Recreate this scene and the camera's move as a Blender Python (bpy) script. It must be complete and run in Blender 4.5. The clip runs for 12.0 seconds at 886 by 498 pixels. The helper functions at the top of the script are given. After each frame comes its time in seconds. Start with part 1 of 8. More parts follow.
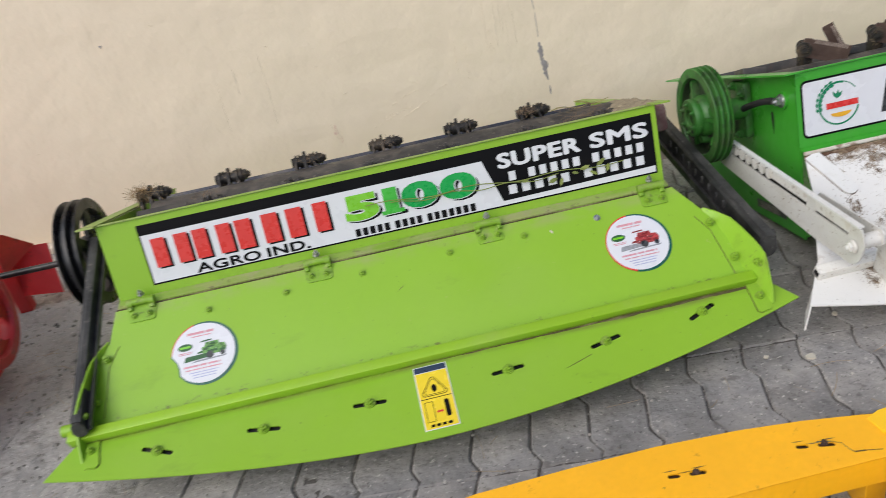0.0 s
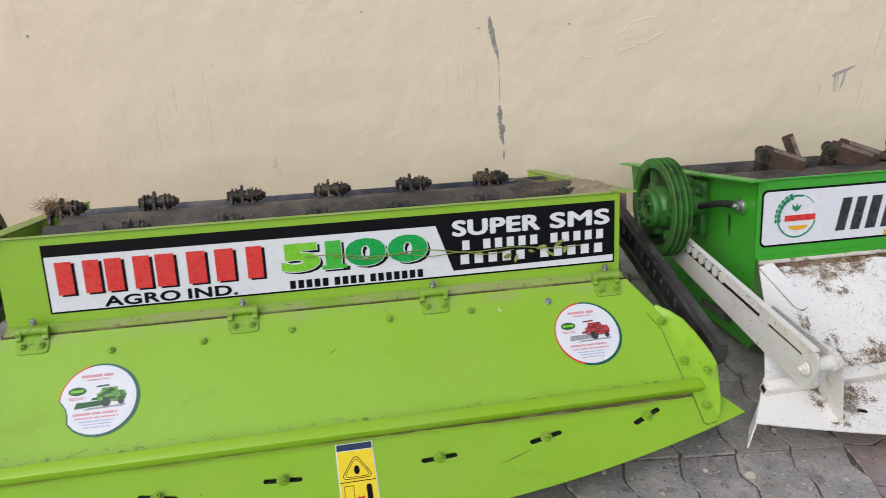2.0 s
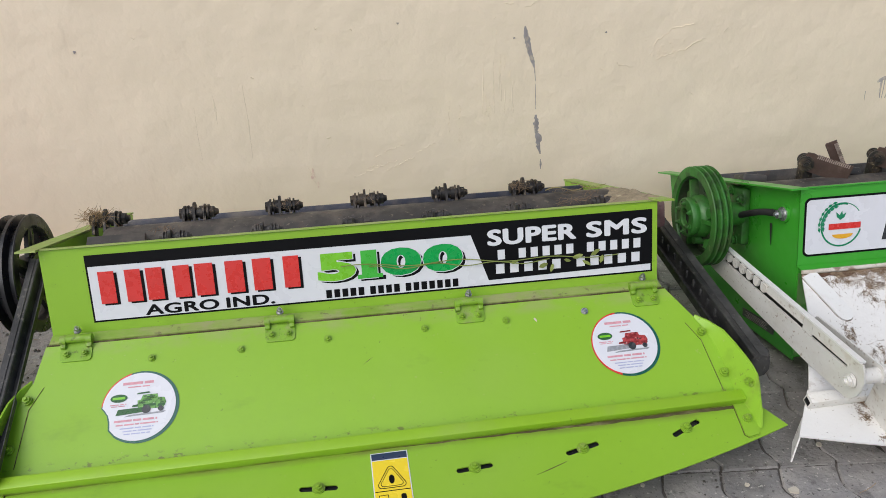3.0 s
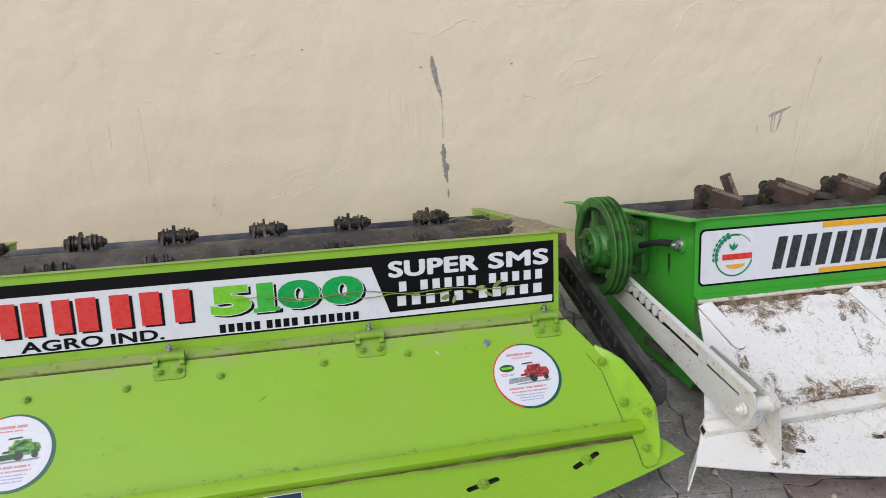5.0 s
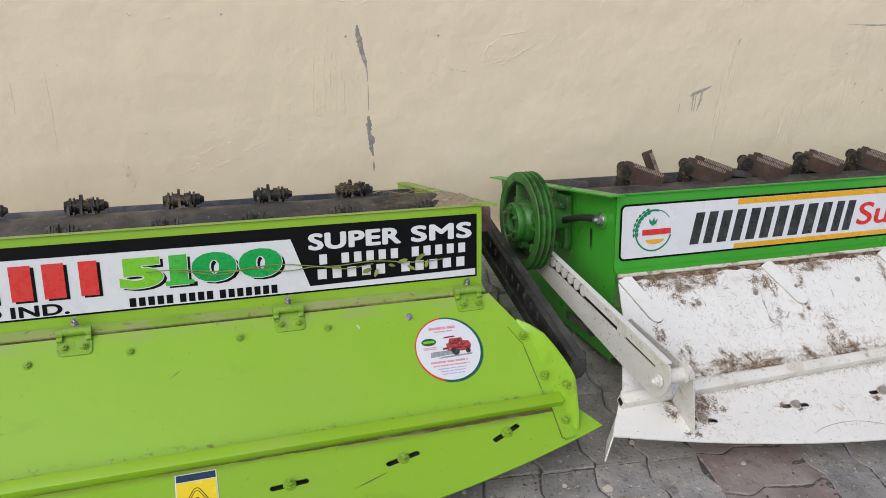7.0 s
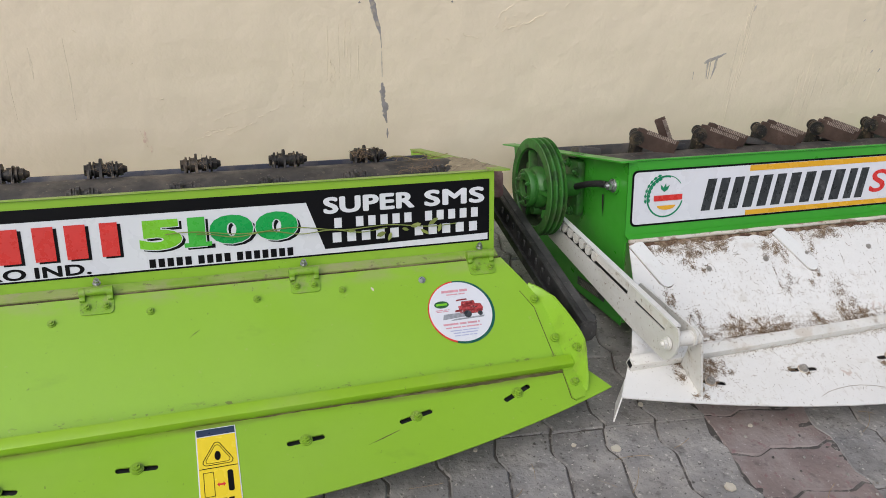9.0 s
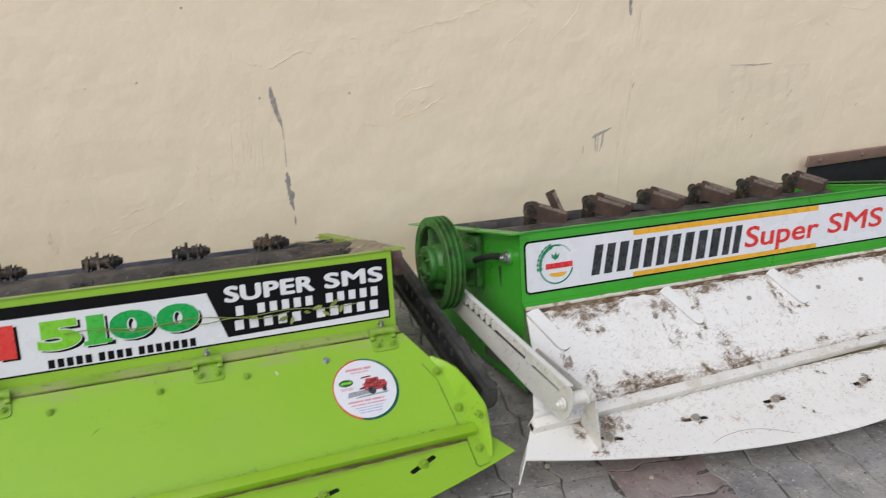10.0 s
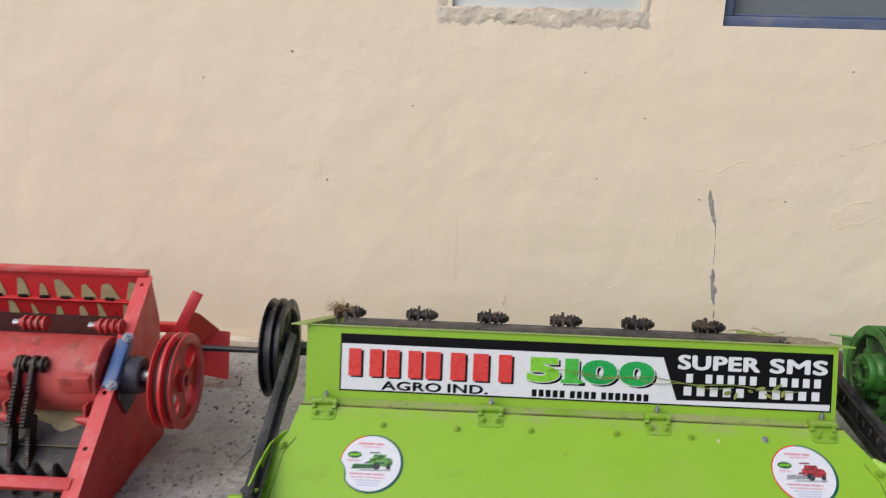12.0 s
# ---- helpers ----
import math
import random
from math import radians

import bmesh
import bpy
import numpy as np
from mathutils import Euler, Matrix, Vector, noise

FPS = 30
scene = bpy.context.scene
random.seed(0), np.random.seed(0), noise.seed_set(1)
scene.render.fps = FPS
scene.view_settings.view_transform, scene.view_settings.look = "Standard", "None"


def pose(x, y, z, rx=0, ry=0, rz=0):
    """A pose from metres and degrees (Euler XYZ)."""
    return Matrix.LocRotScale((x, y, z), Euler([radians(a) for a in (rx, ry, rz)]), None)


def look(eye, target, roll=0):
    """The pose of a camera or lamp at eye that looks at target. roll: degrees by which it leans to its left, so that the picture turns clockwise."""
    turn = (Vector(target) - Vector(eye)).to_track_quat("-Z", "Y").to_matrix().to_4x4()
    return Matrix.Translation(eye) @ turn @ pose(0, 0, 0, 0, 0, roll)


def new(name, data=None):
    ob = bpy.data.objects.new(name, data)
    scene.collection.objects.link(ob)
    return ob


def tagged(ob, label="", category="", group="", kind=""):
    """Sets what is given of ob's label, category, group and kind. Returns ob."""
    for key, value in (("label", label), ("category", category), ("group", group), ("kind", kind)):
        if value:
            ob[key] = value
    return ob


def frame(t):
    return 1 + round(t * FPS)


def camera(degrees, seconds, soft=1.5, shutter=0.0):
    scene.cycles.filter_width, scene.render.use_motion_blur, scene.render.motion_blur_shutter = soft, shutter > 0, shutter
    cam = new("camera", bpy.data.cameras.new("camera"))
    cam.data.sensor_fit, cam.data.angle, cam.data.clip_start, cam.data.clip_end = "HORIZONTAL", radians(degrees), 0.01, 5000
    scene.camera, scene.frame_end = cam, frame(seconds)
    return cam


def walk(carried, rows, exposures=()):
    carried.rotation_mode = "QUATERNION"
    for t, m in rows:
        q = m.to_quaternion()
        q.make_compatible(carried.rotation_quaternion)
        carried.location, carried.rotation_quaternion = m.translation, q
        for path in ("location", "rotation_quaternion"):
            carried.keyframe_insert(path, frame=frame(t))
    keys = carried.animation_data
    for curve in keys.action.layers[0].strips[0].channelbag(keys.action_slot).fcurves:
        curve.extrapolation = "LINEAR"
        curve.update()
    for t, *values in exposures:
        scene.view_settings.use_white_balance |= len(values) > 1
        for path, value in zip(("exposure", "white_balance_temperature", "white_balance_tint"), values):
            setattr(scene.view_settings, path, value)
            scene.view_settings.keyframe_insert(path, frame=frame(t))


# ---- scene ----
# ---------------------------------------------------------------- camera
cam = camera(59.6, 12.0, soft=0.5, shutter=0.25)
ROWS = [
    (0, 0.7404, -2.4912, 1.1704, 2.329, -30.422, -11.225),
    (0.1, 0.7397, -2.461, 1.1621, -0.264, -30.589, -9.723),
    (0.2, 0.72, -2.4412, 1.1612, -3.74, -31.115, -7.441),
    (0.3, 0.7065, -2.4197, 1.1536, -6.249, -31.594, -4.98),
    (0.4, 0.7058, -2.4005, 1.1427, -7.174, -31.769, -3.103),
    (0.5, 0.6738, -2.3811, 1.1583, -8.54, -32.38, -1.371),
    (0.8, 0.6851, -2.386, 1.1706, -7.764, -30.602, -0.804),
    (1, 0.693, -2.3704, 1.1712, -6.931, -29.291, -1.034),
    (1.2, 0.6796, -2.363, 1.1703, -6.042, -28.516, -1.224),
    (1.5, 0.6622, -2.3581, 1.1644, -4.706, -28.276, -0.74),
    (1.8, 0.6545, -2.3422, 1.1629, -4.703, -28.476, 0.133),
    (2, 0.6698, -2.3452, 1.1701, -5.569, -28.245, 0.18),
    (2.2, 0.687, -2.3445, 1.1757, -6.696, -28.132, 0.125),
    (2.5, 0.7003, -2.3544, 1.1713, -5.047, -27.293, -0.806),
    (2.7, 0.6729, -2.3525, 1.1666, -2.336, -27.549, -1.392),
    (4.3, 0.716, -2.321, 1.1714, -4.914, -26.002, -0.624),
    (4.5, 0.7109, -2.3209, 1.176, -6.486, -26.05, 0.228),
    (4.8, 0.716, -2.3289, 1.1708, -7.962, -25.736, 0.948),
    (5, 0.725, -2.3176, 1.1675, -8.816, -25.604, 1.379),
    (5.2, 0.7272, -2.3164, 1.1679, -10.21, -25.368, 2.049),
    (5.5, 0.7352, -2.3185, 1.1637, -12.269, -25.149, 3.103),
    (5.8, 0.7374, -2.3267, 1.1603, -13.939, -24.622, 4.003),
    (6, 0.7385, -2.3233, 1.1613, -14.57, -24.598, 4.389),
    (6.2, 0.7372, -2.3175, 1.1583, -14.935, -24.925, 4.655),
    (6.5, 0.7434, -2.3061, 1.1502, -14.848, -25.785, 4.482),
    (6.8, 0.7447, -2.303, 1.1508, -14.772, -26.568, 4.425),
    (7, 0.7478, -2.3052, 1.1481, -14.558, -26.975, 4.307),
    (7.2, 0.7458, -2.3062, 1.1477, -14.494, -27.216, 4.234),
    (8.8, 0.74, -2.3266, 1.1461, -13.972, -28.911, 4.251),
    (9, 0.7403, -2.3335, 1.1445, -13.714, -29.133, 4.168),
    (9.2, 0.7345, -2.3409, 1.1467, -13.537, -29.589, 4.034),
    (9.5, 0.7434, -2.3493, 1.1491, -14.146, -28.202, 3.323),
    (9.7, 0.7686, -2.3674, 1.163, -15.467, -26.481, 2.964),
    (9.8, 0.7777, -2.3853, 1.1738, -16.54, -25.439, 2.805),
    (9.9, 0.7915, -2.4123, 1.1747, -17.503, -24.041, 2.516),
    (10, 0.8085, -2.4205, 1.1793, -18.467, -23.045, 2.379),
    (10.2, 0.8153, -2.4447, 1.1815, -20.046, -20.752, 1.784),
    (10.3, 0.8224, -2.451, 1.19, -20.17, -19.893, 1.361),
    (10.5, 0.8213, -2.4648, 1.1846, -19.457, -18.19, -0.026),
    (10.7, 0.8191, -2.4723, 1.1943, -16.13, -17.486, -2.059),
    (10.8, 0.8084, -2.484, 1.1958, -13.453, -17.047, -3.113),
    (11, 0.8121, -2.507, 1.1934, -6.339, -16.21, -4.641),
    (11.1, 0.7931, -2.5097, 1.2018, -2.879, -15.965, -4.904),
    (11.3, 0.7373, -2.5342, 1.2068, 3.928, -15.011, -5.054),
    (11.4, 0.7144, -2.5493, 1.2115, 6.996, -14.851, -4.864),
    (11.5, 0.6807, -2.5741, 1.2071, 9.459, -14.38, -3.999),
    (11.6, 0.6623, -2.5889, 1.2065, 11.453, -14.282, -2.938),
    (11.7, 0.6256, -2.609, 1.1937, 10.971, -14.259, -1.336),
    (11.8, 0.5976, -2.622, 1.1765, 10.069, -14.41, 0.054),
    (11.9, 0.5513, -2.6329, 1.1842, 8.569, -15.256, 1.139),
    (12, 0.484, -2.6775, 1.1727, 7.544, -15.539, 1.642),
]
EXPOSURES = [(0.0, -0.25, 6000, 9), (0.5, -0.30, 6000, 9), (1.5, -0.30, 6000, 9), (2.5, -0.31, 5960, 9), (4.5, -0.29, 5900, 9), (5.0, -0.32, 5880, 9), (6.0, -0.34, 5940, 9), (7.0, -0.36, 6000, 9), (9.5, -0.37, 6000, 9), (10.5, -0.38, 6000, 9), (11.2, -0.22, 6000, 10), (11.5, -0.17, 6050, 11), (12.0, -0.30, 6050, 11)]
walk(cam, [(t, pose(x, y, z, 90 + pitch, 0, yaw) @ pose(0, 0, 0, 0, 0, roll)) for t, x, y, z, yaw, pitch, roll in ROWS], EXPOSURES)

# ---------------------------------------------------------------- daylight: open shade under a bright hazy sky
SUN_UP, SUN_TURN = radians(43), radians(222)
world = bpy.data.worlds.new("sky")
scene.world = world
world.use_nodes = True
wn = world.node_tree.nodes
sky = wn.new("ShaderNodeTexSky")
sky.sky_type, sky.sun_disc, sky.sun_elevation, sky.sun_rotation = "NISHITA", False, SUN_UP, SUN_TURN
sky.air_density, sky.dust_density = 1.0, 4.0
world.node_tree.links.new(sky.outputs[0], wn["Background"].inputs[0])
wn["Background"].inputs[1].default_value = 0.15
sun = new("sun", bpy.data.lights.new("sun", "SUN"))
sun.data.energy, sun.data.angle, sun.data.color = 1.9, radians(75), (1.0, 0.96, 0.90)
sun.matrix_world = look((-3.2, -3.6, 4.45), (0, 0, 0))


# ---------------------------------------------------------------- materials
def node_mat(name):
    m = bpy.data.materials.new(name)
    m.use_nodes = True
    return m, m.node_tree.nodes, m.node_tree.links, m.node_tree.nodes["Principled BSDF"]


def noise_node(n, l, coord, scale, detail=4.0, rough=0.55, stretch=None):
    tex = n.new("ShaderNodeTexNoise")
    tex.inputs["Scale"].default_value, tex.inputs["Detail"].default_value, tex.inputs["Roughness"].default_value = scale, detail, rough
    if stretch:
        mp = n.new("ShaderNodeMapping")
        mp.inputs["Scale"].default_value = stretch
        l.new(coord, mp.inputs[0])
        coord = mp.outputs[0]
    l.new(coord, tex.inputs["Vector"])
    return tex.outputs["Fac"]


def ramp(n, l, fac, a, b, to_min=0.0, to_max=1.0):
    r = n.new("ShaderNodeMapRange")
    r.clamp = True
    for i, v in enumerate((a, b, to_min, to_max)):
        r.inputs[i + 1].default_value = v
    l.new(fac, r.inputs[0])
    return r.outputs[0]


def mix(n, l, fac, a, b):
    m = n.new("ShaderNodeMix")
    m.data_type = "RGBA"
    if isinstance(fac, float):
        m.inputs[0].default_value = fac
    else:
        l.new(fac, m.inputs[0])
    for i, v in ((6, a), (7, b)):
        if isinstance(v, tuple):
            m.inputs[i].default_value = (*v, 1)
        else:
            l.new(v, m.inputs[i])
    return m.outputs[2]


def surface(name, col, rough=0.5, metal=0.0, var=0.12, var_scale=5.0, layers=(), bump=0.15, bump_scale=60.0, relief=0.0, relief_scale=4.0,
            gloss_var=0.15, by_object=0.0, coat=0.0):
    """A worn surface: base colour in two shades, layers of (colour, scale, from, to, amount, stretch, band, patches), grain and large relief."""
    m, n, l, b = node_mat(name)
    tc = n.new("ShaderNodeTexCoord").outputs["Object"]
    if by_object:
        info = n.new("ShaderNodeObjectInfo").outputs["Random"]
        add = n.new("ShaderNodeVectorMath")
        add.operation = "MULTIPLY_ADD"
        comb = n.new("ShaderNodeCombineXYZ")
        l.new(info, comb.inputs[0]), l.new(info, comb.inputs[1])
        l.new(comb.outputs[0], add.inputs[0])
        add.inputs[1].default_value = (37, 53, 0)
        l.new(tc, add.inputs[2])
        tc = add.outputs[0]
    dark, light = tuple(c * (1 - var) for c in col), tuple(min(1, c * (1 + var)) for c in col)
    color = mix(n, l, ramp(n, l, noise_node(n, l, tc, var_scale), 0.3, 0.7), dark, light)
    color = mix(n, l, ramp(n, l, noise_node(n, l, tc, var_scale * 17, 6), 0.35, 0.65, 0.0, 0.5), color, tuple(c * (1 - var * 0.8) for c in col))
    if by_object:
        color = mix(n, l, ramp(n, l, info, 0.0, 1.0, 0.0, by_object), color, tuple(c * 0.45 for c in col))
    rough_in = ramp(n, l, noise_node(n, l, tc, var_scale * 3), 0.3, 0.7, max(0.02, rough - gloss_var), min(1, rough + gloss_var))
    for lay in layers:
        lc, scale, a, c, amount = lay[:5]
        f = ramp(n, l, noise_node(n, l, tc, scale, 7, 0.62, lay[5] if len(lay) > 5 else None), a, c, 0.0, amount)
        if len(lay) > 6 and lay[6]:
            axis, mid, half = lay[6]
            sep = n.new("ShaderNodeSeparateXYZ")
            l.new(tc, sep.inputs[0])
            off = n.new("ShaderNodeMath")
            off.operation = "SUBTRACT"
            l.new(sep.outputs[axis], off.inputs[0])
            off.inputs[1].default_value = mid
            dist = n.new("ShaderNodeMath")
            dist.operation = "ABSOLUTE"
            l.new(off.outputs[0], dist.inputs[0])
            near_line = ramp(n, l, dist.outputs[0], half * 0.25, half, 1.0, 0.0)
            both = n.new("ShaderNodeMath")
            both.operation = "MULTIPLY"
            l.new(f, both.inputs[0])
            l.new(near_line, both.inputs[1])
            f = both.outputs[0]
        if len(lay) > 7:
            patch = ramp(n, l, noise_node(n, l, tc, lay[7][0], 3), lay[7][1], lay[7][2])
            both = n.new("ShaderNodeMath")
            both.operation = "MULTIPLY"
            l.new(f, both.inputs[0])
            l.new(patch, both.inputs[1])
            f = both.outputs[0]
        color = mix(n, l, f, color, lc)
    l.new(color, b.inputs["Base Color"])
    l.new(rough_in, b.inputs["Roughness"])
    b.inputs["Metallic"].default_value = metal
    b.inputs["Coat Weight"].default_value = coat
    bp = n.new("ShaderNodeBump")
    bp.inputs["Strength"].default_value, bp.inputs["Distance"].default_value = bump, 0.002
    l.new(noise_node(n, l, tc, bump_scale, 6), bp.inputs["Height"])
    if relief:
        b2 = n.new("ShaderNodeBump")
        b2.inputs["Strength"].default_value, b2.inputs["Distance"].default_value = relief, 0.02
        l.new(noise_node(n, l, tc, relief_scale, 5), b2.inputs["Height"])
        l.new(b2.outputs[0], bp.inputs["Normal"])
    l.new(bp.outputs[0], b.inputs["Normal"])
    return m


DUST = (0.36, 0.30, 0.21)
RUST = (0.16, 0.07, 0.03)
LIME = surface("lime_paint", (0.247, 0.445, 0.019), 0.46, var=0.035, var_scale=2.2, coat=0.04, bump=0.12, bump_scale=70, relief=0.05, relief_scale=5,
               layers=[(DUST, 1.7, 0.54, 0.85, 0.10), ((0.36, 0.42, 0.14), 60, 0.675, 0.70, 0.35), ((0.10, 0.13, 0.02), 105, 0.68, 0.70, 0.6), ((0.16, 0.26, 0.02), 9, 0.60, 0.68, 0.3, (0.5, 1, 1)), ((0.33, 0.30, 0.15), 22, 0.42, 0.62, 0.4, (0.6, 1, 1), (1, -0.045, 0.022)),
                       ((0.16, 0.13, 0.05), 16, 0.38, 0.60, 0.55, (0.3, 1, 1), (1, -0.293, 0.014)), ((0.12, 0.11, 0.03), 90, 0.56, 0.62, 0.7, (0.6, 1, 1), (1, -0.256, 0.012))])
LIME_BAR = surface("clean_lime_paint", (0.265, 0.46, 0.016), 0.42, var=0.05, var_scale=4, bump=0.06, bump_scale=90, layers=[(DUST, 6, 0.55, 0.85, 0.25), ((0.12, 0.14, 0.03), 60, 0.67, 0.72, 0.7), ((0.13, 0.085, 0.03), 24, 0.40, 0.60, 0.75, (0.35, 1, 1), (2, 0.124, 0.010))])
LIME_EDGE = surface("dusty_lime_paint", (0.225, 0.38, 0.03), 0.6, var=0.1, var_scale=8,
                    layers=[((0.36, 0.36, 0.16), 8, 0.36, 0.62, 0.7, (1, 3, 3)), ((0.36, 0.31, 0.20), 14, 0.55, 0.68, 0.6), ((0.14, 0.11, 0.06), 45, 0.60, 0.68, 0.7)])
LIME_BOLT = surface("dirty_lime_bolt", (0.215, 0.37, 0.02), 0.5, var=0.2, var_scale=40, layers=[((0.3, 0.26, 0.15), 60, 0.54, 0.7, 0.4), ((0.06, 0.06, 0.02), 90, 0.6, 0.68, 0.4)])
LIME_HINGE = surface("worn_lime_hinge", (0.205, 0.375, 0.018), 0.5, var=0.15, var_scale=25, layers=[((0.3, 0.26, 0.15), 40, 0.5, 0.66, 0.45), ((0.07, 0.08, 0.02), 70, 0.58, 0.66, 0.6)])
GREEN = surface("leaf_green_paint", (0.055, 0.335, 0.024), 0.38, var=0.1, var_scale=4, coat=0.15, bump=0.08, bump_scale=70,
                layers=[(DUST, 4, 0.55, 0.85, 0.25), ((0.02, 0.05, 0.015), 40, 0.68, 0.76, 0.6)])
GREEN_DIRTY = surface("dirty_green_paint", (0.036, 0.165, 0.021), 0.5, var=0.25, var_scale=9, layers=[((0.05, 0.055, 0.03), 16, 0.52, 0.66, 0.6), ((0.10, 0.12, 0.06), 11, 0.45, 0.7, 0.45), ((0.018, 0.045, 0.014), 22, 0.52, 0.64, 0.75), ((0.20, 0.26, 0.12), 60, 0.63, 0.68, 0.5)])
# Darker copy of the green; shade at the far machine is in its colour.
GREEN_SHADED = surface("shaded_green_paint", (0.012, 0.065, 0.014), 0.5, var=0.2, var_scale=6, layers=[(DUST, 8, 0.58, 0.8, 0.2)])
GREEN_DARK = surface("dark_green_paint", (0.018, 0.12, 0.02), 0.5, var=0.15, var_scale=6, layers=[(DUST, 8, 0.55, 0.8, 0.35)])
EARTH, OCHRE = (0.22, 0.155, 0.095), (0.42, 0.33, 0.22)
WHITE_WEAR = [((0.62, 0.58, 0.50), 3.2, 0.52, 0.70, 0.20), (OCHRE, 24, 0.54, 0.66, 0.34, (0.7, 1, 1), (1, -0.055, 0.05)), (OCHRE, 26, 0.56, 0.66, 0.30, (0.7, 1, 1), (1, -0.248, 0.03)), ((0.42, 0.20, 0.09), 20, 0.56, 0.66, 0.45, (0.7, 1, 1), (1, -0.058, 0.045), (5.0, 0.48, 0.6)),
              ((0.36, 0.29, 0.22), 130, 0.59, 0.63, 0.5, (0.7, 1, 1), None, (4.5, 0.52, 0.64)), ((0.42, 0.37, 0.31), 95, 0.60, 0.64, 0.45, (1.4, 0.5, 0.5), None, (3.0, 0.46, 0.60)), ((0.50, 0.45, 0.37), 30, 0.56, 0.64, 0.35, None, None, (4.0, 0.48, 0.62)), (EARTH, 190, 0.665, 0.68, 0.6), ((0.15, 0.12, 0.10), 60, 0.705, 0.715, 0.7), ((0.36, 0.17, 0.08), 11, 0.675, 0.70, 0.4)]
WHITE_GRIME = [(EARTH, 130, 0.49, 0.54, 0.85, (0.6, 1, 1), (1, -0.044, 0.022), (4.0, 0.44, 0.54)), (EARTH, 110, 0.50, 0.56, 0.7, (0.6, 1, 1), (1, -0.256, 0.020), (4.6, 0.46, 0.56)), (EARTH, 80, 0.52, 0.58, 0.65, (0.6, 1, 1), (1, -0.300, 0.014)), ((0.24, 0.10, 0.05), 25, 0.40, 0.54, 0.9, (0.6, 1, 1), (1, -0.038, 0.008))]
WHITE = surface("chipped_white_paint", (0.75, 0.737, 0.705), 0.5, var=0.05, var_scale=4, bump=0.4, bump_scale=45,
                layers=WHITE_WEAR + WHITE_GRIME)
WHITE_BAR = surface("grimy_white_paint", (0.68, 0.665, 0.62), 0.5, var=0.08, var_scale=8,
                    layers=[(OCHRE, 12, 0.54, 0.68, 0.32), (EARTH, 130, 0.62, 0.65, 0.7), (RUST, 170, 0.66, 0.69, 0.7), (EARTH, 28, 0.61, 0.66, 0.55), ((0.40, 0.30, 0.20), 15, 0.58, 0.66, 0.4, (0.6, 1, 1))])
WHITE_STAINED = surface("brown_stained_white_paint", (0.62, 0.585, 0.51), 0.6, var=0.1, var_scale=10, bump=0.5, layers=[((0.42, 0.31, 0.20), 16, 0.48, 0.60, 0.65, (0.6, 1, 1)), ((0.20, 0.11, 0.06), 34, 0.55, 0.62, 0.8, (0.5, 1, 1)), (EARTH, 130, 0.60, 0.64, 0.7)])
WHITE_CLEAN = surface("worn_white_paint", (0.74, 0.735, 0.71), 0.45, var=0.05, var_scale=8, layers=[(OCHRE, 14, 0.58, 0.70, 0.25), (EARTH, 140, 0.64, 0.67, 0.6)])
# Greyed white: shade of the upright arm faces in the colour, plus dirt flecks.
WHITE_ARM_SHADED = surface("shaded_white_arm_paint", (0.64, 0.63, 0.59), 0.5, var=0.07, var_scale=9,
                    layers=[((0.46, 0.42, 0.35), 14, 0.52, 0.68, 0.4, (1, 0.4, 1)), (EARTH, 120, 0.63, 0.66, 0.75), (RUST, 60, 0.675, 0.70, 0.7)])
CHAFF = surface("brown_chaff_crumbs", (0.22, 0.16, 0.105), 0.9, var=0.3, var_scale=40, layers=[((0.42, 0.33, 0.21), 90, 0.54, 0.60, 0.8), ((0.07, 0.045, 0.028), 110, 0.55, 0.61, 0.8)])
RED = surface("red_paint", (0.57, 0.027, 0.030), 0.42, var=0.14, var_scale=6, coat=0.1,
              layers=[((0.5, 0.22, 0.16), 5, 0.58, 0.8, 0.10), ((0.16, 0.02, 0.015), 7, 0.56, 0.7, 0.35), ((0.10, 0.03, 0.02), 45, 0.62, 0.68, 0.6)])
RED_DUSTY = surface("dusty_red_paint", (0.46, 0.040, 0.038), 0.55, var=0.18, var_scale=7, layers=[((0.44, 0.17, 0.13), 6, 0.46, 0.72, 0.5), ((0.40, 0.24, 0.18), 34, 0.58, 0.66, 0.4), ((0.12, 0.03, 0.02), 18, 0.56, 0.66, 0.5)])
YELLOW_BRIGHT = surface("bright_yellow_paint", (0.95, 0.56, 0.004), 0.4, var=0.05, var_scale=5, coat=0.2, layers=[((0.35, 0.15, 0.01), 40, 0.66, 0.73, 0.6)])
RUST_SHADE = surface("rust_dirt_and_shade", (0.09, 0.045, 0.025), 0.9, var=0.3, var_scale=30, layers=[((0.35, 0.27, 0.18), 40, 0.5, 0.6, 0.8)])
RED_FADED = surface("faded_red_paint", (0.58, 0.048, 0.050), 0.45, var=0.15, var_scale=9, layers=[((0.64, 0.28, 0.24), 11, 0.52, 0.70, 0.5), ((0.55, 0.42, 0.36), 60, 0.66, 0.69, 0.7), ((0.10, 0.03, 0.02), 60, 0.68, 0.73, 0.7)])
YELLOW = surface("chrome_yellow_paint", (0.92, 0.45, 0.004), 0.45, var=0.08, var_scale=5, coat=0.1,
                 layers=[((0.35, 0.12, 0.01), 30, 0.64, 0.72, 0.6), ((0.09, 0.05, 0.02), 55, 0.69, 0.74, 0.8)])
SEAM = surface("brown_green_grime_and_shade", (0.085, 0.072, 0.026), 0.9, var=0.3, var_scale=20, layers=[((0.24, 0.22, 0.10), 34, 0.50, 0.62, 0.8, (0.3, 1, 1))])
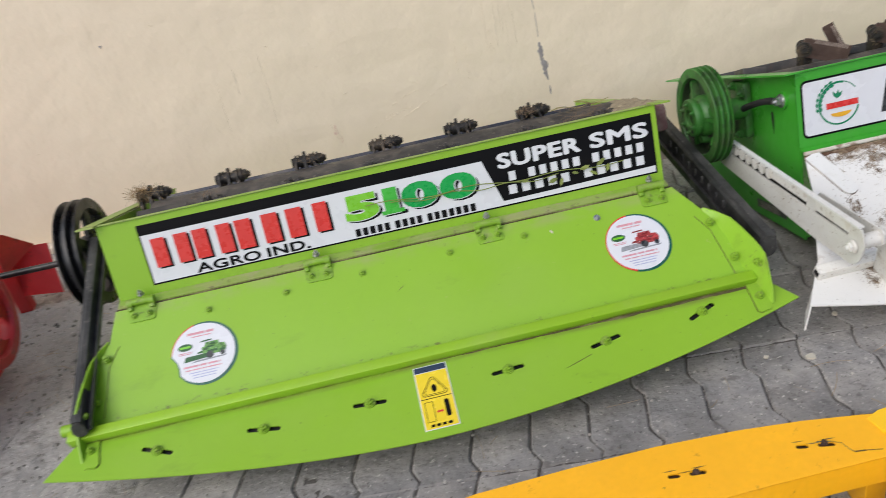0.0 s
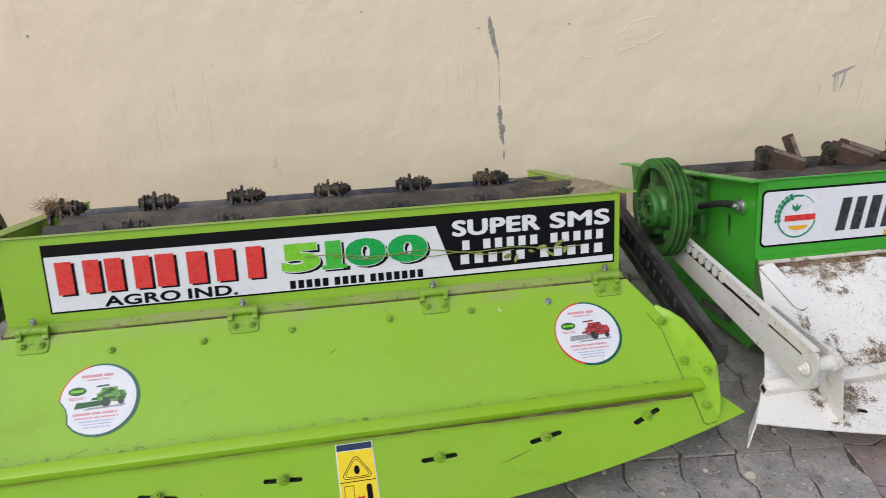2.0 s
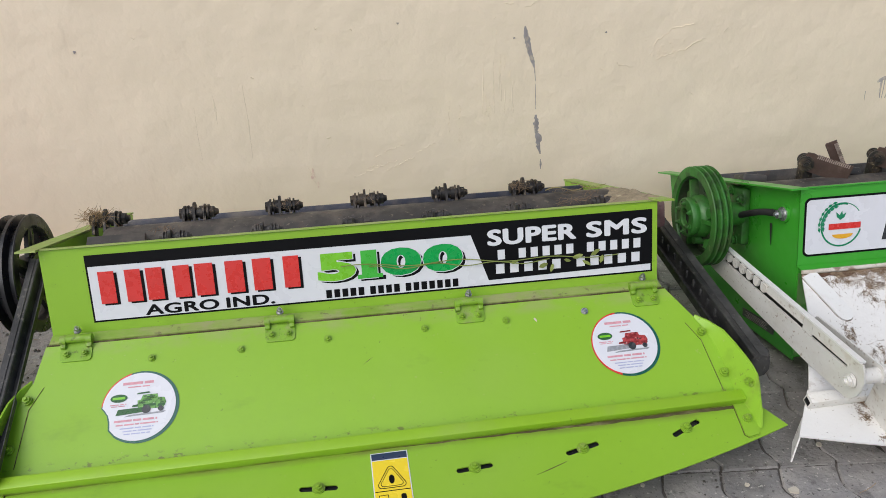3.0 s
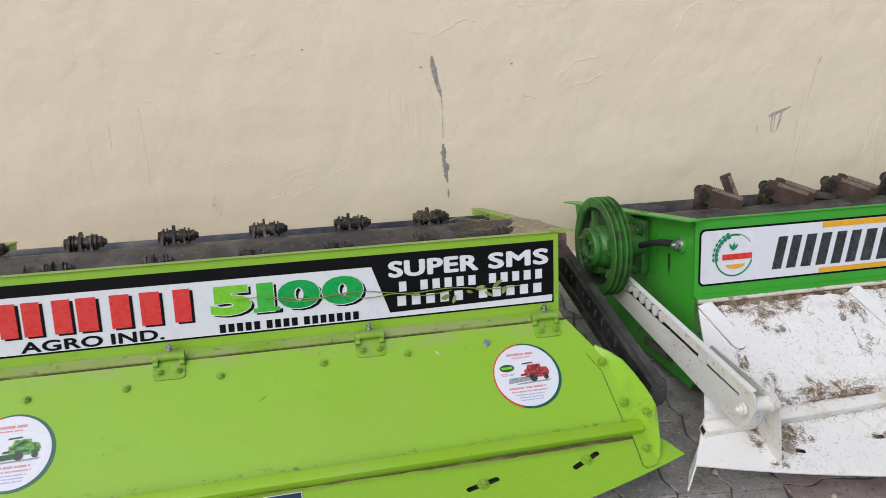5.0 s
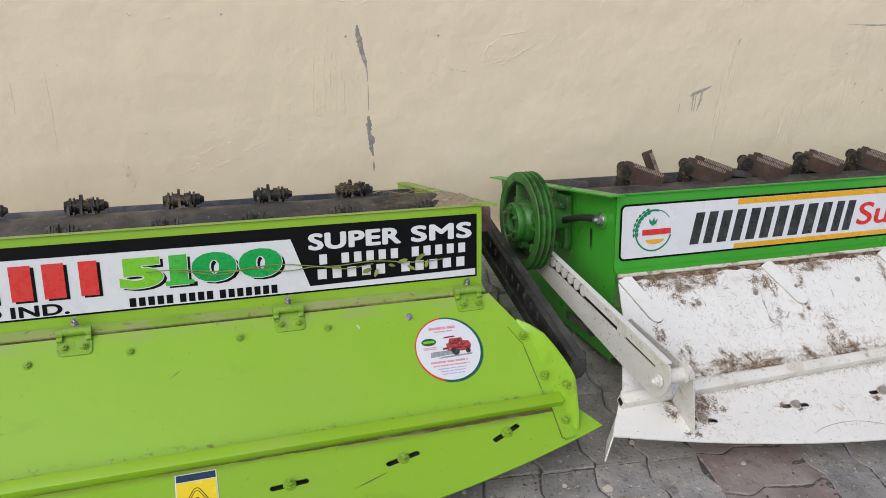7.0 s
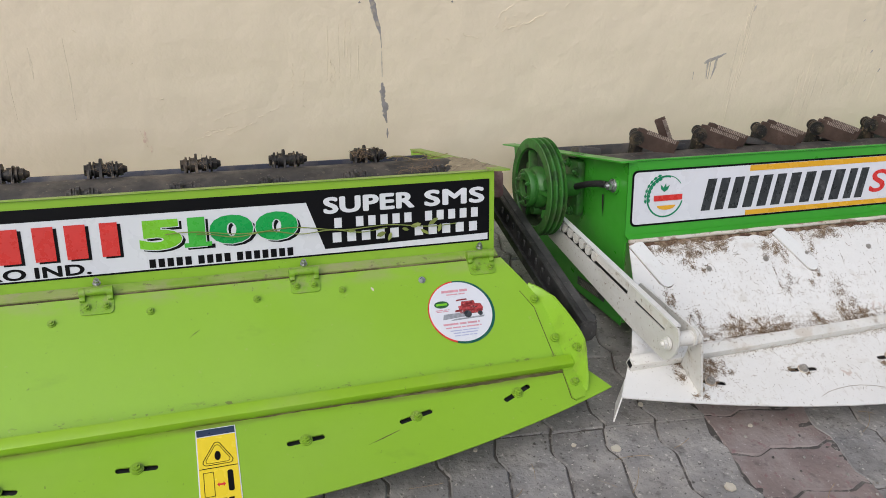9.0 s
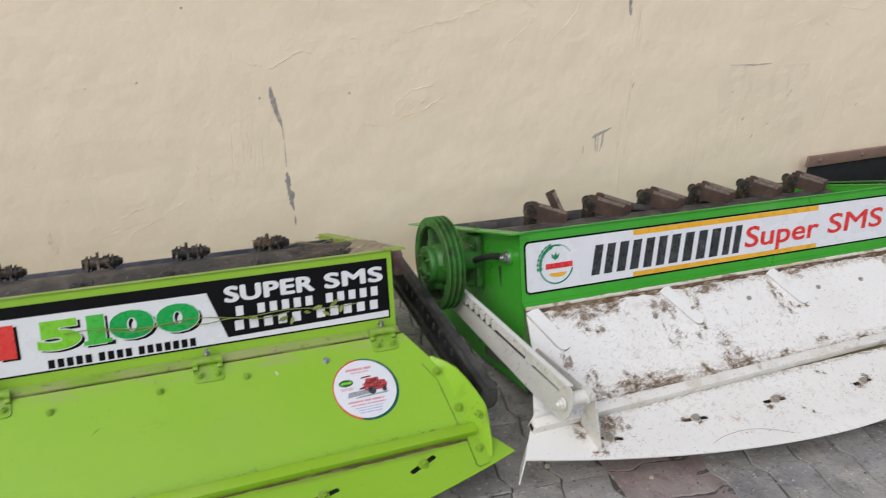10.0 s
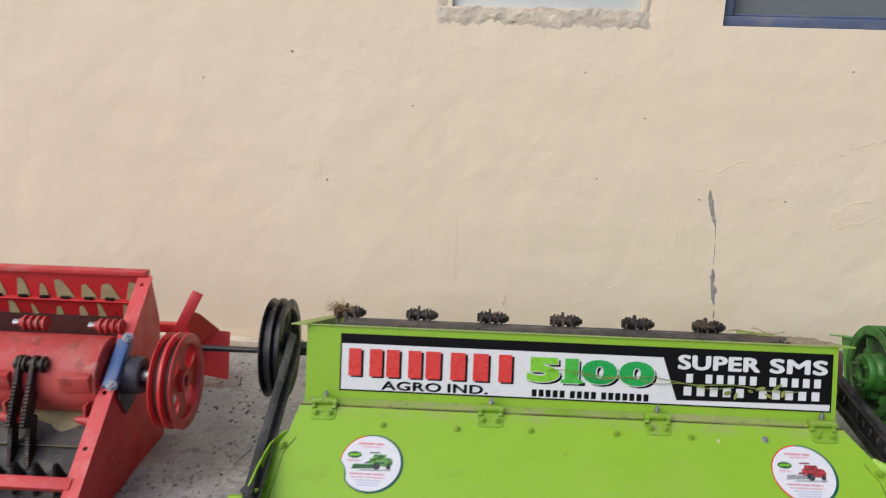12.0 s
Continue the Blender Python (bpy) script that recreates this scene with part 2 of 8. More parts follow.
HEAP = surface("packed_dust_and_chaff", (0.30, 0.25, 0.165), 0.95, var=0.25, var_scale=14, bump=1.0, bump_scale=120, relief=0.6, relief_scale=30, layers=[((0.16, 0.12, 0.08), 40, 0.54, 0.64, 0.7, (0.4, 1, 1)), ((0.44, 0.38, 0.25), 70, 0.58, 0.66, 0.7, (0.3, 1, 1))])
# Grime of the pulley recess, with the shade in there darkened into the colour.
RECESS_DARK = surface("grimy_shaded_green_casting", (0.030, 0.052, 0.022), 0.55, var=0.4, var_scale=16, bump=0.4, layers=[((0.09, 0.085, 0.06), 18, 0.48, 0.68, 0.6)])
# Near-black for the shade in bores and slots, also a paint chip.
DEEP_BLACK = surface("shade_and_chip_black", (0.015, 0.014, 0.013), 0.7, var=0.3, var_scale=20)
BLACK_ARM = surface("black_arm_paint", (0.018, 0.018, 0.019), 0.45, var=0.3, var_scale=14, bump=0.3, layers=[((0.085, 0.082, 0.078), 12, 0.46, 0.66, 0.6), ((0.16, 0.15, 0.14), 60, 0.62, 0.68, 0.4)])
BLACK_DUSTY = surface("dusty_black_strap", (0.030, 0.030, 0.031), 0.5, var=0.3, var_scale=10, bump=0.5, layers=[((0.13, 0.125, 0.12), 9, 0.44, 0.68, 0.6), ((0.25, 0.23, 0.2), 60, 0.6, 0.68, 0.4)])
BLACK = surface("black_enamel", (0.012, 0.012, 0.014), 0.35, var=0.3, var_scale=10, layers=[(DUST, 9, 0.52, 0.8, 0.22), ((0.08, 0.07, 0.06), 45, 0.62, 0.72, 0.4)])
IRON = surface("dark_rotor_steel", (0.062, 0.058, 0.056), 0.55, metal=0.2, var=0.3, var_scale=12, bump=0.4, bump_scale=70,
               layers=[((0.17, 0.14, 0.11), 12, 0.48, 0.72, 0.5), ((0.11, 0.06, 0.04), 30, 0.6, 0.72, 0.5), ((0.028, 0.027, 0.027), 26, 0.55, 0.64, 0.6), ((0.26, 0.22, 0.16), 75, 0.62, 0.66, 0.5)])
LUG = surface("greasy_bolt_steel", (0.035, 0.032, 0.03), 0.5, metal=0.5, var=0.35, var_scale=40, bump=0.5, bump_scale=120, layers=[((0.17, 0.125, 0.08), 26, 0.50, 0.66, 0.6), ((0.30, 0.23, 0.14), 80, 0.58, 0.66, 0.6)])
BLADE_DARK = surface("oily_black_blade_steel", (0.024, 0.019, 0.018), 0.5, metal=0.3, var=0.35, var_scale=25, bump=0.4, layers=[((0.10, 0.06, 0.05), 22, 0.54, 0.66, 0.6)])
BLADE = surface("rusty_blade_steel", (0.082, 0.050, 0.039), 0.6, metal=0.3, var=0.3, var_scale=25, bump=0.4, bump_scale=120,
                layers=[((0.24, 0.17, 0.13), 18, 0.55, 0.7, 0.5), ((0.05, 0.02, 0.015), 50, 0.6, 0.7, 0.6)])
BLADE_EDGE = surface("worn_lit_blade_edge", (0.36, 0.285, 0.245), 0.5, metal=0.3, var=0.25, var_scale=60, layers=[((0.1, 0.06, 0.045), 90, 0.5, 0.62, 0.7)])
BLUE_STEEL = surface("blue_steel_bar", (0.045, 0.048, 0.070), 0.5, metal=0.2, var=0.25, var_scale=9, layers=[(DUST, 10, 0.5, 0.75, 0.4)])
BLUE = surface("blue_paint", (0.05, 0.115, 0.30), 0.45, var=0.1, var_scale=8, layers=[(DUST, 15, 0.5, 0.75, 0.4)])
WINDOW_BLUE = surface("dusty_slate_blue_paint", (0.075, 0.105, 0.19), 0.5, var=0.15, var_scale=8, layers=[(DUST, 12, 0.48, 0.72, 0.35)])
DULL = surface("dull_grey_bolt", (0.30, 0.28, 0.25), 0.6, metal=0.1, var=0.2, var_scale=60)
ZINC = surface("zinc_bolt", (0.50, 0.50, 0.51), 0.35, metal=0.9, var=0.15, var_scale=60)
CHALK = surface("bare_primer", (0.38, 0.32, 0.17), 0.8, var=0.2, var_scale=25)
VINYL_WHITE = surface("white_vinyl", (0.68, 0.685, 0.72), 0.28, var=0.02, var_scale=3, bump=0.03, layers=[(DUST, 6, 0.6, 0.85, 0.25)], coat=0.3)
VINYL_BLACK = surface("black_vinyl", (0.005, 0.005, 0.006), 0.42, var=0.1, bump=0.03, layers=[(DUST, 7, 0.62, 0.85, 0.06)])
VINYL_BLACK.node_tree.nodes["Principled BSDF"].inputs["Specular IOR Level"].default_value = 0.12
INK_RED = surface("red_vinyl", (0.62, 0.035, 0.03), 0.3, var=0.06, var_scale=20, bump=0.02, coat=0.3)
INK_GREEN = surface("green_vinyl", (0.01, 0.33, 0.06), 0.3, var=0.06, var_scale=20, bump=0.02, coat=0.3)
INK_LIME = surface("light_green_vinyl", (0.19, 0.52, 0.02), 0.3, var=0.06, var_scale=20, bump=0.02, coat=0.3)
INK_MID = surface("mid_green_vinyl", (0.06, 0.42, 0.04), 0.3, var=0.06, var_scale=20, bump=0.02, coat=0.3)
INK_LEAF = surface("emblem_green_print", (0.02, 0.22, 0.10), 0.3, var=0.06, bump=0.02)
INK_GREY = surface("charcoal_vinyl", (0.035, 0.038, 0.04), 0.3, var=0.3, var_scale=12, bump=0.02, coat=0.3, layers=[((0.16, 0.16, 0.16), 22, 0.56, 0.7, 0.5)])
INK_GOLD = surface("gold_vinyl", (0.72, 0.38, 0.02), 0.3, var=0.06, bump=0.02, coat=0.3)
INK_YELLOW = surface("warning_yellow_vinyl", (0.82, 0.62, 0.02), 0.3, var=0.04, bump=0.02, coat=0.3)
INK_MAROON = surface("dark_red_print", (0.22, 0.02, 0.02), 0.35, var=0.2, var_scale=90, bump=0.02)
PRINT_RED = surface("red_photo_print", (0.42, 0.05, 0.05), 0.35, var=0.35, var_scale=120, bump=0.02, layers=[((0.06, 0.012, 0.012), 150, 0.52, 0.6, 0.85), ((0.7, 0.5, 0.5), 210, 0.6, 0.66, 0.7)])
PRINT_GREEN = surface("green_photo_print", (0.16, 0.36, 0.08), 0.35, var=0.35, var_scale=120, bump=0.02, layers=[((0.02, 0.06, 0.02), 150, 0.5, 0.58, 0.85), ((0.6, 0.7, 0.5), 210, 0.6, 0.66, 0.7)])
INK_DARK_GREEN = surface("dark_green_print", (0.03, 0.11, 0.03), 0.35, var=0.2, var_scale=90, bump=0.02)
INK_SILVER = surface("grey_print", (0.30, 0.31, 0.33), 0.35, var=0.3, var_scale=160, bump=0.02)
INK_NAVY = surface("navy_vinyl", (0.02, 0.035, 0.09), 0.3, var=0.06, bump=0.02, coat=0.3)
INK_TEAL = surface("dark_teal_vinyl", (0.015, 0.10, 0.07), 0.3, var=0.06, bump=0.02, coat=0.3)
FADED_RED = surface("faded_red_print", (0.62, 0.30, 0.34), 0.4, var=0.2, var_scale=120)
FADED_BLUE = surface("faded_blue_print", (0.4, 0.42, 0.6), 0.4)
STRAW = surface("dry_straw", (0.34, 0.23, 0.11), 0.8, var=0.35, var_scale=30, bump=0.1)
STRAW_DARK = surface("trodden_straw", (0.24, 0.165, 0.10), 0.85, var=0.35, var_scale=30, bump=0.1)
VINE = surface("dry_vine", (0.22, 0.26, 0.06), 0.7, var=0.3, var_scale=40)
PLASTER = surface("beige_wall_paint", (0.80, 0.685, 0.52), 0.75, var=0.035, var_scale=0.9, bump=0.27, bump_scale=30, relief=0.6, relief_scale=5.0,
                  layers=[((0.66, 0.56, 0.42), 1.6, 0.55, 0.78, 0.35), ((0.64, 0.53, 0.395), 5.0, 0.64, 0.74, 0.3, (3.5, 1, 0.5)), ((0.86, 0.77, 0.61), 2.3, 0.55, 0.75, 0.35), ((0.33, 0.28, 0.22), 70, 0.775, 0.80, 0.4)])
CEMENT = surface("rough_cement", (0.66, 0.585, 0.47), 0.9, var=0.2, var_scale=14, bump=0.7, bump_scale=40, relief=0.5, relief_scale=22)
SCUFF = surface("grey_scuff", (0.30, 0.275, 0.275), 0.8, var=0.25, var_scale=40, layers=[((0.55, 0.46, 0.34), 60, 0.52, 0.64, 0.7)])
PATCH = surface("repair_plaster", (0.785, 0.674, 0.512), 0.8, var=0.06, var_scale=5, bump=0.6, bump_scale=30, relief=0.5, relief_scale=8, layers=[((0.62, 0.54, 0.42), 6, 0.56, 0.7, 0.5, (3, 1, 0.6)), ((0.36, 0.31, 0.26), 50, 0.70, 0.74, 0.6)])
LEAF_DRY = surface("dry_maize_leaf", (0.42, 0.36, 0.15), 0.7, var=0.25, var_scale=30)
STREAK = surface("faint_run_stain", (0.735, 0.63, 0.478), 0.8, var=0.05, var_scale=20, bump=0.5, bump_scale=34, layers=[((0.80, 0.685, 0.52), 30, 0.46, 0.56, 0.9, (2, 1, 0.4))])
STREAK_RED = surface("faint_red_smear", (0.70, 0.50, 0.40), 0.8, var=0.1, var_scale=30, layers=[((0.80, 0.685, 0.52), 40, 0.46, 0.56, 0.9)])
GREY_RUN = surface("thin_grey_run", (0.40, 0.365, 0.34), 0.8, var=0.2, var_scale=40, layers=[((0.66, 0.565, 0.43), 45, 0.50, 0.62, 0.8, (2, 1, 0.5))])
UPVC = surface("white_window_plastic", (0.60, 0.645, 0.64), 0.3, var=0.03, bump=0.02)
PAVER = surface("grey_paver", (0.30, 0.287, 0.275), 0.85, var=0.22, var_scale=8, bump=1.0, bump_scale=90, relief=0.5, relief_scale=16, by_object=0.4,
                layers=[((0.44, 0.41, 0.375), 6, 0.46, 0.64, 0.65), ((0.12, 0.113, 0.106), 10, 0.55, 0.66, 0.5), ((0.11, 0.10, 0.094), 30, 0.57, 0.64, 0.5), ((0.60, 0.56, 0.51), 85, 0.61, 0.65, 0.8), ((0.06, 0.055, 0.05), 110, 0.60, 0.65, 0.75)])
PAVER_RED = surface("red_paver", (0.295, 0.232, 0.215), 0.85, var=0.16, var_scale=9, bump=0.9, bump_scale=90, relief=0.3, relief_scale=16, by_object=0.35,
                    layers=[((0.33, 0.29, 0.27), 9, 0.42, 0.62, 0.65), ((0.10, 0.08, 0.08), 22, 0.57, 0.68, 0.6), ((0.50, 0.46, 0.43), 95, 0.61, 0.67, 0.75), ((0.22, 0.09, 0.10), 40, 0.58, 0.66, 0.5)])
SOIL = surface("dusty_ground", (0.15, 0.13, 0.11), 0.95, var=0.2, var_scale=6, bump=0.8, bump_scale=60, relief=0.5, relief_scale=9,
               layers=[((0.30, 0.26, 0.21), 3, 0.5, 0.75, 0.4)])
JOINT_DIRT = surface("dark_joint_dirt", (0.095, 0.086, 0.078), 0.95, var=0.35, var_scale=12, bump=1.0, bump_scale=110, layers=[((0.30, 0.27, 0.24), 60, 0.56, 0.62, 0.8), ((0.24, 0.22, 0.2), 9, 0.54, 0.66, 0.6)])
DIRT = surface("trodden_dirt", (0.36, 0.345, 0.325), 0.95, var=0.3, var_scale=7, bump=1.0, bump_scale=110, relief=0.6, relief_scale=25,
               layers=[((0.30, 0.28, 0.255), 5, 0.50, 0.68, 0.6), ((0.08, 0.075, 0.07), 14, 0.57, 0.66, 0.55), ((0.55, 0.52, 0.48), 120, 0.62, 0.66, 0.8), ((0.05, 0.045, 0.04), 150, 0.62, 0.67, 0.7)])
CHIP = surface("pale_chip", (0.60, 0.55, 0.45), 0.85, var=0.1, var_scale=30)
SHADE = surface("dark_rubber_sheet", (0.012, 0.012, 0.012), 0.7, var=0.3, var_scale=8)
# Maroon for the shaded red interior, also the grime in pulley grooves.
MAROON = surface("maroon_shade_and_grime", (0.07, 0.012, 0.010), 0.7, var=0.3, var_scale=8)
WOOD = surface("brown_batten", (0.23, 0.15, 0.115), 0.7, var=0.2, var_scale=10, layers=[((0.3, 0.2, 0.15), 22, 0.55, 0.7, 0.4, (1, 6, 6))])

glass, gn, gl, gb = node_mat("window_glass")
gb.inputs["Base Color"].default_value = (0.20, 0.225, 0.24, 1)
gb.inputs["Roughness"].default_value, gb.inputs["Transmission Weight"].default_value = 0.05, 0.3
GLASS = glass
DARKROOM = surface("dim_room", (0.12, 0.12, 0.13), 0.8)


# ---------------------------------------------------------------- mesh helpers
def part(name, bm, material, parent=None, label="", smooth=40):
    me = bpy.data.meshes.new(name)
    bmesh.ops.recalc_face_normals(bm, faces=bm.faces[:])
    bm.to_mesh(me)
    bm.free()
    me.materials.append(material)
    if smooth:
        me.shade_smooth()
        me.set_sharp_from_angle(angle=radians(smooth))
    ob = new(name, me)
    if parent:
        ob.parent = parent
    if label:
        tagged(ob, label)
    return ob


def thing(name, label, category, m=None, group="", kind=""):
    ob = new(name)
    ob.empty_display_size = 0.1
    ob.matrix_world = m or Matrix()
    return tagged(ob, label, category, group, kind)


def plate(bm, pts, thick):
    """A flat polygon of 3D points, thickened along its own normal."""
    pts = [Vector(p) for p in pts]
    nrm = Vector()
    for a, b in zip(pts, pts[1:] + pts[:1]):
        nrm += a.cross(b)
    nrm = nrm.normalized() * thick
    lo, hi = [bm.verts.new(p) for p in pts], [bm.verts.new(p + nrm) for p in pts]
    bm.faces.new(lo[::-1]), bm.faces.new(hi)
    for i in range(len(pts)):
        j = (i + 1) % len(pts)
        bm.faces.new((lo[i], lo[j], hi[j], hi[i]))
    return bm


def slab(bm, size, m=None, bevel=0.0):
    g = bmesh.ops.create_cube(bm, size=1.0, matrix=(m or Matrix()) @ Matrix.Diagonal((*size, 1)))
    if bevel:
        edges = {e for v in g["verts"] for e in v.link_edges}
        bmesh.ops.bevel(bm, geom=list(edges), offset=bevel, segments=2, affect="EDGES", profile=0.5)
    return bm


def along(p0, p1, up=(0, 0, 1)):
    """A frame at p0 with z towards p1."""
    z = (Vector(p1) - Vector(p0)).normalized()
    x = Vector(up).cross(z)
    x = x.normalized() if x.length > 1e-4 else Vector((1, 0, 0))
    y = z.cross(x)
    return Matrix.Translation(p0) @ Matrix((x, y, z)).transposed().to_4x4()


def rod(bm, p0, p1, r, seg=16, r2=None):
    length = (Vector(p1) - Vector(p0)).length
    bmesh.ops.create_cone(bm, cap_ends=True, segments=seg, radius1=r, radius2=r if r2 is None else r2, depth=length,
                          matrix=along(p0, p1) @ Matrix.Translation((0, 0, length / 2)))
    return bm


def lathe(bm, profile, m, seg=40, closed=True):
    """profile: (radius, along) pairs, turned about the z axis of m."""
    rings = []
    for k in range(seg):
        c, s = math.cos(2 * math.pi * k / seg), math.sin(2 * math.pi * k / seg)
        rings.append([bm.verts.new(m @ Vector((r * c, r * s, a))) for r, a in profile])
    count = len(profile)
    for k in range(seg):
        a, b = rings[k], rings[(k + 1) % seg]
        for i in range(count if closed else count - 1):
            j = (i + 1) % count
            bm.faces.new((a[i], a[j], b[j], b[i]))
    return bm


def hex_bolt(bm, at, nrm, r=0.008, h=0.007):
    at, nrm = Vector(at), Vector(nrm).normalized()
    rod(bm, at, at + nrm * h * 0.3, r * 1.28, 14)
    rod(bm, at + nrm * h * 0.35, at + nrm * h, r, 6)
    rod(bm, at + nrm * h, at + nrm * h * 1.5, r * 0.55, 10, r * 0.4)
    return bm


def cut(ob, cutter):
    """Takes the shape of the bmesh cutter out of ob."""
    me = bpy.data.meshes.new("tool")
    bmesh.ops.recalc_face_normals(cutter, faces=cutter.faces[:])
    cutter.to_mesh(me)
    cutter.free()
    tool = new("tool", me)
    tool.matrix_world = ob.matrix_world
    parent = ob.parent
    ob.parent = None
    mod = ob.modifiers.new("cut", "BOOLEAN")
    mod.operation, mod.solver, mod.object = "DIFFERENCE", "EXACT", tool
    bpy.context.view_layer.update()
    made = bpy.data.meshes.new_from_object(ob.evaluated_get(bpy.context.evaluated_depsgraph_get()))
    ob.modifiers.clear()
    ob.data = made
    ob.parent = parent
    bpy.data.objects.remove(tool)


def lettering(name, text, parent, m, width, height, material, bold=0.0, shear=0.0, depth=0.0004, label="", space=1.0, swell=0.0):
    """Raised lettering that fills width x height, from the lower left corner m; bold: how far the strokes are fattened by a ring of copies; swell: by their outline."""
    cu = bpy.data.curves.new(name, "FONT")
    cu.body, cu.shear, cu.resolution_u, cu.space_character, cu.offset = text, shear, 4, space, swell
    tmp = new(name, cu)
    bpy.context.view_layer.update()
    me = bpy.data.meshes.new_from_object(tmp.evaluated_get(bpy.context.evaluated_depsgraph_get()))
    bpy.data.objects.remove(tmp)
    co = np.array([v.co[:] for v in me.vertices])
    lo, hi = co.min(0), co.max(0)
    polys = [tuple(p.vertices) for p in me.polygons]
    rx, ry = bold * height, bold * height * 0.55
    ring = [(0.0, 0.0)] + ([(math.cos(k * math.pi / 4), math.sin(k * math.pi / 4)) for k in range(8)] if bold else [])
    verts, faces = [], []
    for k, (p, q) in enumerate(ring):
        start = len(verts)
        verts += [m @ Vector(((c[0] - lo[0]) / (hi[0] - lo[0]) * (width - 2 * rx) + rx * (1 + p), (c[1] - lo[1]) / (hi[1] - lo[1]) * (height - 2 * ry) + ry * (1 + q), depth + 0.00003 * k)) for c in co]
        faces += [tuple(start + i for i in f) for f in polys]
    me = bpy.data.meshes.new(name)
    me.from_pydata([v[:] for v in verts], [], faces)
    me.materials.append(material)
    ob = new(name, me)
    ob.parent = parent
    return tagged(ob, label) if label else ob


def flat(m, pts, lift, thick=0.0005):
    """A thin raised shape on the sheet m, from 2D points."""
    bm = bmesh.new()
    return plate(bm, [m @ Vector((x, y, lift)) for x, y in pts], thick)


def disc_pts(cx, cy, r, a0=0, a1=360, steps=36, ry=None):
    ry = ry or r
    return [(cx + r * math.cos(radians(a0 + (a1 - a0) * i / steps)), cy + ry * math.sin(radians(a0 + (a1 - a0) * i / steps))) for i in range(steps + (a1 - a0 < 360))]


def rect(x0, y0, x1, y1):
    return [(x0, y0), (x1, y0), (x1, y1), (x0, y1)]


def rounded(x0, y0, x1, y1, r, steps=6):
    out = []
    for cx, cy, a in ((x1 - r, y0 + r, -90), (x1 - r, y1 - r, 0), (x0 + r, y1 - r, 90), (x0 + r, y0 + r, 180)):
        out += [(cx + r * math.cos(radians(a + 90 * i / steps)), cy + r * math.sin(radians(a + 90 * i / steps))) for i in range(steps + 1)]
    return out


def bars(m, spans, y0, y1, lift, shear=0.0):
    """A row of plain bars (x0, x1) between two heights."""
    d = shear * (y1 - y0)
    return [flat(m, ((x0, y0), (x1, y0), (x1 + d, y1), (x0 + d, y1)), lift, 0.0004) for x0, x1 in spans]


def parts(name, bms, material, parent, label="", smooth=0):
    """Each bmesh of a list as a part of its own."""
    return [part(name, bm, material, parent, label, smooth) for bm in bms]


# ---------------------------------------------------------------- setting: ground, wall, windows
def build_ground():
    bm = bmesh.new()
    r = random.Random(3)
    xs = [-400, -40, -8, -4] + [-2.4 + 0.2 * i for i in range(35)] + [6.5, 12, 60, 400]
    ys = [-400, -60, -12, -5] + [-2.6 + 0.2 * i for i in range(15)] + [3, 20, 400]
    grid = [[bm.verts.new((x, y, -0.009 + (r.uniform(-0.002, 0.002) if -3 < x < 5 and -3 < y < 0.3 else 0))) for y in ys] for x in xs]
    for i in range(len(xs) - 1):
        for j in range(len(ys) - 1):
            bm.faces.new((grid[i][j], grid[i + 1][j], grid[i + 1][j + 1], grid[i][j + 1]))
    return tagged(part("ground", bm, SOIL), "dusty brown yard ground under the pavers", "ground", kind="structure")


ground = build_ground()

WALL_X0, WALL_X1, WALL_H, WALL_T = -6.0, 9.0, 3.4, 0.23
WINDOWS = [(0.137, 0.752, 1.263, 1.2), (1.012, 2.32, 1.222, 1.2), (-2.05, -1.205, 1.338, 1.2)]


def build_wall():
    xs = sorted({WALL_X0, WALL_X1, *(w[0] for w in WINDOWS), *(w[1] for w in WINDOWS)})
    bm = bmesh.new()
    slab(bm, (WALL_X1 - WALL_X0, WALL_T, WALL_H + 0.2), Matrix.Translation(((WALL_X0 + WALL_X1) / 2, WALL_T / 2, WALL_H / 2 - 0.1)))
    ob = part("wall_north", bm, PLASTER, smooth=0)
    tool = bmesh.new()
    for x0, x1, z0, h in WINDOWS:
        slab(tool, (x1 - x0, 1.0, h), Matrix.Translation(((x0 + x1) / 2, 0.1, z0 + h / 2)))
    cut(ob, tool)
    return tagged(ob, "beige painted plaster wall with scuffs, cracks and trowel marks", "wall", kind="structure")


wall = build_wall()
bm = bmesh.new()
slab(bm, (15, 0.1, WALL_H + 0.2), Matrix.Translation((1.5, 2.6, WALL_H / 2)))
slab(bm, (15, 2.5, 0.1), Matrix.Translation((1.5, 1.45, WALL_H + 0.05)))
for x in (-5.9, 8.9):
    slab(bm, (0.1, 2.4, WALL_H), Matrix.Translation((x, 1.4, WALL_H / 2)))
tagged(part("wall_inner", bm, DARKROOM, smooth=0), "dim plain room walls behind the windows", "wall", kind="structure")


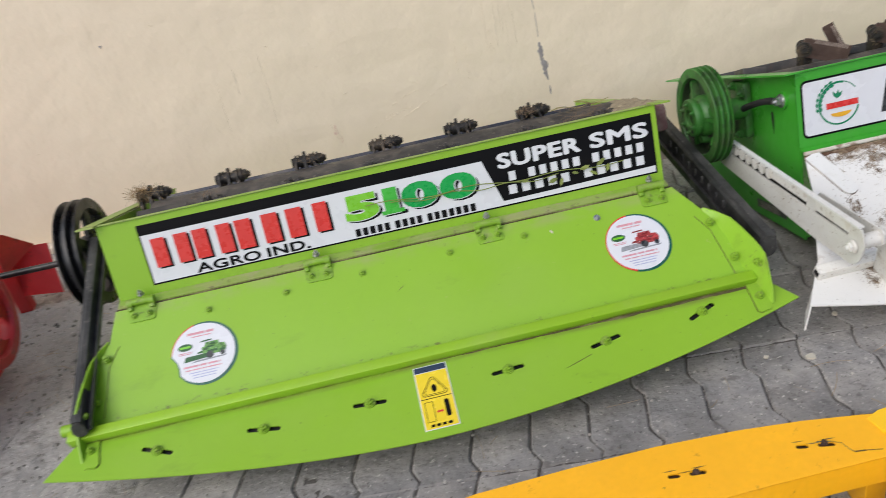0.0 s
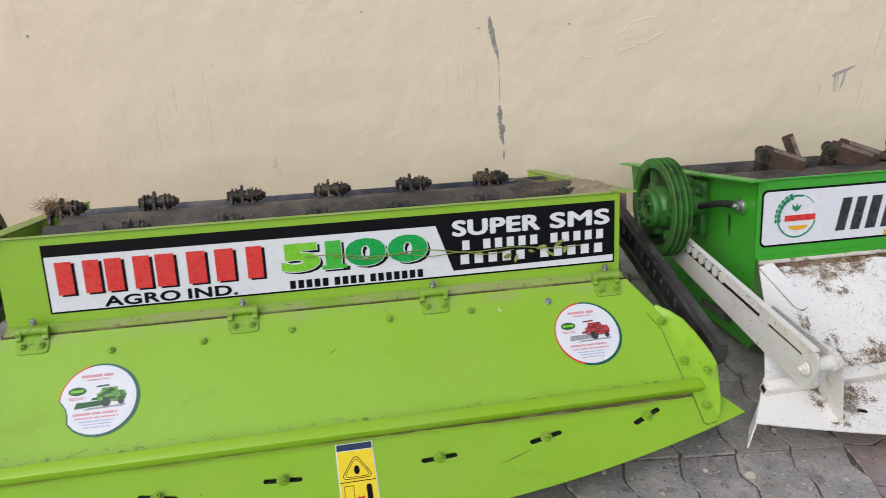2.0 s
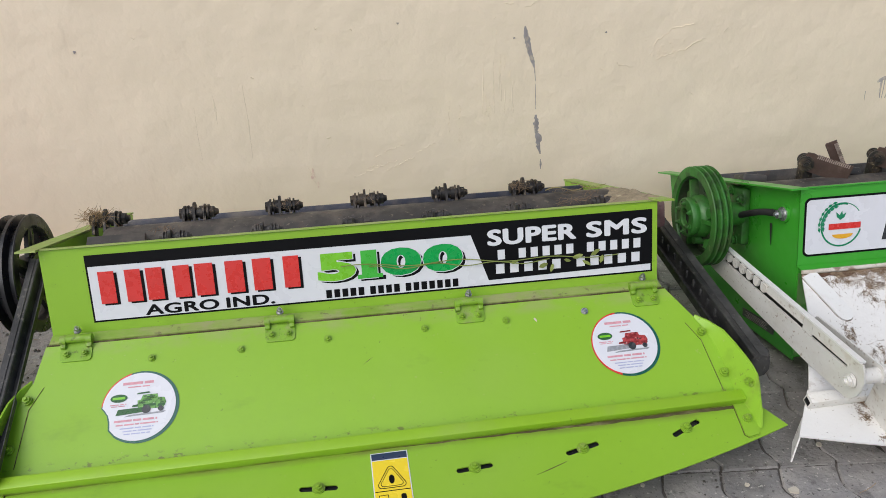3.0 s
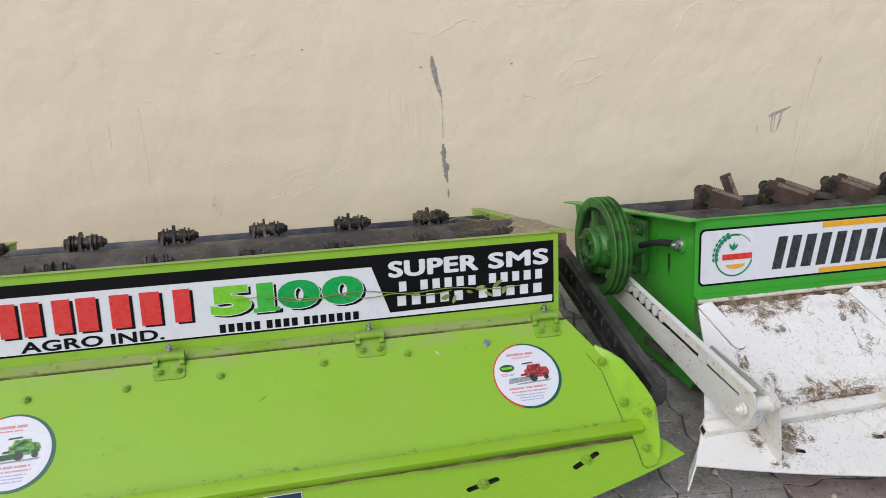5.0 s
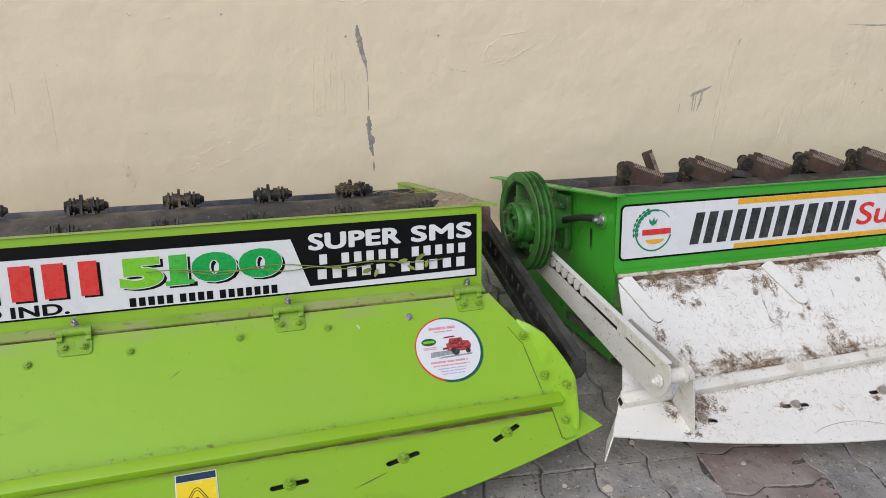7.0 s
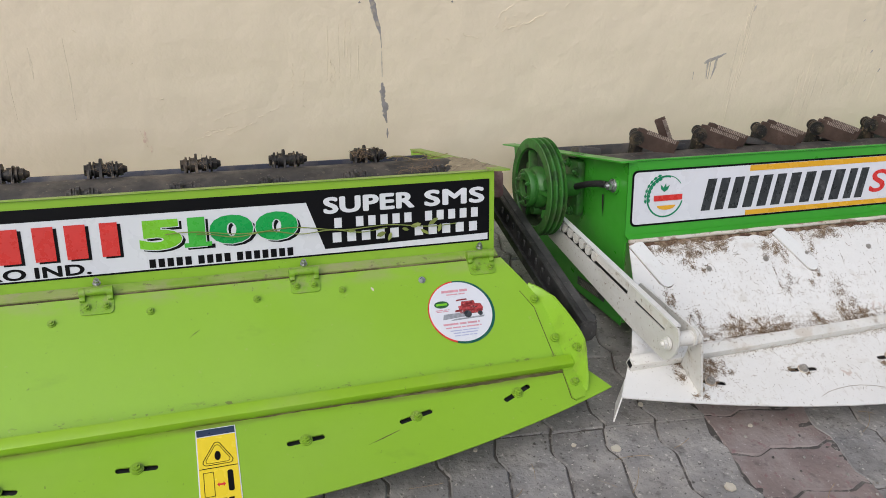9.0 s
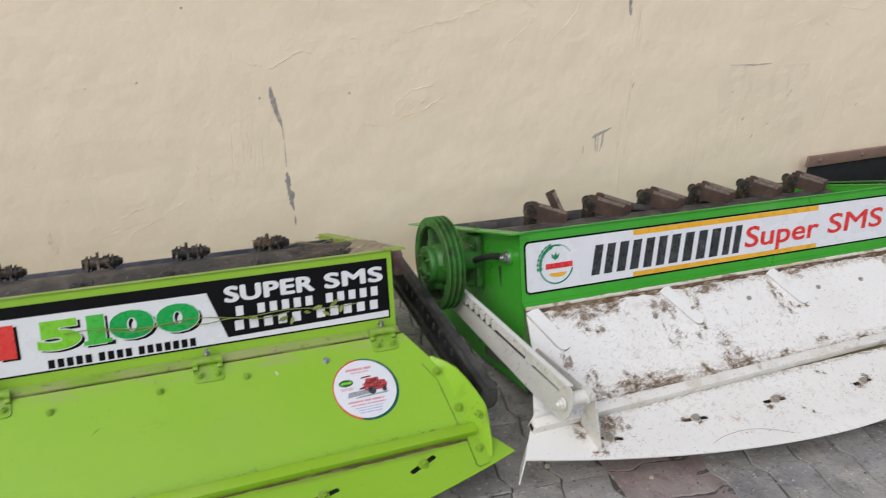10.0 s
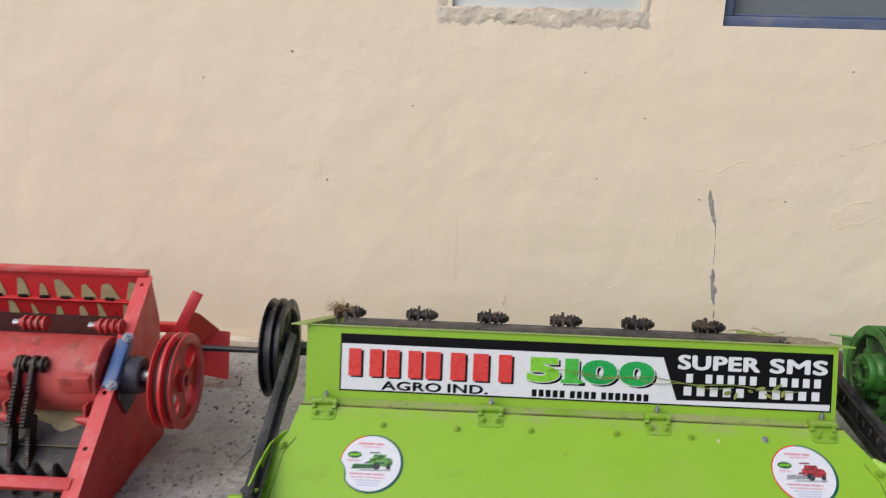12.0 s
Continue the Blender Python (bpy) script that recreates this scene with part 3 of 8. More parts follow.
def build_window(i, frame_mat, label, f=0.045, mullion=None, f_bottom=None):
    x0, x1, z0, h = WINDOWS[i]
    win = thing(f"window_{i + 1}", label, "window", Matrix.Translation((x0, 0, z0)), kind="structure")
    w, fb, y = x1 - x0, f_bottom or f, 0.05
    bm = bmesh.new()
    slab(bm, (w, 0.06, fb), Matrix.Translation((w / 2, y, fb / 2)), 0.003)
    slab(bm, (w, 0.06, f), Matrix.Translation((w / 2, y, h - f / 2)), 0.003)
    for x in (f / 2, w - f / 2):
        slab(bm, (f, 0.06, h - f - fb), Matrix.Translation((x, y, (h - f + fb) / 2)), 0.003)
    part("window_frame", bm, frame_mat, win)
    # inner sash
    bm = bmesh.new()
    s = 0.008 if mullion else 0.02
    slab(bm, (w - 2 * f, 0.035, s), Matrix.Translation((w / 2, y + 0.01, fb + s / 2)), 0.003)
    slab(bm, (w - 2 * f, 0.035, s), Matrix.Translation((w / 2, y + 0.01, h - f - s / 2)), 0.003)
    for x in (f + s / 2, w - f - s / 2):
        slab(bm, (s, 0.035, h - f - fb - 2 * s), Matrix.Translation((x, y + 0.01, (h - f + fb) / 2)), 0.003)
    if mullion:
        slab(bm, (0.035, 0.04, h - f - fb - 2 * s), Matrix.Translation((mullion, y + 0.01, (h - f + fb) / 2)), 0.003)
    part("sash", bm, frame_mat, win)
    bm = bmesh.new()
    slab(bm, (w - 2 * f, 0.006, h - f - fb), Matrix.Translation((w / 2, y + 0.015, (h - f + fb) / 2)))
    part("pane", bm, GLASS, win, "dark glass pane", smooth=0).visible_shadow = False
    return win


build_window(0, UPVC, "small white plastic window with dark glass in rough cement reveal", 0.055, f_bottom=0.06)
build_window(1, WINDOW_BLUE, "blue steel framed window with dark glass", 0.032, mullion=0.56)
build_window(2, UPVC, "white plastic framed window with dark glass", 0.06)


def ragged(cx, cz, rx, rz, seed, n=40, rough=0.3):
    r = random.Random(seed)
    ph = [r.uniform(0, 6.28) for _ in range(4)]
    out = []
    for k in range(n):
        a = 2 * math.pi * k / n
        q = 1 + rough * (0.5 * math.sin(3 * a + ph[0]) + 0.35 * math.sin(7 * a + ph[1]) + 0.3 * math.sin(13 * a + ph[2]) + r.uniform(-0.35, 0.35))
        out.append((cx + rx * q * math.cos(a), cz + rz * q * math.sin(a)))
    return out


WALL_FACE = Matrix(((1, 0, 0, 0), (0, 0, -1, 0), (0, 1, 0, 0), (0, 0, 0, 1)))  # x, z on the wall; lift towards the yard


def rough_patch(name, x0, x1, z0, z1, seed, label):
    """Broken cement plaster, a lumpy sheet with a torn outline."""
    r = random.Random(seed)
    nx, nz = max(8, int((x1 - x0) / 0.007)), max(5, int((z1 - z0) / 0.007))
    bm = bmesh.new()
    v = {}
    for i in range(nx + 1):
        for j in range(nz + 1):
            x, z = x0 + (x1 - x0) * i / nx, z0 + (z1 - z0) * j / nz
            edge = min(i, nx - i, j * 1.3, 99) / 6.0
            h = noise.noise((x * 22, z * 22, seed)) * 0.004 + noise.noise((x * 60, z * 60, seed + 4)) * 0.004 + noise.noise((x * 130, z * 130, seed + 2)) * 0.003
            v[i, j] = bm.verts.new((x + noise.noise((x * 14, z * 14, 7)) * 0.02, 0.0010 - min(1, edge) * (0.0042 + 0.7 * h), z + noise.noise((x * 13, z * 17, 2)) * 0.016 + noise.noise((x * 55, z * 40, 9)) * 0.010 + noise.noise((x * 140, z * 90, 5)) * 0.006))
    for i in range(nx):
        for j in range(nz):
            bm.faces.new((v[i, j], v[i + 1, j], v[i + 1, j + 1], v[i, j + 1]))
    return part(name, bm, CEMENT, wall, label, smooth=60)


rough_patch("broken_plaster", 0.085, 0.80, 1.196, 1.262, 5, "rough broken cement under the window")
rough_patch("broken_plaster", 0.080, 0.137, 1.262, 1.75, 6, "rough cement edge beside the window")
rough_patch("broken_plaster", 0.753, 0.79, 1.25, 1.75, 8, "rough cement edge beside the window")


def stain(x, z, rx, rz, seed, mat_=None, lift=0.0003):
    part("scuff", flat(WALL_FACE, ragged(x, z, rx, rz, seed, rough=0.45), lift, 0.0006), mat_ or SCUFF, wall, "grey scuff mark", smooth=0)


# the long dark drip and its drops
def run_mark(line, mat_, seed, lift=0.0004, ragged_edge=0.25):
    """A run of paint down the wall: (x, z, half width) along its middle."""
    r = random.Random(seed)
    fine = []
    for (xa, za, wa), (xb, zb, wb) in zip(line, line[1:]):
        steps = max(2, int(math.hypot(xb - xa, zb - za) / 0.005))
        fine += [(xa + (xb - xa) * k / steps, za + (zb - za) * k / steps, wa + (wb - wa) * k / steps) for k in range(steps)]
    fine.append(line[-1])
    bm = bmesh.new()
    rows = []
    for (x, z, w), (x2, z2, _) in zip(fine, fine[1:] + [(2 * fine[-1][0] - fine[-2][0], 2 * fine[-1][1] - fine[-2][1], 0)]):
        t = Vector((x2 - x, z2 - z)).normalized()
        s = Vector((-t.y, t.x))
        w0, w1 = w * (1 + r.uniform(-ragged_edge, ragged_edge)), w * (1 + r.uniform(-ragged_edge, ragged_edge))
        rows.append([bm.verts.new((x + s.x * q, -y, z + s.y * q)) for q, y in ((-w0, 0.0), (-w0 * 0.6, lift), (w1 * 0.6, lift), (w1, 0.0))])
    for a, b in zip(rows, rows[1:]):
        for k in range(3):
            bm.faces.new((a[k], a[k + 1], b[k + 1], b[k]))
    part("paint_run", bm, mat_, wall, "thin grey paint run", smooth=0)


# the long dark drip, the slanted bar with its runs, faint water streaks
run_mark([(1.036, 0.688, 0.002), (1.038, 0.668, 0.007), (1.045, 0.64, 0.0085), (1.051, 0.612, 0.0075), (1.061, 0.585, 0.006), (1.068, 0.56, 0.0015), (1.072, 0.52, 0.0008)], SCUFF, 1)
run_mark([(1.073, 0.51, 0.0006), (1.0745, 0.47, 0.0012), (1.076, 0.43, 0.0008)], SCUFF, 2)
run_mark([(1.076, 0.412, 0.003), (1.080, 0.385, 0.0085), (1.080, 0.360, 0.005), (1.088, 0.336, 0.0088), (1.089, 0.308, 0.0065), (1.095, 0.280, 0.0015)], SCUFF, 3, ragged_edge=0.4)
run_mark([(1.097, 0.262, 0.001), (1.098, 0.248, 0.0035), (1.099, 0.228, 0.001)], SCUFF, 4)
run_mark([(2.164, 0.478, 0.003), (2.180, 0.488, 0.006), (2.21, 0.5, 0.005), (2.238, 0.513, 0.0022)], GREY_RUN, 5)
for k, line in enumerate(([(2.177, 0.486, 0.004), (2.179, 0.455, 0.003), (2.184, 0.425, 0.0008)], [(2.187, 0.486, 0.002), (2.189, 0.45, 0.0015), (2.190, 0.424, 0.0006)], [(2.207, 0.496, 0.004), (2.207, 0.465, 0.0045), (2.200, 0.425, 0.0012)], [(2.132, 0.45, 0.001), (2.134, 0.425, 0.0012), (2.136, 0.42, 0.0005)])):
    run_mark(line, GREY_RUN, 6 + k, 0.0006 + 0.0001 * k)
rr = random.Random(64)
for cx, z1, z0, n, spread in ((2.29, 0.78, 0.26, 9, 0.012), (2.29, 1.12, 0.7, 6, 0.008), (2.57, 0.52, 0.28, 7, 0.03), (2.77, 0.62, 0.34, 8, 0.035), (0.94, 0.62, 0.42, 6, 0.04), (3.25, 0.8, 0.4, 4, 0.05), (0.15, 0.55, 0.3, 3, 0.06)):
    for k in range(n):
        x, zt = rr.gauss(cx, spread), rr.uniform(z0 + 0.4 * (z1 - z0), z1)
        zb = max(z0, zt - rr.uniform(0.06, 0.30))
        run_mark([(x, zt, 0.0005), (x + rr.uniform(-0.003, 0.003), zt * 0.5 + zb * 0.5, rr.uniform(0.001, 0.004)), (x + rr.uniform(-0.004, 0.004), zb, 0.0005)], STREAK, 80 + k, 0.0003 + 0.00005 * k, 0.35)
SPOTS = [(1.974, 1.012, 0.0045, 0.026), (1.978, 1.03, 0.003, 0.014), (2.251, 0.94, 0.0045, 0.024), (2.257, 0.915, 0.003, 0.012), (-0.42, 1.10, 0.004, 0.004), (-0.30, 0.655, 0.004, 0.004), (0.01, 0.93, 0.003, 0.003), (-0.75, 1.0, 0.003, 0.003)]
for k, (x, z, rx, rz) in enumerate(SPOTS):
    stain(x, z, rx, rz, 50 + k, None, 0.0003 + 0.00015 * (k % 10))
def crack(points, seed, width=0.0016, lift=0.0011, gaps=0.0):
    """A flaking paint edge: a low broken ridge that wanders between the points."""
    r = random.Random(seed)
    path = []
    for (xa, za), (xb, zb) in zip(points, points[1:]):
        steps = max(2, int(math.hypot(xb - xa, zb - za) / 0.008))
        for k in range(steps):
            f = k / steps
            path.append((xa + (xb - xa) * f + r.uniform(-0.0035, 0.0035), za + (zb - za) * f + r.uniform(-0.0035, 0.0035)))
    path.append(points[-1])
    bm = bmesh.new()
    last, run = None, 0
    for x, z in path:
        if run <= 0:
            skip = r.random() < gaps
            run = r.randint(2, 6)
            if skip:
                last = None
                run = r.randint(1, 3)
        run -= 1
        w = width * r.uniform(0.35, 1.4)
        row = [bm.verts.new((x, y, z + d)) for y, d in ((0.0006, -w * 1.6), (-lift * r.uniform(0.5, 1.2), -w * 0.15), (0.0006, w * 0.6))]
        if last:
            for i in (0, 1):
                bm.faces.new((last[i], row[i], row[i + 1], last[i + 1]))
        last = row
    part("crack", bm, PLASTER, wall, "flaking paint edge", smooth=0)


rr = random.Random(71)
# repaired square with a dark upper edge
part("repair_patch", flat(WALL_FACE, [(2.650 + 0.41 * k / 12, 0.726 + 0.006 * k / 12 + rr.uniform(-0.003, 0.003)) for k in range(13)] + [(3.065 + 0.025 * k / 6, 0.73 - 0.28 * k / 6 + rr.uniform(-0.006, 0.006)) for k in range(1, 7)] + [(3.09 - 0.38 * k / 9, 0.40 + rr.uniform(-0.05, 0.05)) for k in range(1, 10)] + [(2.706 - 0.054 * k / 6, 0.40 + 0.30 * k / 6 + rr.uniform(-0.006, 0.006)) for k in range(1, 6)], 0.0002, 0.0006), PATCH, wall, "slightly darker square plaster repair", smooth=0)
run_mark([(2.70, 0.7285, 0.0005), (2.76, 0.7285, 0.0010), (2.80, 0.728, 0.0036), (2.82, 0.7285, 0.0028), (2.85, 0.731, 0.0020), (2.88, 0.733, 0.0008)], GREY_RUN, 31, 0.0012)
for k, (x, z, ln) in enumerate(((2.303, 0.664, 0.012), (2.73, 0.63, 0.004), (2.799, 0.525, 0.006), (2.854, 0.458, 0.007), (2.918, 0.503, 0.004), (2.994, 0.626, 0.007), (3.326, 0.565, 0.006), (2.985, 0.61, 0.004))):
    run_mark([(x + 0.003, z + ln, 0.0008), (x, z, 0.003), (x - 0.003, z - ln, 0.0008)], GREY_RUN, 700 + k, 0.0012)
# flaked paint: long wandering edges, then the outline of a blister, then short lines
for k, (line, gap) in enumerate((([(0.966, 0.76), (1.044, 0.745), (1.085, 0.767), (1.127, 0.795), (1.168, 0.788)], 0.15), ([(1.473, 0.85), (1.543, 0.873), (1.608, 0.884), (1.647, 0.908), (1.706, 0.919)], 0.35),
                                 ([(1.706, 0.929), (1.771, 0.952), (1.85, 0.957), (1.913, 0.914), (1.881, 0.871), (1.816, 0.817), (1.791, 0.756)], 0.4), ([(1.426, 0.591), (1.439, 0.629), (1.491, 0.67), (1.55, 0.68)], 0.1),
                                 ([(1.445, 0.574), (1.491, 0.594), (1.53, 0.604), (1.59, 0.636)], 0.15), ([(1.323, 0.568), (1.336, 0.56), (1.374, 0.556)], 0.2), ([(1.64, 0.65), (1.657, 0.666)], 0.0), ([(1.595, 0.845), (1.602, 0.866)], 0.0), ([(1.543, 0.849), (1.55, 0.873)], 0.0),
                                 ([(1.923, 0.993), (1.956, 1.01), (1.99, 1.004)], 0.2), ([(2.068, 0.992), (2.052, 0.918), (2.013, 0.869), (1.967, 0.826)], 0.4), ([(2.106, 1.053), (2.167, 1.083)], 0.4), ([(2.21, 1.01), (2.272, 1.041)], 0.3),
                                 ([(2.17, 0.96), (2.316, 0.978), (2.433, 1.016), (2.555, 1.028)], 0.4), ([(2.947, 0.871), (3.046, 0.905), (3.127, 0.861)], 0.4), ([(3.146, 0.938), (3.259, 0.93)], 0.4))):
    crack(line, 800 + k, 0.0020, 0.0014, gap)
for k, (x, z1, z0) in enumerate(((0.964, 0.606, 0.533), (0.975, 0.60, 0.55), (0.992, 0.555, 0.528), (1.042, 0.546, 0.530), (0.997, 1.048, 1.005), (1.194, 1.049, 0.903), (1.226, 1.051, 1.040), (0.803, 0.471, 0.364), (0.836, 0.453, 0.336), (0.918, 0.487, 0.38), (0.93, 0.47, 0.40), (0.95, 0.678, 0.667))):
    crack([(x, z1), (x + rr.uniform(-0.003, 0.003), (z1 + z0) / 2), (x - 0.002, z0)], 830 + k, 0.0014, 0.0010, 0.25)
# slanted trowel scores low on the wall
for k, (xa, za, xb, zb) in enumerate(((0.488, 0.224, 0.631, 0.277), (0.526, 0.249, 0.579, 0.266), (0.56, 0.29, 0.66, 0.33), (0.60, 0.245, 0.70, 0.29), (0.343, 0.268, 0.374, 0.193), (0.70, 0.30, 0.76, 0.33))):
    crack([(xa, za), ((xa + xb) / 2, (za + zb) / 2 + 0.003), (xb, zb)], 850 + k, 0.0014, 0.0011, 0.2)
stain(0.36, 0.235, 0.006, 0.020, 61, STREAK_RED), stain(0.372, 0.205, 0.004, 0.010, 62, STREAK_RED)
# pinholes and crumbs under the paint
for k, (x, z) in enumerate(((0.655, 0.708), (1.003, 0.654), (1.282, 0.662), (1.429, 1.092), (0.59, 1.062), (0.797, 0.919))):
    stain(x, z, 0.0032, 0.0026, 640 + k, SCUFF, 0.0006)
for k in range(30):
    x, z = rr.uniform(-0.9, 3.2), rr.uniform(0.28, 1.15)
    crack([(x, z), (x + rr.uniform(0.004, 0.012), z + rr.uniform(-0.006, 0.006))], 900 + k, 0.002, 0.0012)
# blistered paint: little raised islands along the flaked edges
for cx, cz, n_, sx, sz, slope, big in ((1.47, 0.60, 16, 0.03, 0.012, 0.35, 0.005), (1.56, 0.875, 16, 0.06, 0.010, 0.3, 0.006), (1.66, 0.905, 12, 0.05, 0.012, 0.3, 0.006), (1.84, 0.86, 16, 0.03, 0.035, 0.6, 0.005), (1.31, 0.80, 10, 0.06, 0.02, 0.2, 0.005), (3.04, 0.88, 14, 0.06, 0.014, 0.1, 0.007), (2.2, 1.02, 10, 0.06, 0.02, 0.4, 0.005), (2.5, 1.02, 8, 0.07, 0.012, 0.1, 0.005)):
    for k in range(n_):
        u = rr.gauss(0, sx)
        part("paint_blister", flat(WALL_FACE, ragged(cx + u, cz + u * slope + rr.gauss(0, sz), rr.uniform(0.25, 1) * big, rr.uniform(0.2, 0.7) * big, 600 + k, n=14, rough=0.5), 0.0003, 0.0008 + 0.00005 * (k % 8)), PLASTER, wall, "blistered wall paint", smooth=0)

# low drain kerb and pipe along the foot of the wall
bm = bmesh.new()
slab(bm, (15, 0.05, 0.03), Matrix.Translation((1.5, -0.026, 0.006)), 0.006)
tagged(part("baseboard", bm, CEMENT), "low grey cement skirting at the wall foot", "skirting", kind="structure")

# ---------------------------------------------------------------- the machines stand in one row, turned a little from the wall
ROW = pose(0.0, -0.941, 0, 0, 0, 5.29)
TILT_V = 0.254                                    # how far the front panels lean back
UP = Vector((0, 0.2462, 0.9692))
OUT = Vector((0, -0.9692, 0.2462))


def panel_m(u, w=0.299, lift=0.0):
    """The sheet of a front panel: x along, y up the panel, z out of it."""
    o = Vector((u, TILT_V * (w - 0.299), w)) + OUT * lift
    return Matrix.Translation(o) @ Matrix(((1, 0, 0), UP, OUT)).transposed().to_4x4()


C_SLOPE, S_SLOPE = 0.611, 0.2417


def on_cover(u, v, lift=0.0):
    n = Vector((0, -C_SLOPE, 1)).normalized()
    return Vector((u, v, 0.2927 + C_SLOPE * v)) + n * lift


def on_skirt(u, v, lift=0.0):
    n = Vector((0, -S_SLOPE, 1)).normalized()
    return Vector((u, v, 0.193 + S_SLOPE * v)) + n * lift


def cover_m(u, v, lift=0.0, skirt=False):
    s = S_SLOPE if skirt else C_SLOPE
    y = Vector((0, 1, s)).normalized()
    z = Vector((0, -s, 1)).normalized()
    return Matrix.Translation((on_skirt if skirt else on_cover)(u, v, lift)) @ Matrix(((1, 0, 0), y, z)).transposed().to_4x4()


SIDE = [(0.04, 0.455), (-0.012, 0.25), (-0.04, 0.12), (-0.06, 0.05), (0.235, 0.0), (0.60, 0.0), (0.72, 0.228)]
AXLE = (0.27, 0.28)


def build_box(own, length, paint, edge_paint):
    """Front panel, sides, rims, back and floor of a straw chopper housing."""
    bm = bmesh.new()
    pts = [panel_m(x, w) @ Vector() for x, w in ((0, 0.262), (length, 0.262), (length, 0.455), (0, 0.455))]
    plate(bm, pts, -0.004)
    part("front_panel", bm, paint, own)
    for x, t in ((0.0, 0.004), (length, -0.004)):
        bm = bmesh.new()
        plate(bm, [(x, v, w) for v, w in SIDE], t)
        part("side_panel", bm, paint, own)
    for x0, x1 in ((-0.036, 0.004), (length - 0.004, length + 0.03)):
        bm = bmesh.new()
        plate(bm, [(x0, 0.018, 0.4635), (x1, 0.018, 0.4635), (x1, 0.73, 0.226), (x0, 0.73, 0.226)], 0.004)
        part("side_rim", bm, edge_paint, own)
    bm = bmesh.new()
    plate(bm, [(0.004, 0.0345, 0.4580), (length - 0.004, 0.0345, 0.4580), (length - 0.004, 0.047, 0.4538), (0.004, 0.047, 0.4538)], 0.003)
    part("front_rim", bm, edge_paint, own)
    bm = bmesh.new()
    plate(bm, [(0.004, 0.60, 0.002), (length - 0.004, 0.60, 0.002), (length - 0.004, 0.715, 0.2), (0.004, 0.715, 0.2)], 0.004)
    part("back_panel", bm, paint, own)
    bm = bmesh.new()
    plate(bm, [(0.004, -0.055, 0.054), (length - 0.004, -0.055, 0.054), (length - 0.004, 0.235, 0.004), (0.004, 0.235, 0.004)], 0.003)
    plate(bm, [(0.004, 0.235, 0.004), (length - 0.004, 0.235, 0.004), (length - 0.004, 0.60, 0.004), (0.004, 0.60, 0.004)], 0.003)
    part("floor_panel", bm, paint, own)
    # dusty ledge between the panel and the cover
    bm = bmesh.new()
    plate(bm, [(0.0, -0.033, 0.2740), (length, -0.033, 0.2740), (length, -0.006, 0.2775), (0.0, -0.006, 0.2775)], 0.003)
    part("ledge", bm, edge_paint, own)
    # Dark strip in the crack: shade of the gap put in as colour.
    part("hinge_gap_shade", slab(bmesh.new(), (length + 0.01, 0.0030, 0.003), Matrix.Translation((length / 2, -0.0352, 0.2728))), SEAM, own, "dark strip standing for the shaded gap between panel and cover")


def curve_v(x, length, deep, tip, ext, power=1.8, skew=0.0):
    mid = (length + ext[1] - ext[0]) / 2
    s = (x - mid) / (length / 2 + sum(ext) / 2)
    return deep + (tip - deep) * abs(s) ** power + skew * s ** 3


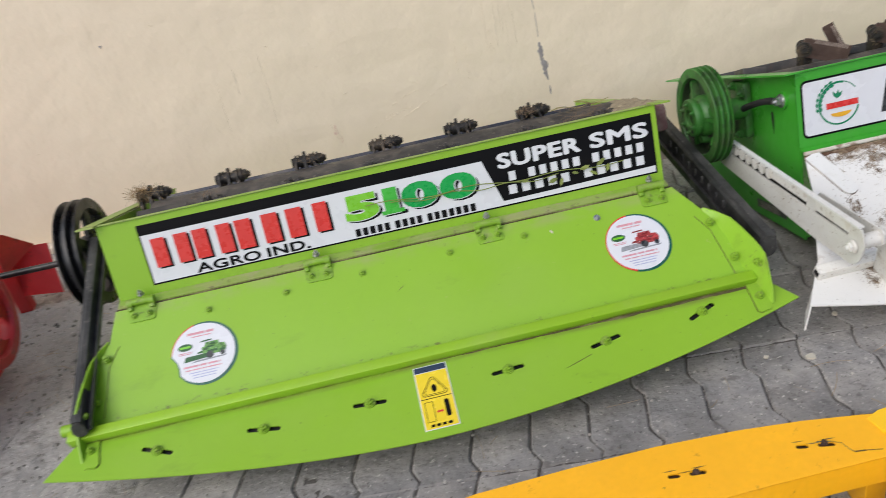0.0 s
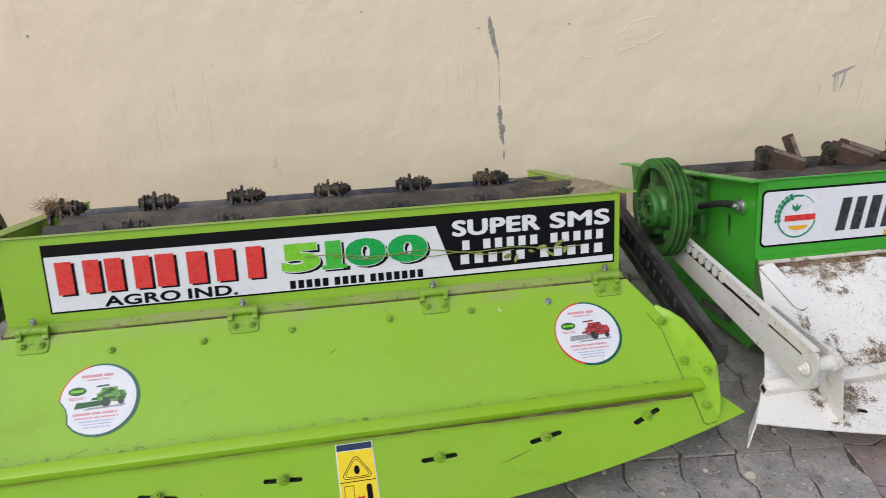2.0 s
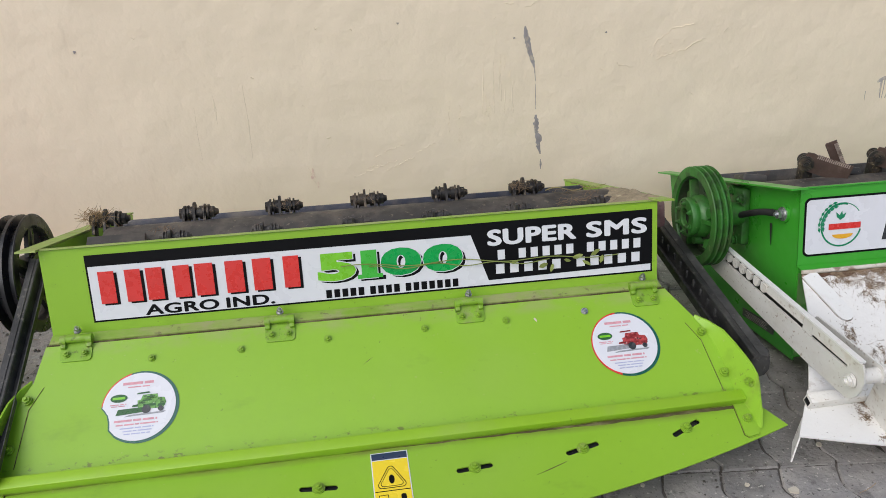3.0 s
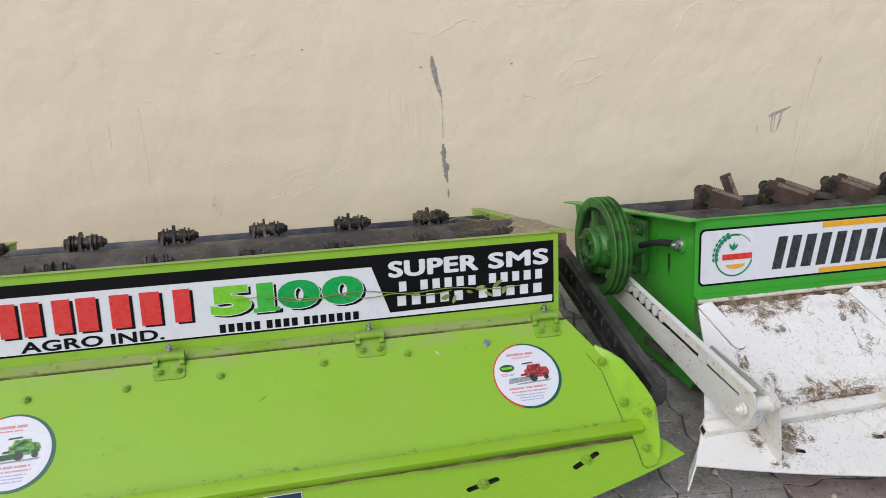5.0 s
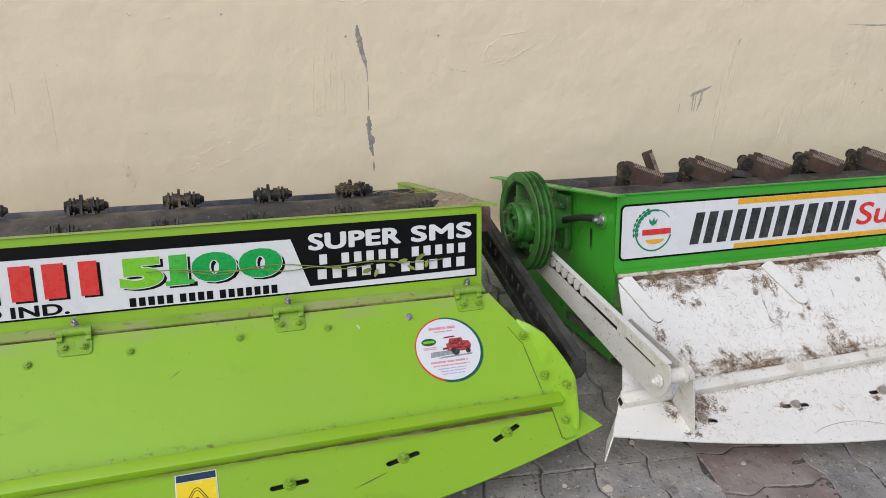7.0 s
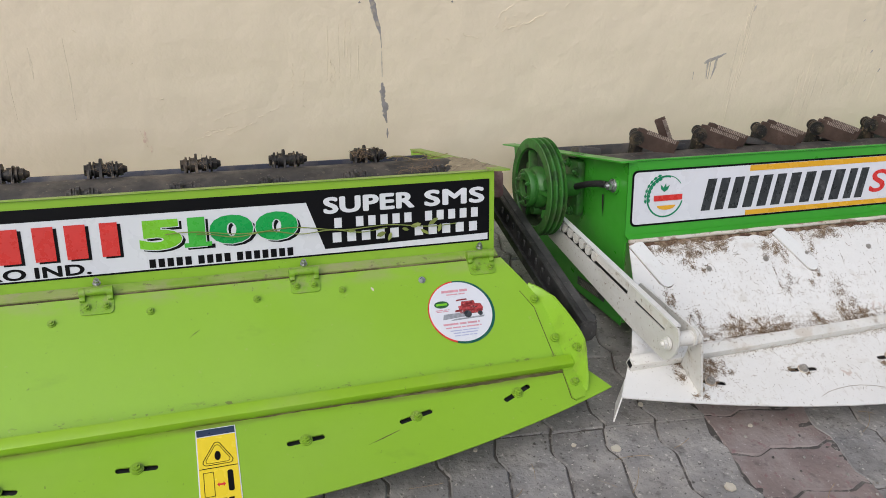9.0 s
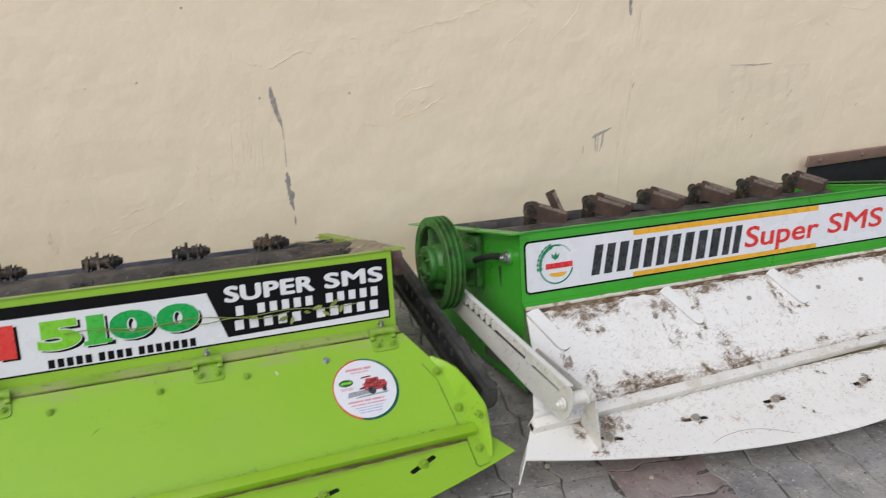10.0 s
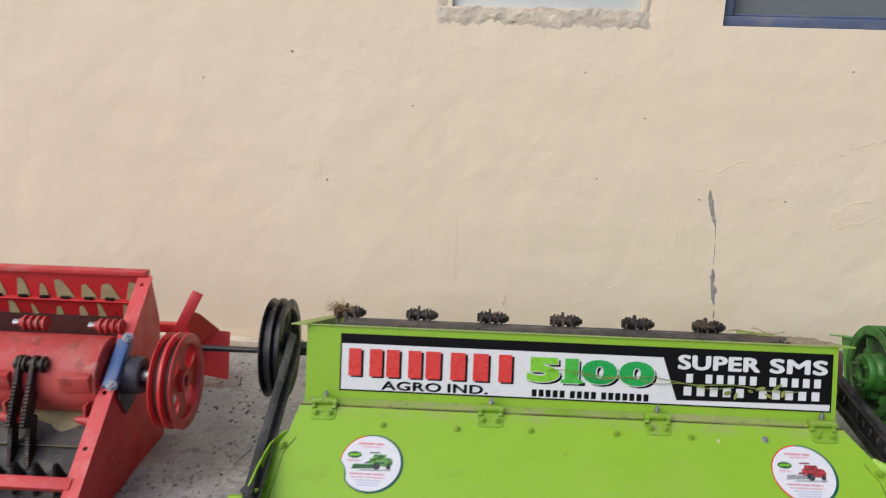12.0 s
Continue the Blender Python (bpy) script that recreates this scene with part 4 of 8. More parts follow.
def build_cover(own, length, paint, bar_paint, bolt_paint, deep=-0.474, tip=-0.350, left=(), right=(), ext=(0.147, 0.16), slots=(), bar_ext=(0.085, 0.085), skew=0.0, bar=(0.1, 0.7, 19, -0.0044, -0.0030), washer_paint=None):
    washer_paint = washer_paint or bolt_paint
    bm = bmesh.new()
    pts = [on_cover(-d, v) for d, v in left] + [on_cover(length + d, v) for d, v in reversed(right)]
    plate(bm, pts, 0.003)
    cover = part("cover", bm, paint, own)
    bm = bmesh.new()
    n = 40
    xs = [-ext[0] + (length + sum(ext)) * i / n for i in range(n + 1)]
    fl, fr = left[-1][0], right[-1][0]
    pts = [on_skirt(-fl, -0.266)] + [on_skirt(x, curve_v(x, length, deep, tip, ext, skew=skew)) for x in xs] + [on_skirt(length + fr, -0.266)]
    plate(bm, pts, 0.003)
    skirt = part("skirt", bm, paint, own, "curved lower skirt plate with bolted slots")
    if slots:
        tool = bmesh.new()
        for x, v, turn in slots:
            m = cover_m(x, v, 0, True) @ pose(0, 0, 0, 0, 0, turn)
            plate(tool, [m @ Vector((a, b, -0.015)) for a, b in rounded(-0.036, -0.0055, 0.036, 0.0055, 0.0054, 4)], 0.03)
        cut(skirt, tool)
        for x, v, turn in slots:
            hb = bmesh.new()
            m = cover_m(x, v, 0.003, True)
            up = m.to_3x3().col[2]
            hex_bolt(hb, m.translation + up * 0.0022, up, 0.0078, 0.008)
            nut = part("bolt", hb, bolt_paint, skirt)
            part("washer", rod(bmesh.new(), m.translation - up * 0.0005, m.translation + up * 0.0022, 0.0122, 20), washer_paint, nut)
            hb = bmesh.new()
            m2 = cover_m(x, v, -0.006, True) @ pose(0, 0, 0, 0, 0, turn)
            slab(hb, (0.1, 0.03, 0.003), m2)
            part("slide_plate", hb, BLACK, skirt)
    # square tube along the fold, its left end blackened like a shaded opening
    run, bar_dv = length + bar_ext[0] + bar_ext[1], bar[3] + 0.0044
    mm = Matrix.Translation((length / 2 + (bar_ext[1] - bar_ext[0]) / 2, -0.2785 + bar[3], 0.1417 + bar[4])) @ pose(0, 0, 0, 0, bar[0], bar[1]) @ pose(0, 0, 0, bar[2])
    bar = part("stiffener_bar", slab(bmesh.new(), (run, 0.025, 0.027), mm, 0.003), bar_paint, own, "square tube stiffener bar")
    seam, rs = bmesh.new(), random.Random(int(length * 1000))
    xs = [-bar_ext[0] + 0.01 + (run - 0.02) * k / 110 for k in range(111)]
    rows = [[seam.verts.new(on_skirt(x, v, 0.0034)) for v in (-0.2840 + bar_dv, -0.2905 + bar_dv - 0.0040 * max(0.0, noise.noise((x * 14, length, 1))) - rs.uniform(0, 0.0016))] for x in xs]
    for p, q in zip(rows, rows[1:]):
        seam.faces.new((p[0], q[0], q[1], p[1]))
    part("seam_grime", seam, SEAM, bar, "brown grime along the bar", smooth=0)
    # Black block in the bar end: shade inside the tube, as colour.
    part("bar_end_shade", slab(bmesh.new(), (0.02, 0.017, 0.015), mm @ Matrix.Translation((-run / 2 + 0.009, 0, 0)), 0.002), BLACK, bar)
    return cover, skirt


def strip(bm, lows, highs, t=0.003):
    """A standing band between two lines of points."""
    n = len(lows)
    rows = []
    for k in range(n):
        d = Vector(lows[min(k + 1, n - 1)]) - Vector(lows[max(k - 1, 0)])
        s = d.cross(Vector((0, 0, 1))).normalized() * t
        rows.append([bm.verts.new(p) for p in (Vector(lows[k]), Vector(highs[k]), Vector(highs[k]) + s, Vector(lows[k]) + s)])
    for a, b in zip(rows, rows[1:]):
        for i in range(4):
            j = (i + 1) % 4
            bm.faces.new((a[i], a[j], b[j], b[i]))
    bm.faces.new(rows[0][::-1]), bm.faces.new(rows[-1])
    return bm


def build_gusset(own, length, right, paint, bolt_paint, shift=0.0):
    """Bracket at a cover end: bolted foot plate, folded up into a tall rounded fin that leans outwards."""
    X = (lambda d: length + d + shift) if right else (lambda d: -d - shift)
    sgn = 1 if right else -1
    foot = part("gusset_foot", plate(bmesh.new(), [on_cover(X(d), v, 0.0035) for d, v in ((0.018, -0.116), (0.043, -0.102), (0.066, -0.146), (0.074, -0.19), (0.077, -0.249), (0.053, -0.249), (0.041, -0.150))], 0.003 * sgn), paint, own)
    part("gusset_toe", plate(bmesh.new(), [on_skirt(X(d), v, 0.0035) for d, v in ((0.060, -0.278), (0.086, -0.278), (0.088, -0.345), (0.080, -0.357), (0.058, -0.361), (0.052, -0.355))], -0.003 * sgn), paint, foot)
    for d, v in ((0.044, -0.134), (0.064, -0.217)):
        part("bolt", hex_bolt(bmesh.new(), on_cover(X(d), v, 0.0065), (0, -C_SLOPE, 1), 0.0075, 0.009), bolt_paint, foot)
    part("bolt", hex_bolt(bmesh.new(), on_skirt(X(0.072), -0.320, 0.0065), (0, -S_SLOPE, 1), 0.0075, 0.009), bolt_paint, foot)
    # Thin dark lines beside the foot: its edge shadow and dirt, as colour.
    for on, line in ((on_cover, ((0.016, -0.112), (0.039, -0.150), (0.051, -0.249))), (on_skirt, ((0.058, -0.278), (0.050, -0.355), (0.057, -0.3625), (0.080, -0.359)))):
        for (d0, v0), (d1, v1) in zip(line, line[1:]):
            part("edge_shade_seam", plate(bmesh.new(), [on(X(d0), v0, 0.0034), on(X(d1), v1, 0.0034), on(X(d1 + 0.0014), v1, 0.0034), on(X(d0 + 0.0014), v0, 0.0034)], 0.0006 * sgn), SEAM, foot, "dark line for shadow and dirt along the bracket edge", smooth=0)
    #       foot line d, v      top line d, v, w
    spec = [(0.043, -0.102, 0.046, -0.098, 0.236), (0.056, -0.122, 0.066, -0.122, 0.2335), (0.066, -0.146, 0.084, -0.158, 0.231), (0.072, -0.175, 0.093, -0.198, 0.2225), (0.075, -0.205, 0.099, -0.236, 0.214),
            (0.077, -0.235, 0.102, -0.263, 0.207), (0.081, -0.262, 0.1045, -0.280, 0.198), (0.086, -0.285, 0.1045, -0.293, 0.182), (0.088, -0.305, 0.103, -0.306, 0.163), (0.089, -0.325, 0.100, -0.327, 0.138), (0.088, -0.345, 0.093, -0.346, 0.116)]
    lows = [(on_cover if v > -0.27 else on_skirt)(X(d), v, 0.003) for d, v, *_ in spec]
    lean = 1.0 if right else 0.25
    highs = [Vector((X(d0 + (d - d0) * lean), v, w)) for d0, _, d, v, w in spec]
    fin = part("gusset_fin", strip(bmesh.new(), lows, highs, 0.004 * sgn), paint, own)
    part("pivot_bolt", hex_bolt(bmesh.new(), Vector((X(0.097 if right else 0.083), -0.275, 0.176)), (-sgn, 0, 0.35), 0.009, 0.012), bolt_paint, fin)


def build_hinge(own, x, paint, bolt_paint):
    """A folded knuckle hinge with two bolts and a zinc pin head."""
    m = cover_m(x, -0.03, 0.003)
    bm = bmesh.new()
    plate(bm, [m @ Vector((a, b, 0)) for a, b in rounded(-0.031, -0.046, 0.031, 0.004, 0.008, 3)], 0.003)
    leaf = part("hinge_leaf", bm, paint, own)
    for s in (-1, 1):
        bm = bmesh.new()
        c = m @ Vector((s * 0.0255, 0.0, 0.008))
        rod(bm, c - Vector((0.0055, 0, 0)), c + Vector((0.0055, 0, 0)), 0.0105, 14)
        slab(bm, (0.011, 0.02, 0.012), m @ Matrix.Translation((s * 0.0255, -0.008, 0.004)), 0.002)
        part("knuckle", bm, paint, leaf)
    bm = bmesh.new()
    c = m @ Vector((0, 0.001, 0.010))
    rod(bm, c - Vector((0.022, 0, 0)), c + Vector((0.022, 0, 0)), 0.008, 14)
    part("hinge_pin", bm, paint, leaf)
    for s in (-1, 1):
        bm = bmesh.new()
        hex_bolt(bm, m @ Vector((s * 0.018, -0.03, 0.003)), m.to_3x3().col[2], 0.006, 0.008)
        part("bolt", bm, bolt_paint, leaf)
    bm = bmesh.new()
    hex_bolt(bm, m @ Vector((0.002, 0.016, 0.012)), (0, -0.2, 1), 0.006, 0.010)
    part("pin_bolt", bm, ZINC, leaf, "bright zinc bolt")


def build_pulley(own, at, r, width, paint, side, holes=5, name="pulley", hub_r=0.045, label="", grooves=3, solid=False, groove_paint=None, web_at=0.24, hole=0.155, bolts=True):
    """A belt pulley with flanges, web, hub and bolts; side: +1 or -1, where its face looks along x."""
    m = Matrix.Translation(at) @ pose(0, 0, 0, 0, 90 * side, 0)
    w = width
    prof = [(r * 0.80, -w / 2), (r * 0.985, -w / 2), (r, -w / 2 + 0.002)]
    for g_ in range(grooves):
        c, q = -w / 2 + w * (g_ + 0.5) / grooves, w / grooves / 2
        prof += [(r, c - q * 0.74), (r * 0.86, c - q * 0.34), (r * 0.86, c + q * 0.34), (r, c + q * 0.74)]
    prof += [(r, w / 2 - 0.002), (r * 0.985, w / 2), (r * 0.80, w / 2), (r * 0.77, w / 2 - 0.006), (r * 0.77, -w / 2 + 0.006)]
    rim = part(name, lathe(bmesh.new(), prof, m, 64), paint, own, label, smooth=35)
    for g_ in range(grooves if groove_paint else 0):
        c, q = -w / 2 + w * (g_ + 0.5) / grooves, w / grooves / 2
        part("groove_grime", lathe(bmesh.new(), [(r * 0.935, c - q * 0.60), (r * 0.872, c - q * 0.345), (r * 0.872, c + q * 0.345), (r * 0.935, c + q * 0.60), (r * 0.862, c + q * 0.34), (r * 0.862, c - q * 0.34)], m, 56), groove_paint, rim, "dark grime in the belt groove")
    hf = w * (web_at + 0.2) if solid else w * 0.16
    bm = bmesh.new()
    lathe(bm, [(0.020, -w * 0.5), (hub_r, -w * 0.5), (hub_r, hf - w * 0.10), (hub_r * 0.95, hf), (hub_r * 0.56, hf), (hub_r * 0.5, hf - w * 0.15), (0.020, hf - w * 0.15)], m, 32)
    part("hub", bm, paint, rim)
    if solid:
        bm = bmesh.new()
        lathe(bm, [(hub_r * 0.9, w * (web_at - 0.06)), (r * 0.80, w * (web_at + 0.06)), (r * 0.80, w * (web_at - 0.04)), (hub_r * 0.9, w * (web_at - 0.16))], m, 48)
        web = part("web", bm, paint, rim)
        tool = bmesh.new()
        for k in range(holes):
            a = 2 * math.pi * (k + 0.4) / holes
            bmesh.ops.create_cone(tool, cap_ends=True, segments=20, radius1=r * hole, radius2=r * hole, depth=w * 1.2, matrix=m @ Matrix.Translation((r * 0.57 * math.cos(a), r * 0.57 * math.sin(a), w * web_at)))
        cut(web, tool)
    else:
        for k in range(holes):
            bm = bmesh.new()
            mm = m @ Matrix.Rotation(2 * math.pi * (k + 0.3) / holes, 4, "Z")
            plate(bm, [mm @ Vector(p) for p in ((hub_r * 0.8, -hub_r * 0.45, -w * 0.3), (r * 0.79, -r * 0.10, -w * 0.36), (r * 0.79, r * 0.10, -w * 0.36), (hub_r * 0.8, hub_r * 0.45, -w * 0.3))], 0.010)
            part("spoke", bm, paint, rim)
            bm = bmesh.new()
            slab(bm, (r * 0.44, 0.008, w * 0.3), mm @ Matrix.Translation((r * 0.54, 0, -w * 0.22)), 0.002)
            part("spoke_rib", bm, paint, rim)
    for k in range(6 if bolts else 0):
        a = 2 * math.pi * k / 6
        bm = bmesh.new()
        hex_bolt(bm, m @ Vector((hub_r * 0.76 * math.cos(a), hub_r * 0.76 * math.sin(a), hf)), m.to_3x3().col[2], 0.006, 0.008)
        part("bolt", bm, paint, rim)
    bm = bmesh.new()
    rod(bm, m @ Vector((0, 0, -w * 0.5 - 0.06)), m @ Vector((0, 0, hf - w * 0.12)), 0.02, 20)
    part("axle", bm, BLACK, rim)
    return rim


def build_cast_pulley(own, at):
    """A cast three-groove pulley: narrow ribbed rim, recessed dark web with wide openings, ribs and a bolted hub that
    stands proud.
    """
    r, w = 0.129, 0.046
    m = Matrix.Translation(at) @ pose(0, 0, 0, 0, -90, 0)
    prof = [(r * 0.79, w / 2 - 0.004), (r * 0.81, w / 2), (r * 0.985, w / 2), (r, w / 2 - 0.002)]
    for k in range(3):
        c, q = w / 2 - w * (k + 0.5) / 3, w / 6
        prof += [(r, c + q * 0.72), (r * 0.90, c + q * 0.30), (r * 0.90, c - q * 0.30), (r, c - q * 0.72)]
    prof += [(r, -w / 2 + 0.002), (r * 0.985, -w / 2), (r * 0.81, -w / 2), (r * 0.79, -w / 2 + 0.004)]
    rim = part("pulley", lathe(bmesh.new(), prof, m, 72), GREEN_DIRTY, own, "dirty green three-groove belt pulley", smooth=35)
    part("rim_lining", lathe(bmesh.new(), [(r * 0.788, w / 2 - 0.005), (r * 0.788, -w / 2 + 0.005), (r * 0.775, -w / 2 + 0.005), (r * 0.780, w / 2 - 0.005)], m, 64), RECESS_DARK, rim, "grimy inside of the pulley rim, darkened as if shaded")
    web = part("web", lathe(bmesh.new(), [(0.040, -0.004), (r * 0.79, -0.010), (r * 0.79, -0.018), (0.040, -0.014)], m, 56), RECESS_DARK, rim, "grimy cast web, darkened as if shaded")
    tool = bmesh.new()
    for k in range(3):
        mid = radians(100 + 120 * k)
        pts = [(0.090 * math.cos(mid + f), 0.090 * math.sin(mid + f)) for f in [radians(-38 + 9.5 * i) for i in range(9)]] + [(0.062 * math.cos(mid - f), 0.062 * math.sin(mid - f)) for f in [radians(-30 + 10 * i) for i in range(7)]]
        plate(tool, [m @ Vector((p, q, -0.03)) for p, q in pts], 0.05)
    cut(web, tool)
    for k in range(3):
        mm = m @ Matrix.Rotation(radians(160 + 120 * k), 4, "Z")
        part("spoke_rib", plate(bmesh.new(), [mm @ Vector((p, -0.005, q)) for p, q in ((0.042, 0.022), (0.060, 0.016), (r * 0.79, 0.010), (r * 0.79, -0.010), (0.042, -0.010))], 0.010), GREEN_DIRTY, rim)
        part("boss", rod(bmesh.new(), mm @ Vector((0.062, 0.022, -0.012)), mm @ Vector((0.062, 0.022, 0.010)), 0.016, 20, 0.013), GREEN_DIRTY, rim)
    hub = part("hub", lathe(bmesh.new(), [(0.021, -0.02), (0.056, -0.02), (0.054, 0.012), (0.047, 0.020), (0.047, 0.026), (0.0505, 0.028), (0.0505, 0.040), (0.048, 0.043), (0.024, 0.043), (0.021, 0.040)], m, 40), GREEN_DIRTY, rim)
    # Near-black plug: the shade in the bore is put in as colour.
    part("bore", rod(bmesh.new(), m @ Vector((0, 0, -0.06)), m @ Vector((0, 0, 0.030)), 0.0215, 24), DEEP_BLACK, hub, "near-black plug standing for the shaded bore of the hub")
    for k in range(6):
        a_ = radians(60 * k + 12)
        part("bolt", hex_bolt(bmesh.new(), m @ Vector((0.037 * math.cos(a_), 0.037 * math.sin(a_), 0.043)), m.to_3x3().col[2], 0.0055, 0.007), GREEN_DIRTY, hub)
    # Near-black discs stand for the shade in empty bolt holes.
    for k in (0, 2, 3):
        a_ = radians(60 * k + 40)
        part("bolt_hole_shade", rod(bmesh.new(), m @ Vector((0.038 * math.cos(a_), 0.038 * math.sin(a_), 0.040)), m @ Vector((0.038 * math.cos(a_), 0.038 * math.sin(a_), 0.0436)), 0.0055, 12), DEEP_BLACK, hub)
    return rim


def build_lug(own, x, a, size=1.0, name="blade_lug", paint=None, turn=0.0):
    """A bolted knife holder: bushing between ear plates, washers, a tapered nut and a bolt head; a: degrees round the rotor, 0 towards the wall."""
    v, w = AXLE[0] + 0.124 * math.cos(radians(a)), AXLE[1] + 0.124 * math.sin(radians(a))
    rad = Vector((0, math.cos(radians(a)), math.sin(radians(a))))
    c = Vector((x, v, w))
    X = Vector((1, math.tan(turn) * -rad.z, math.tan(turn) * rad.y)).normalized()
    mt = paint or LUG
    def turned(piece, x0, x1, r, seg=16, r2=None, under=None):
        return part(piece, rod(bmesh.new(), c + X * x0 * size, c + X * x1 * size, r * size, seg, None if r2 is None else r2 * size), mt, under)
    lug = turned(name, -0.033, 0.033, 0.0125, under=own)
    for x0, x1, r in ((-0.031, -0.0265, 0.0195), (-0.0215, -0.019, 0.020), (0.018, 0.0205, 0.0205), (0.0255, 0.030, 0.0185)):
        turned("washer", x0, x1, r, 18, under=lug)
    for x0, x1 in ((-0.019, -0.006), (0.006, 0.018)):
        turned("bushing", x0, x1, 0.0165, 18, under=lug)
    turned("nut", 0.030, 0.041, 0.0145, 6, under=lug), turned("bolt_end", 0.041, 0.050, 0.0105, 10, 0.0065, under=lug)
    turned("bolt_head", -0.042, -0.031, 0.0135, 6, under=lug)
    for dx, tall, wide in ((-0.0265, 0.050, 0.015), (0.0, 0.062, 0.0175), (0.0245, 0.050, 0.015)):
        m = along(c + X * dx * size - rad * 0.036, c + X * dx * size + rad * 0.02, (1, 0, 0))
        part("ear_plate", plate(bmesh.new(), [m @ Vector((p * wide * size, -0.003, q * tall)) for p, q in ((-1.0, 0.0), (1.0, 0.0), (1.0, 0.62), (0.72, 0.90), (0.25, 1.0), (-0.25, 1.0), (-0.72, 0.90), (-1.0, 0.62))], 0.006), mt, lug)
    return lug


def build_rotor(own, length, pipe_r=0.1, top=(), low=(), label="", start=0.025, knife=None):
    bm = bmesh.new()
    lathe(bm, [(0.02, 0), (pipe_r - 0.002, 0), (pipe_r, 0.003), (pipe_r, length - 0.025 - start), (pipe_r - 0.002, length - 0.022 - start), (0.02, length - 0.022 - start)],
          Matrix.Translation((start, *AXLE)) @ pose(0, 0, 0, 0, 90, 0), 48)
    rotor = part("rotor", bm, IRON, own, label or "dark dusty steel rotor pipe")
    for k, x in enumerate(top):
        build_lug(own, x, 57, 1.0, turn=0.05 * math.sin(k * 2.3))
    for x in low:
        build_lug(own, x, 122, 0.78, paint=IRON)
    part("rotor_shaft", rod(bmesh.new(), (0.004, *AXLE), (length - 0.004, *AXLE), 0.03, 20), IRON, rotor)
    bm = bmesh.new()
    slab(bm, (length - 0.02, 0.012, 0.05), Matrix.Translation((length / 2, 0.52, 0.271)) @ pose(0, 0, 0, -18), 0.002)
    part("knife_bar", bm, knife or BLUE_STEEL, own, "dark greasy knife bar" if knife else "dusty blue steel knife bar")
    return rotor


def build_web_arm(own, u):
    """An upright slotted side arm: deep web with a rounded end, folded top flange and a row of pressed tabs."""
    top = lambda v: 0.2545 - 0.054 * (v - 0.02)
    low = lambda v: 0.1650 - 0.020 * (v - 0.2) if v > -0.231 else 0.1736 + (v + 0.231) * -0.075
    bm = bmesh.new()
    def sheet(pts):
        plate(bm, [(u, v, w) for v, w in pts], -0.004)
    slit = lambda v, h: top(v) - 0.0225 + h
    sheet([(0.225, low(0.225)), (-0.231, low(-0.231)), (-0.345, low(-0.345)), (-0.345, slit(-0.345, -0.008)), (-0.205, slit(-0.205, -0.010)), (-0.055, slit(-0.055, -0.010)), (-0.055, slit(-0.055, -0.011)), (0.165, slit(0.165, -0.011)), (0.225, slit(0.225, -0.011))])
    sheet([(0.225, slit(0.225, -0.011)), (0.165, slit(0.165, -0.011)), (0.165, top(0.165)), (0.225, top(0.225))])
    sheet([(-0.190, slit(-0.190, -0.009)), (-0.222, slit(-0.222, -0.009)), (-0.222, top(-0.222)), (-0.190, top(-0.190))])
    sheet([(-0.345, low(-0.345)), (-0.360, 0.1835), (-0.374, 0.190), (-0.387, 0.204), (-0.396, 0.224), (-0.399, 0.245), (-0.394, 0.262), (-0.384, top(-0.384)), (-0.345, top(-0.345))])
    web = part("support_arm", bm, WHITE_ARM_SHADED, own, "grimy white slotted support arm", smooth=30)
    for v0, v1, h in ((-0.030, -0.188, 0.002), (-0.224, -0.350, -0.001)):
        part("arm_lip", plate(bmesh.new(), [(u - 0.0008, v0, slit(v0, h)), (u - 0.0008, v1, slit(v1, h)), (u - 0.0008, v1, top(v1)), (u - 0.0008, v0, top(v0))], -0.004), WHITE_BAR, web)
    part("arm_flange", plate(bmesh.new(), [(u - 0.0020, 0.225, top(0.225)), (u - 0.0020, -0.378, top(-0.378)), (u + 0.011, -0.378, top(-0.378)), (u + 0.011, 0.225, top(0.225))], 0.004), WHITE_CLEAN, web)
    # Near-black sheet behind the slots: shade inside the arm, put in as colour.
    part("slot_shade", plate(bmesh.new(), [(u + 0.009, 0.225, top(0.225) - 0.001), (u + 0.009, -0.374, top(-0.374) - 0.001), (u + 0.009, -0.374, top(-0.374) - 0.040), (u + 0.009, 0.225, top(0.225) - 0.040)], 0.002), DEEP_BLACK, web, "black sheet standing for the shade inside the arm slots")
    # second plate of the arm, on the far side of the roller
    part("inner_plate", plate(bmesh.new(), [(u + 0.042, v, w) for v, w in ((-0.150, 0.222), (-0.172, 0.2505), (-0.286, 0.2602), (-0.384, 0.2690), (-0.396, 0.262), (-0.398, 0.240), (-0.380, 0.222), (-0.290, 0.205), (-0.150, 0.206))], 0.004), WHITE_ARM_SHADED, web)
    for k in range(6):
        v = 0.140 - 0.0335 * k
        part("pressed_tab", plate(bmesh.new(), [(u - 0.0035, v + p, top(v) + q) for p, q in ((0.0115, -0.004), (-0.0115, -0.004), (-0.0115, -0.017), (-0.0075, -0.0235), (0.0, -0.0255), (0.0075, -0.0235), (0.0115, -0.017))], 0.006), WHITE_BAR, web)
    part("washer", rod(bmesh.new(), (u - 0.004, -0.371, 0.232), (u - 0.0065, -0.371, 0.232), 0.0145, 20), WHITE_BAR, web)
    part("bolt", hex_bolt(bmesh.new(), Vector((u - 0.0065, -0.371, 0.232)), (-1, 0, 0), 0.0105, 0.010), WHITE_BAR, web)
    return web


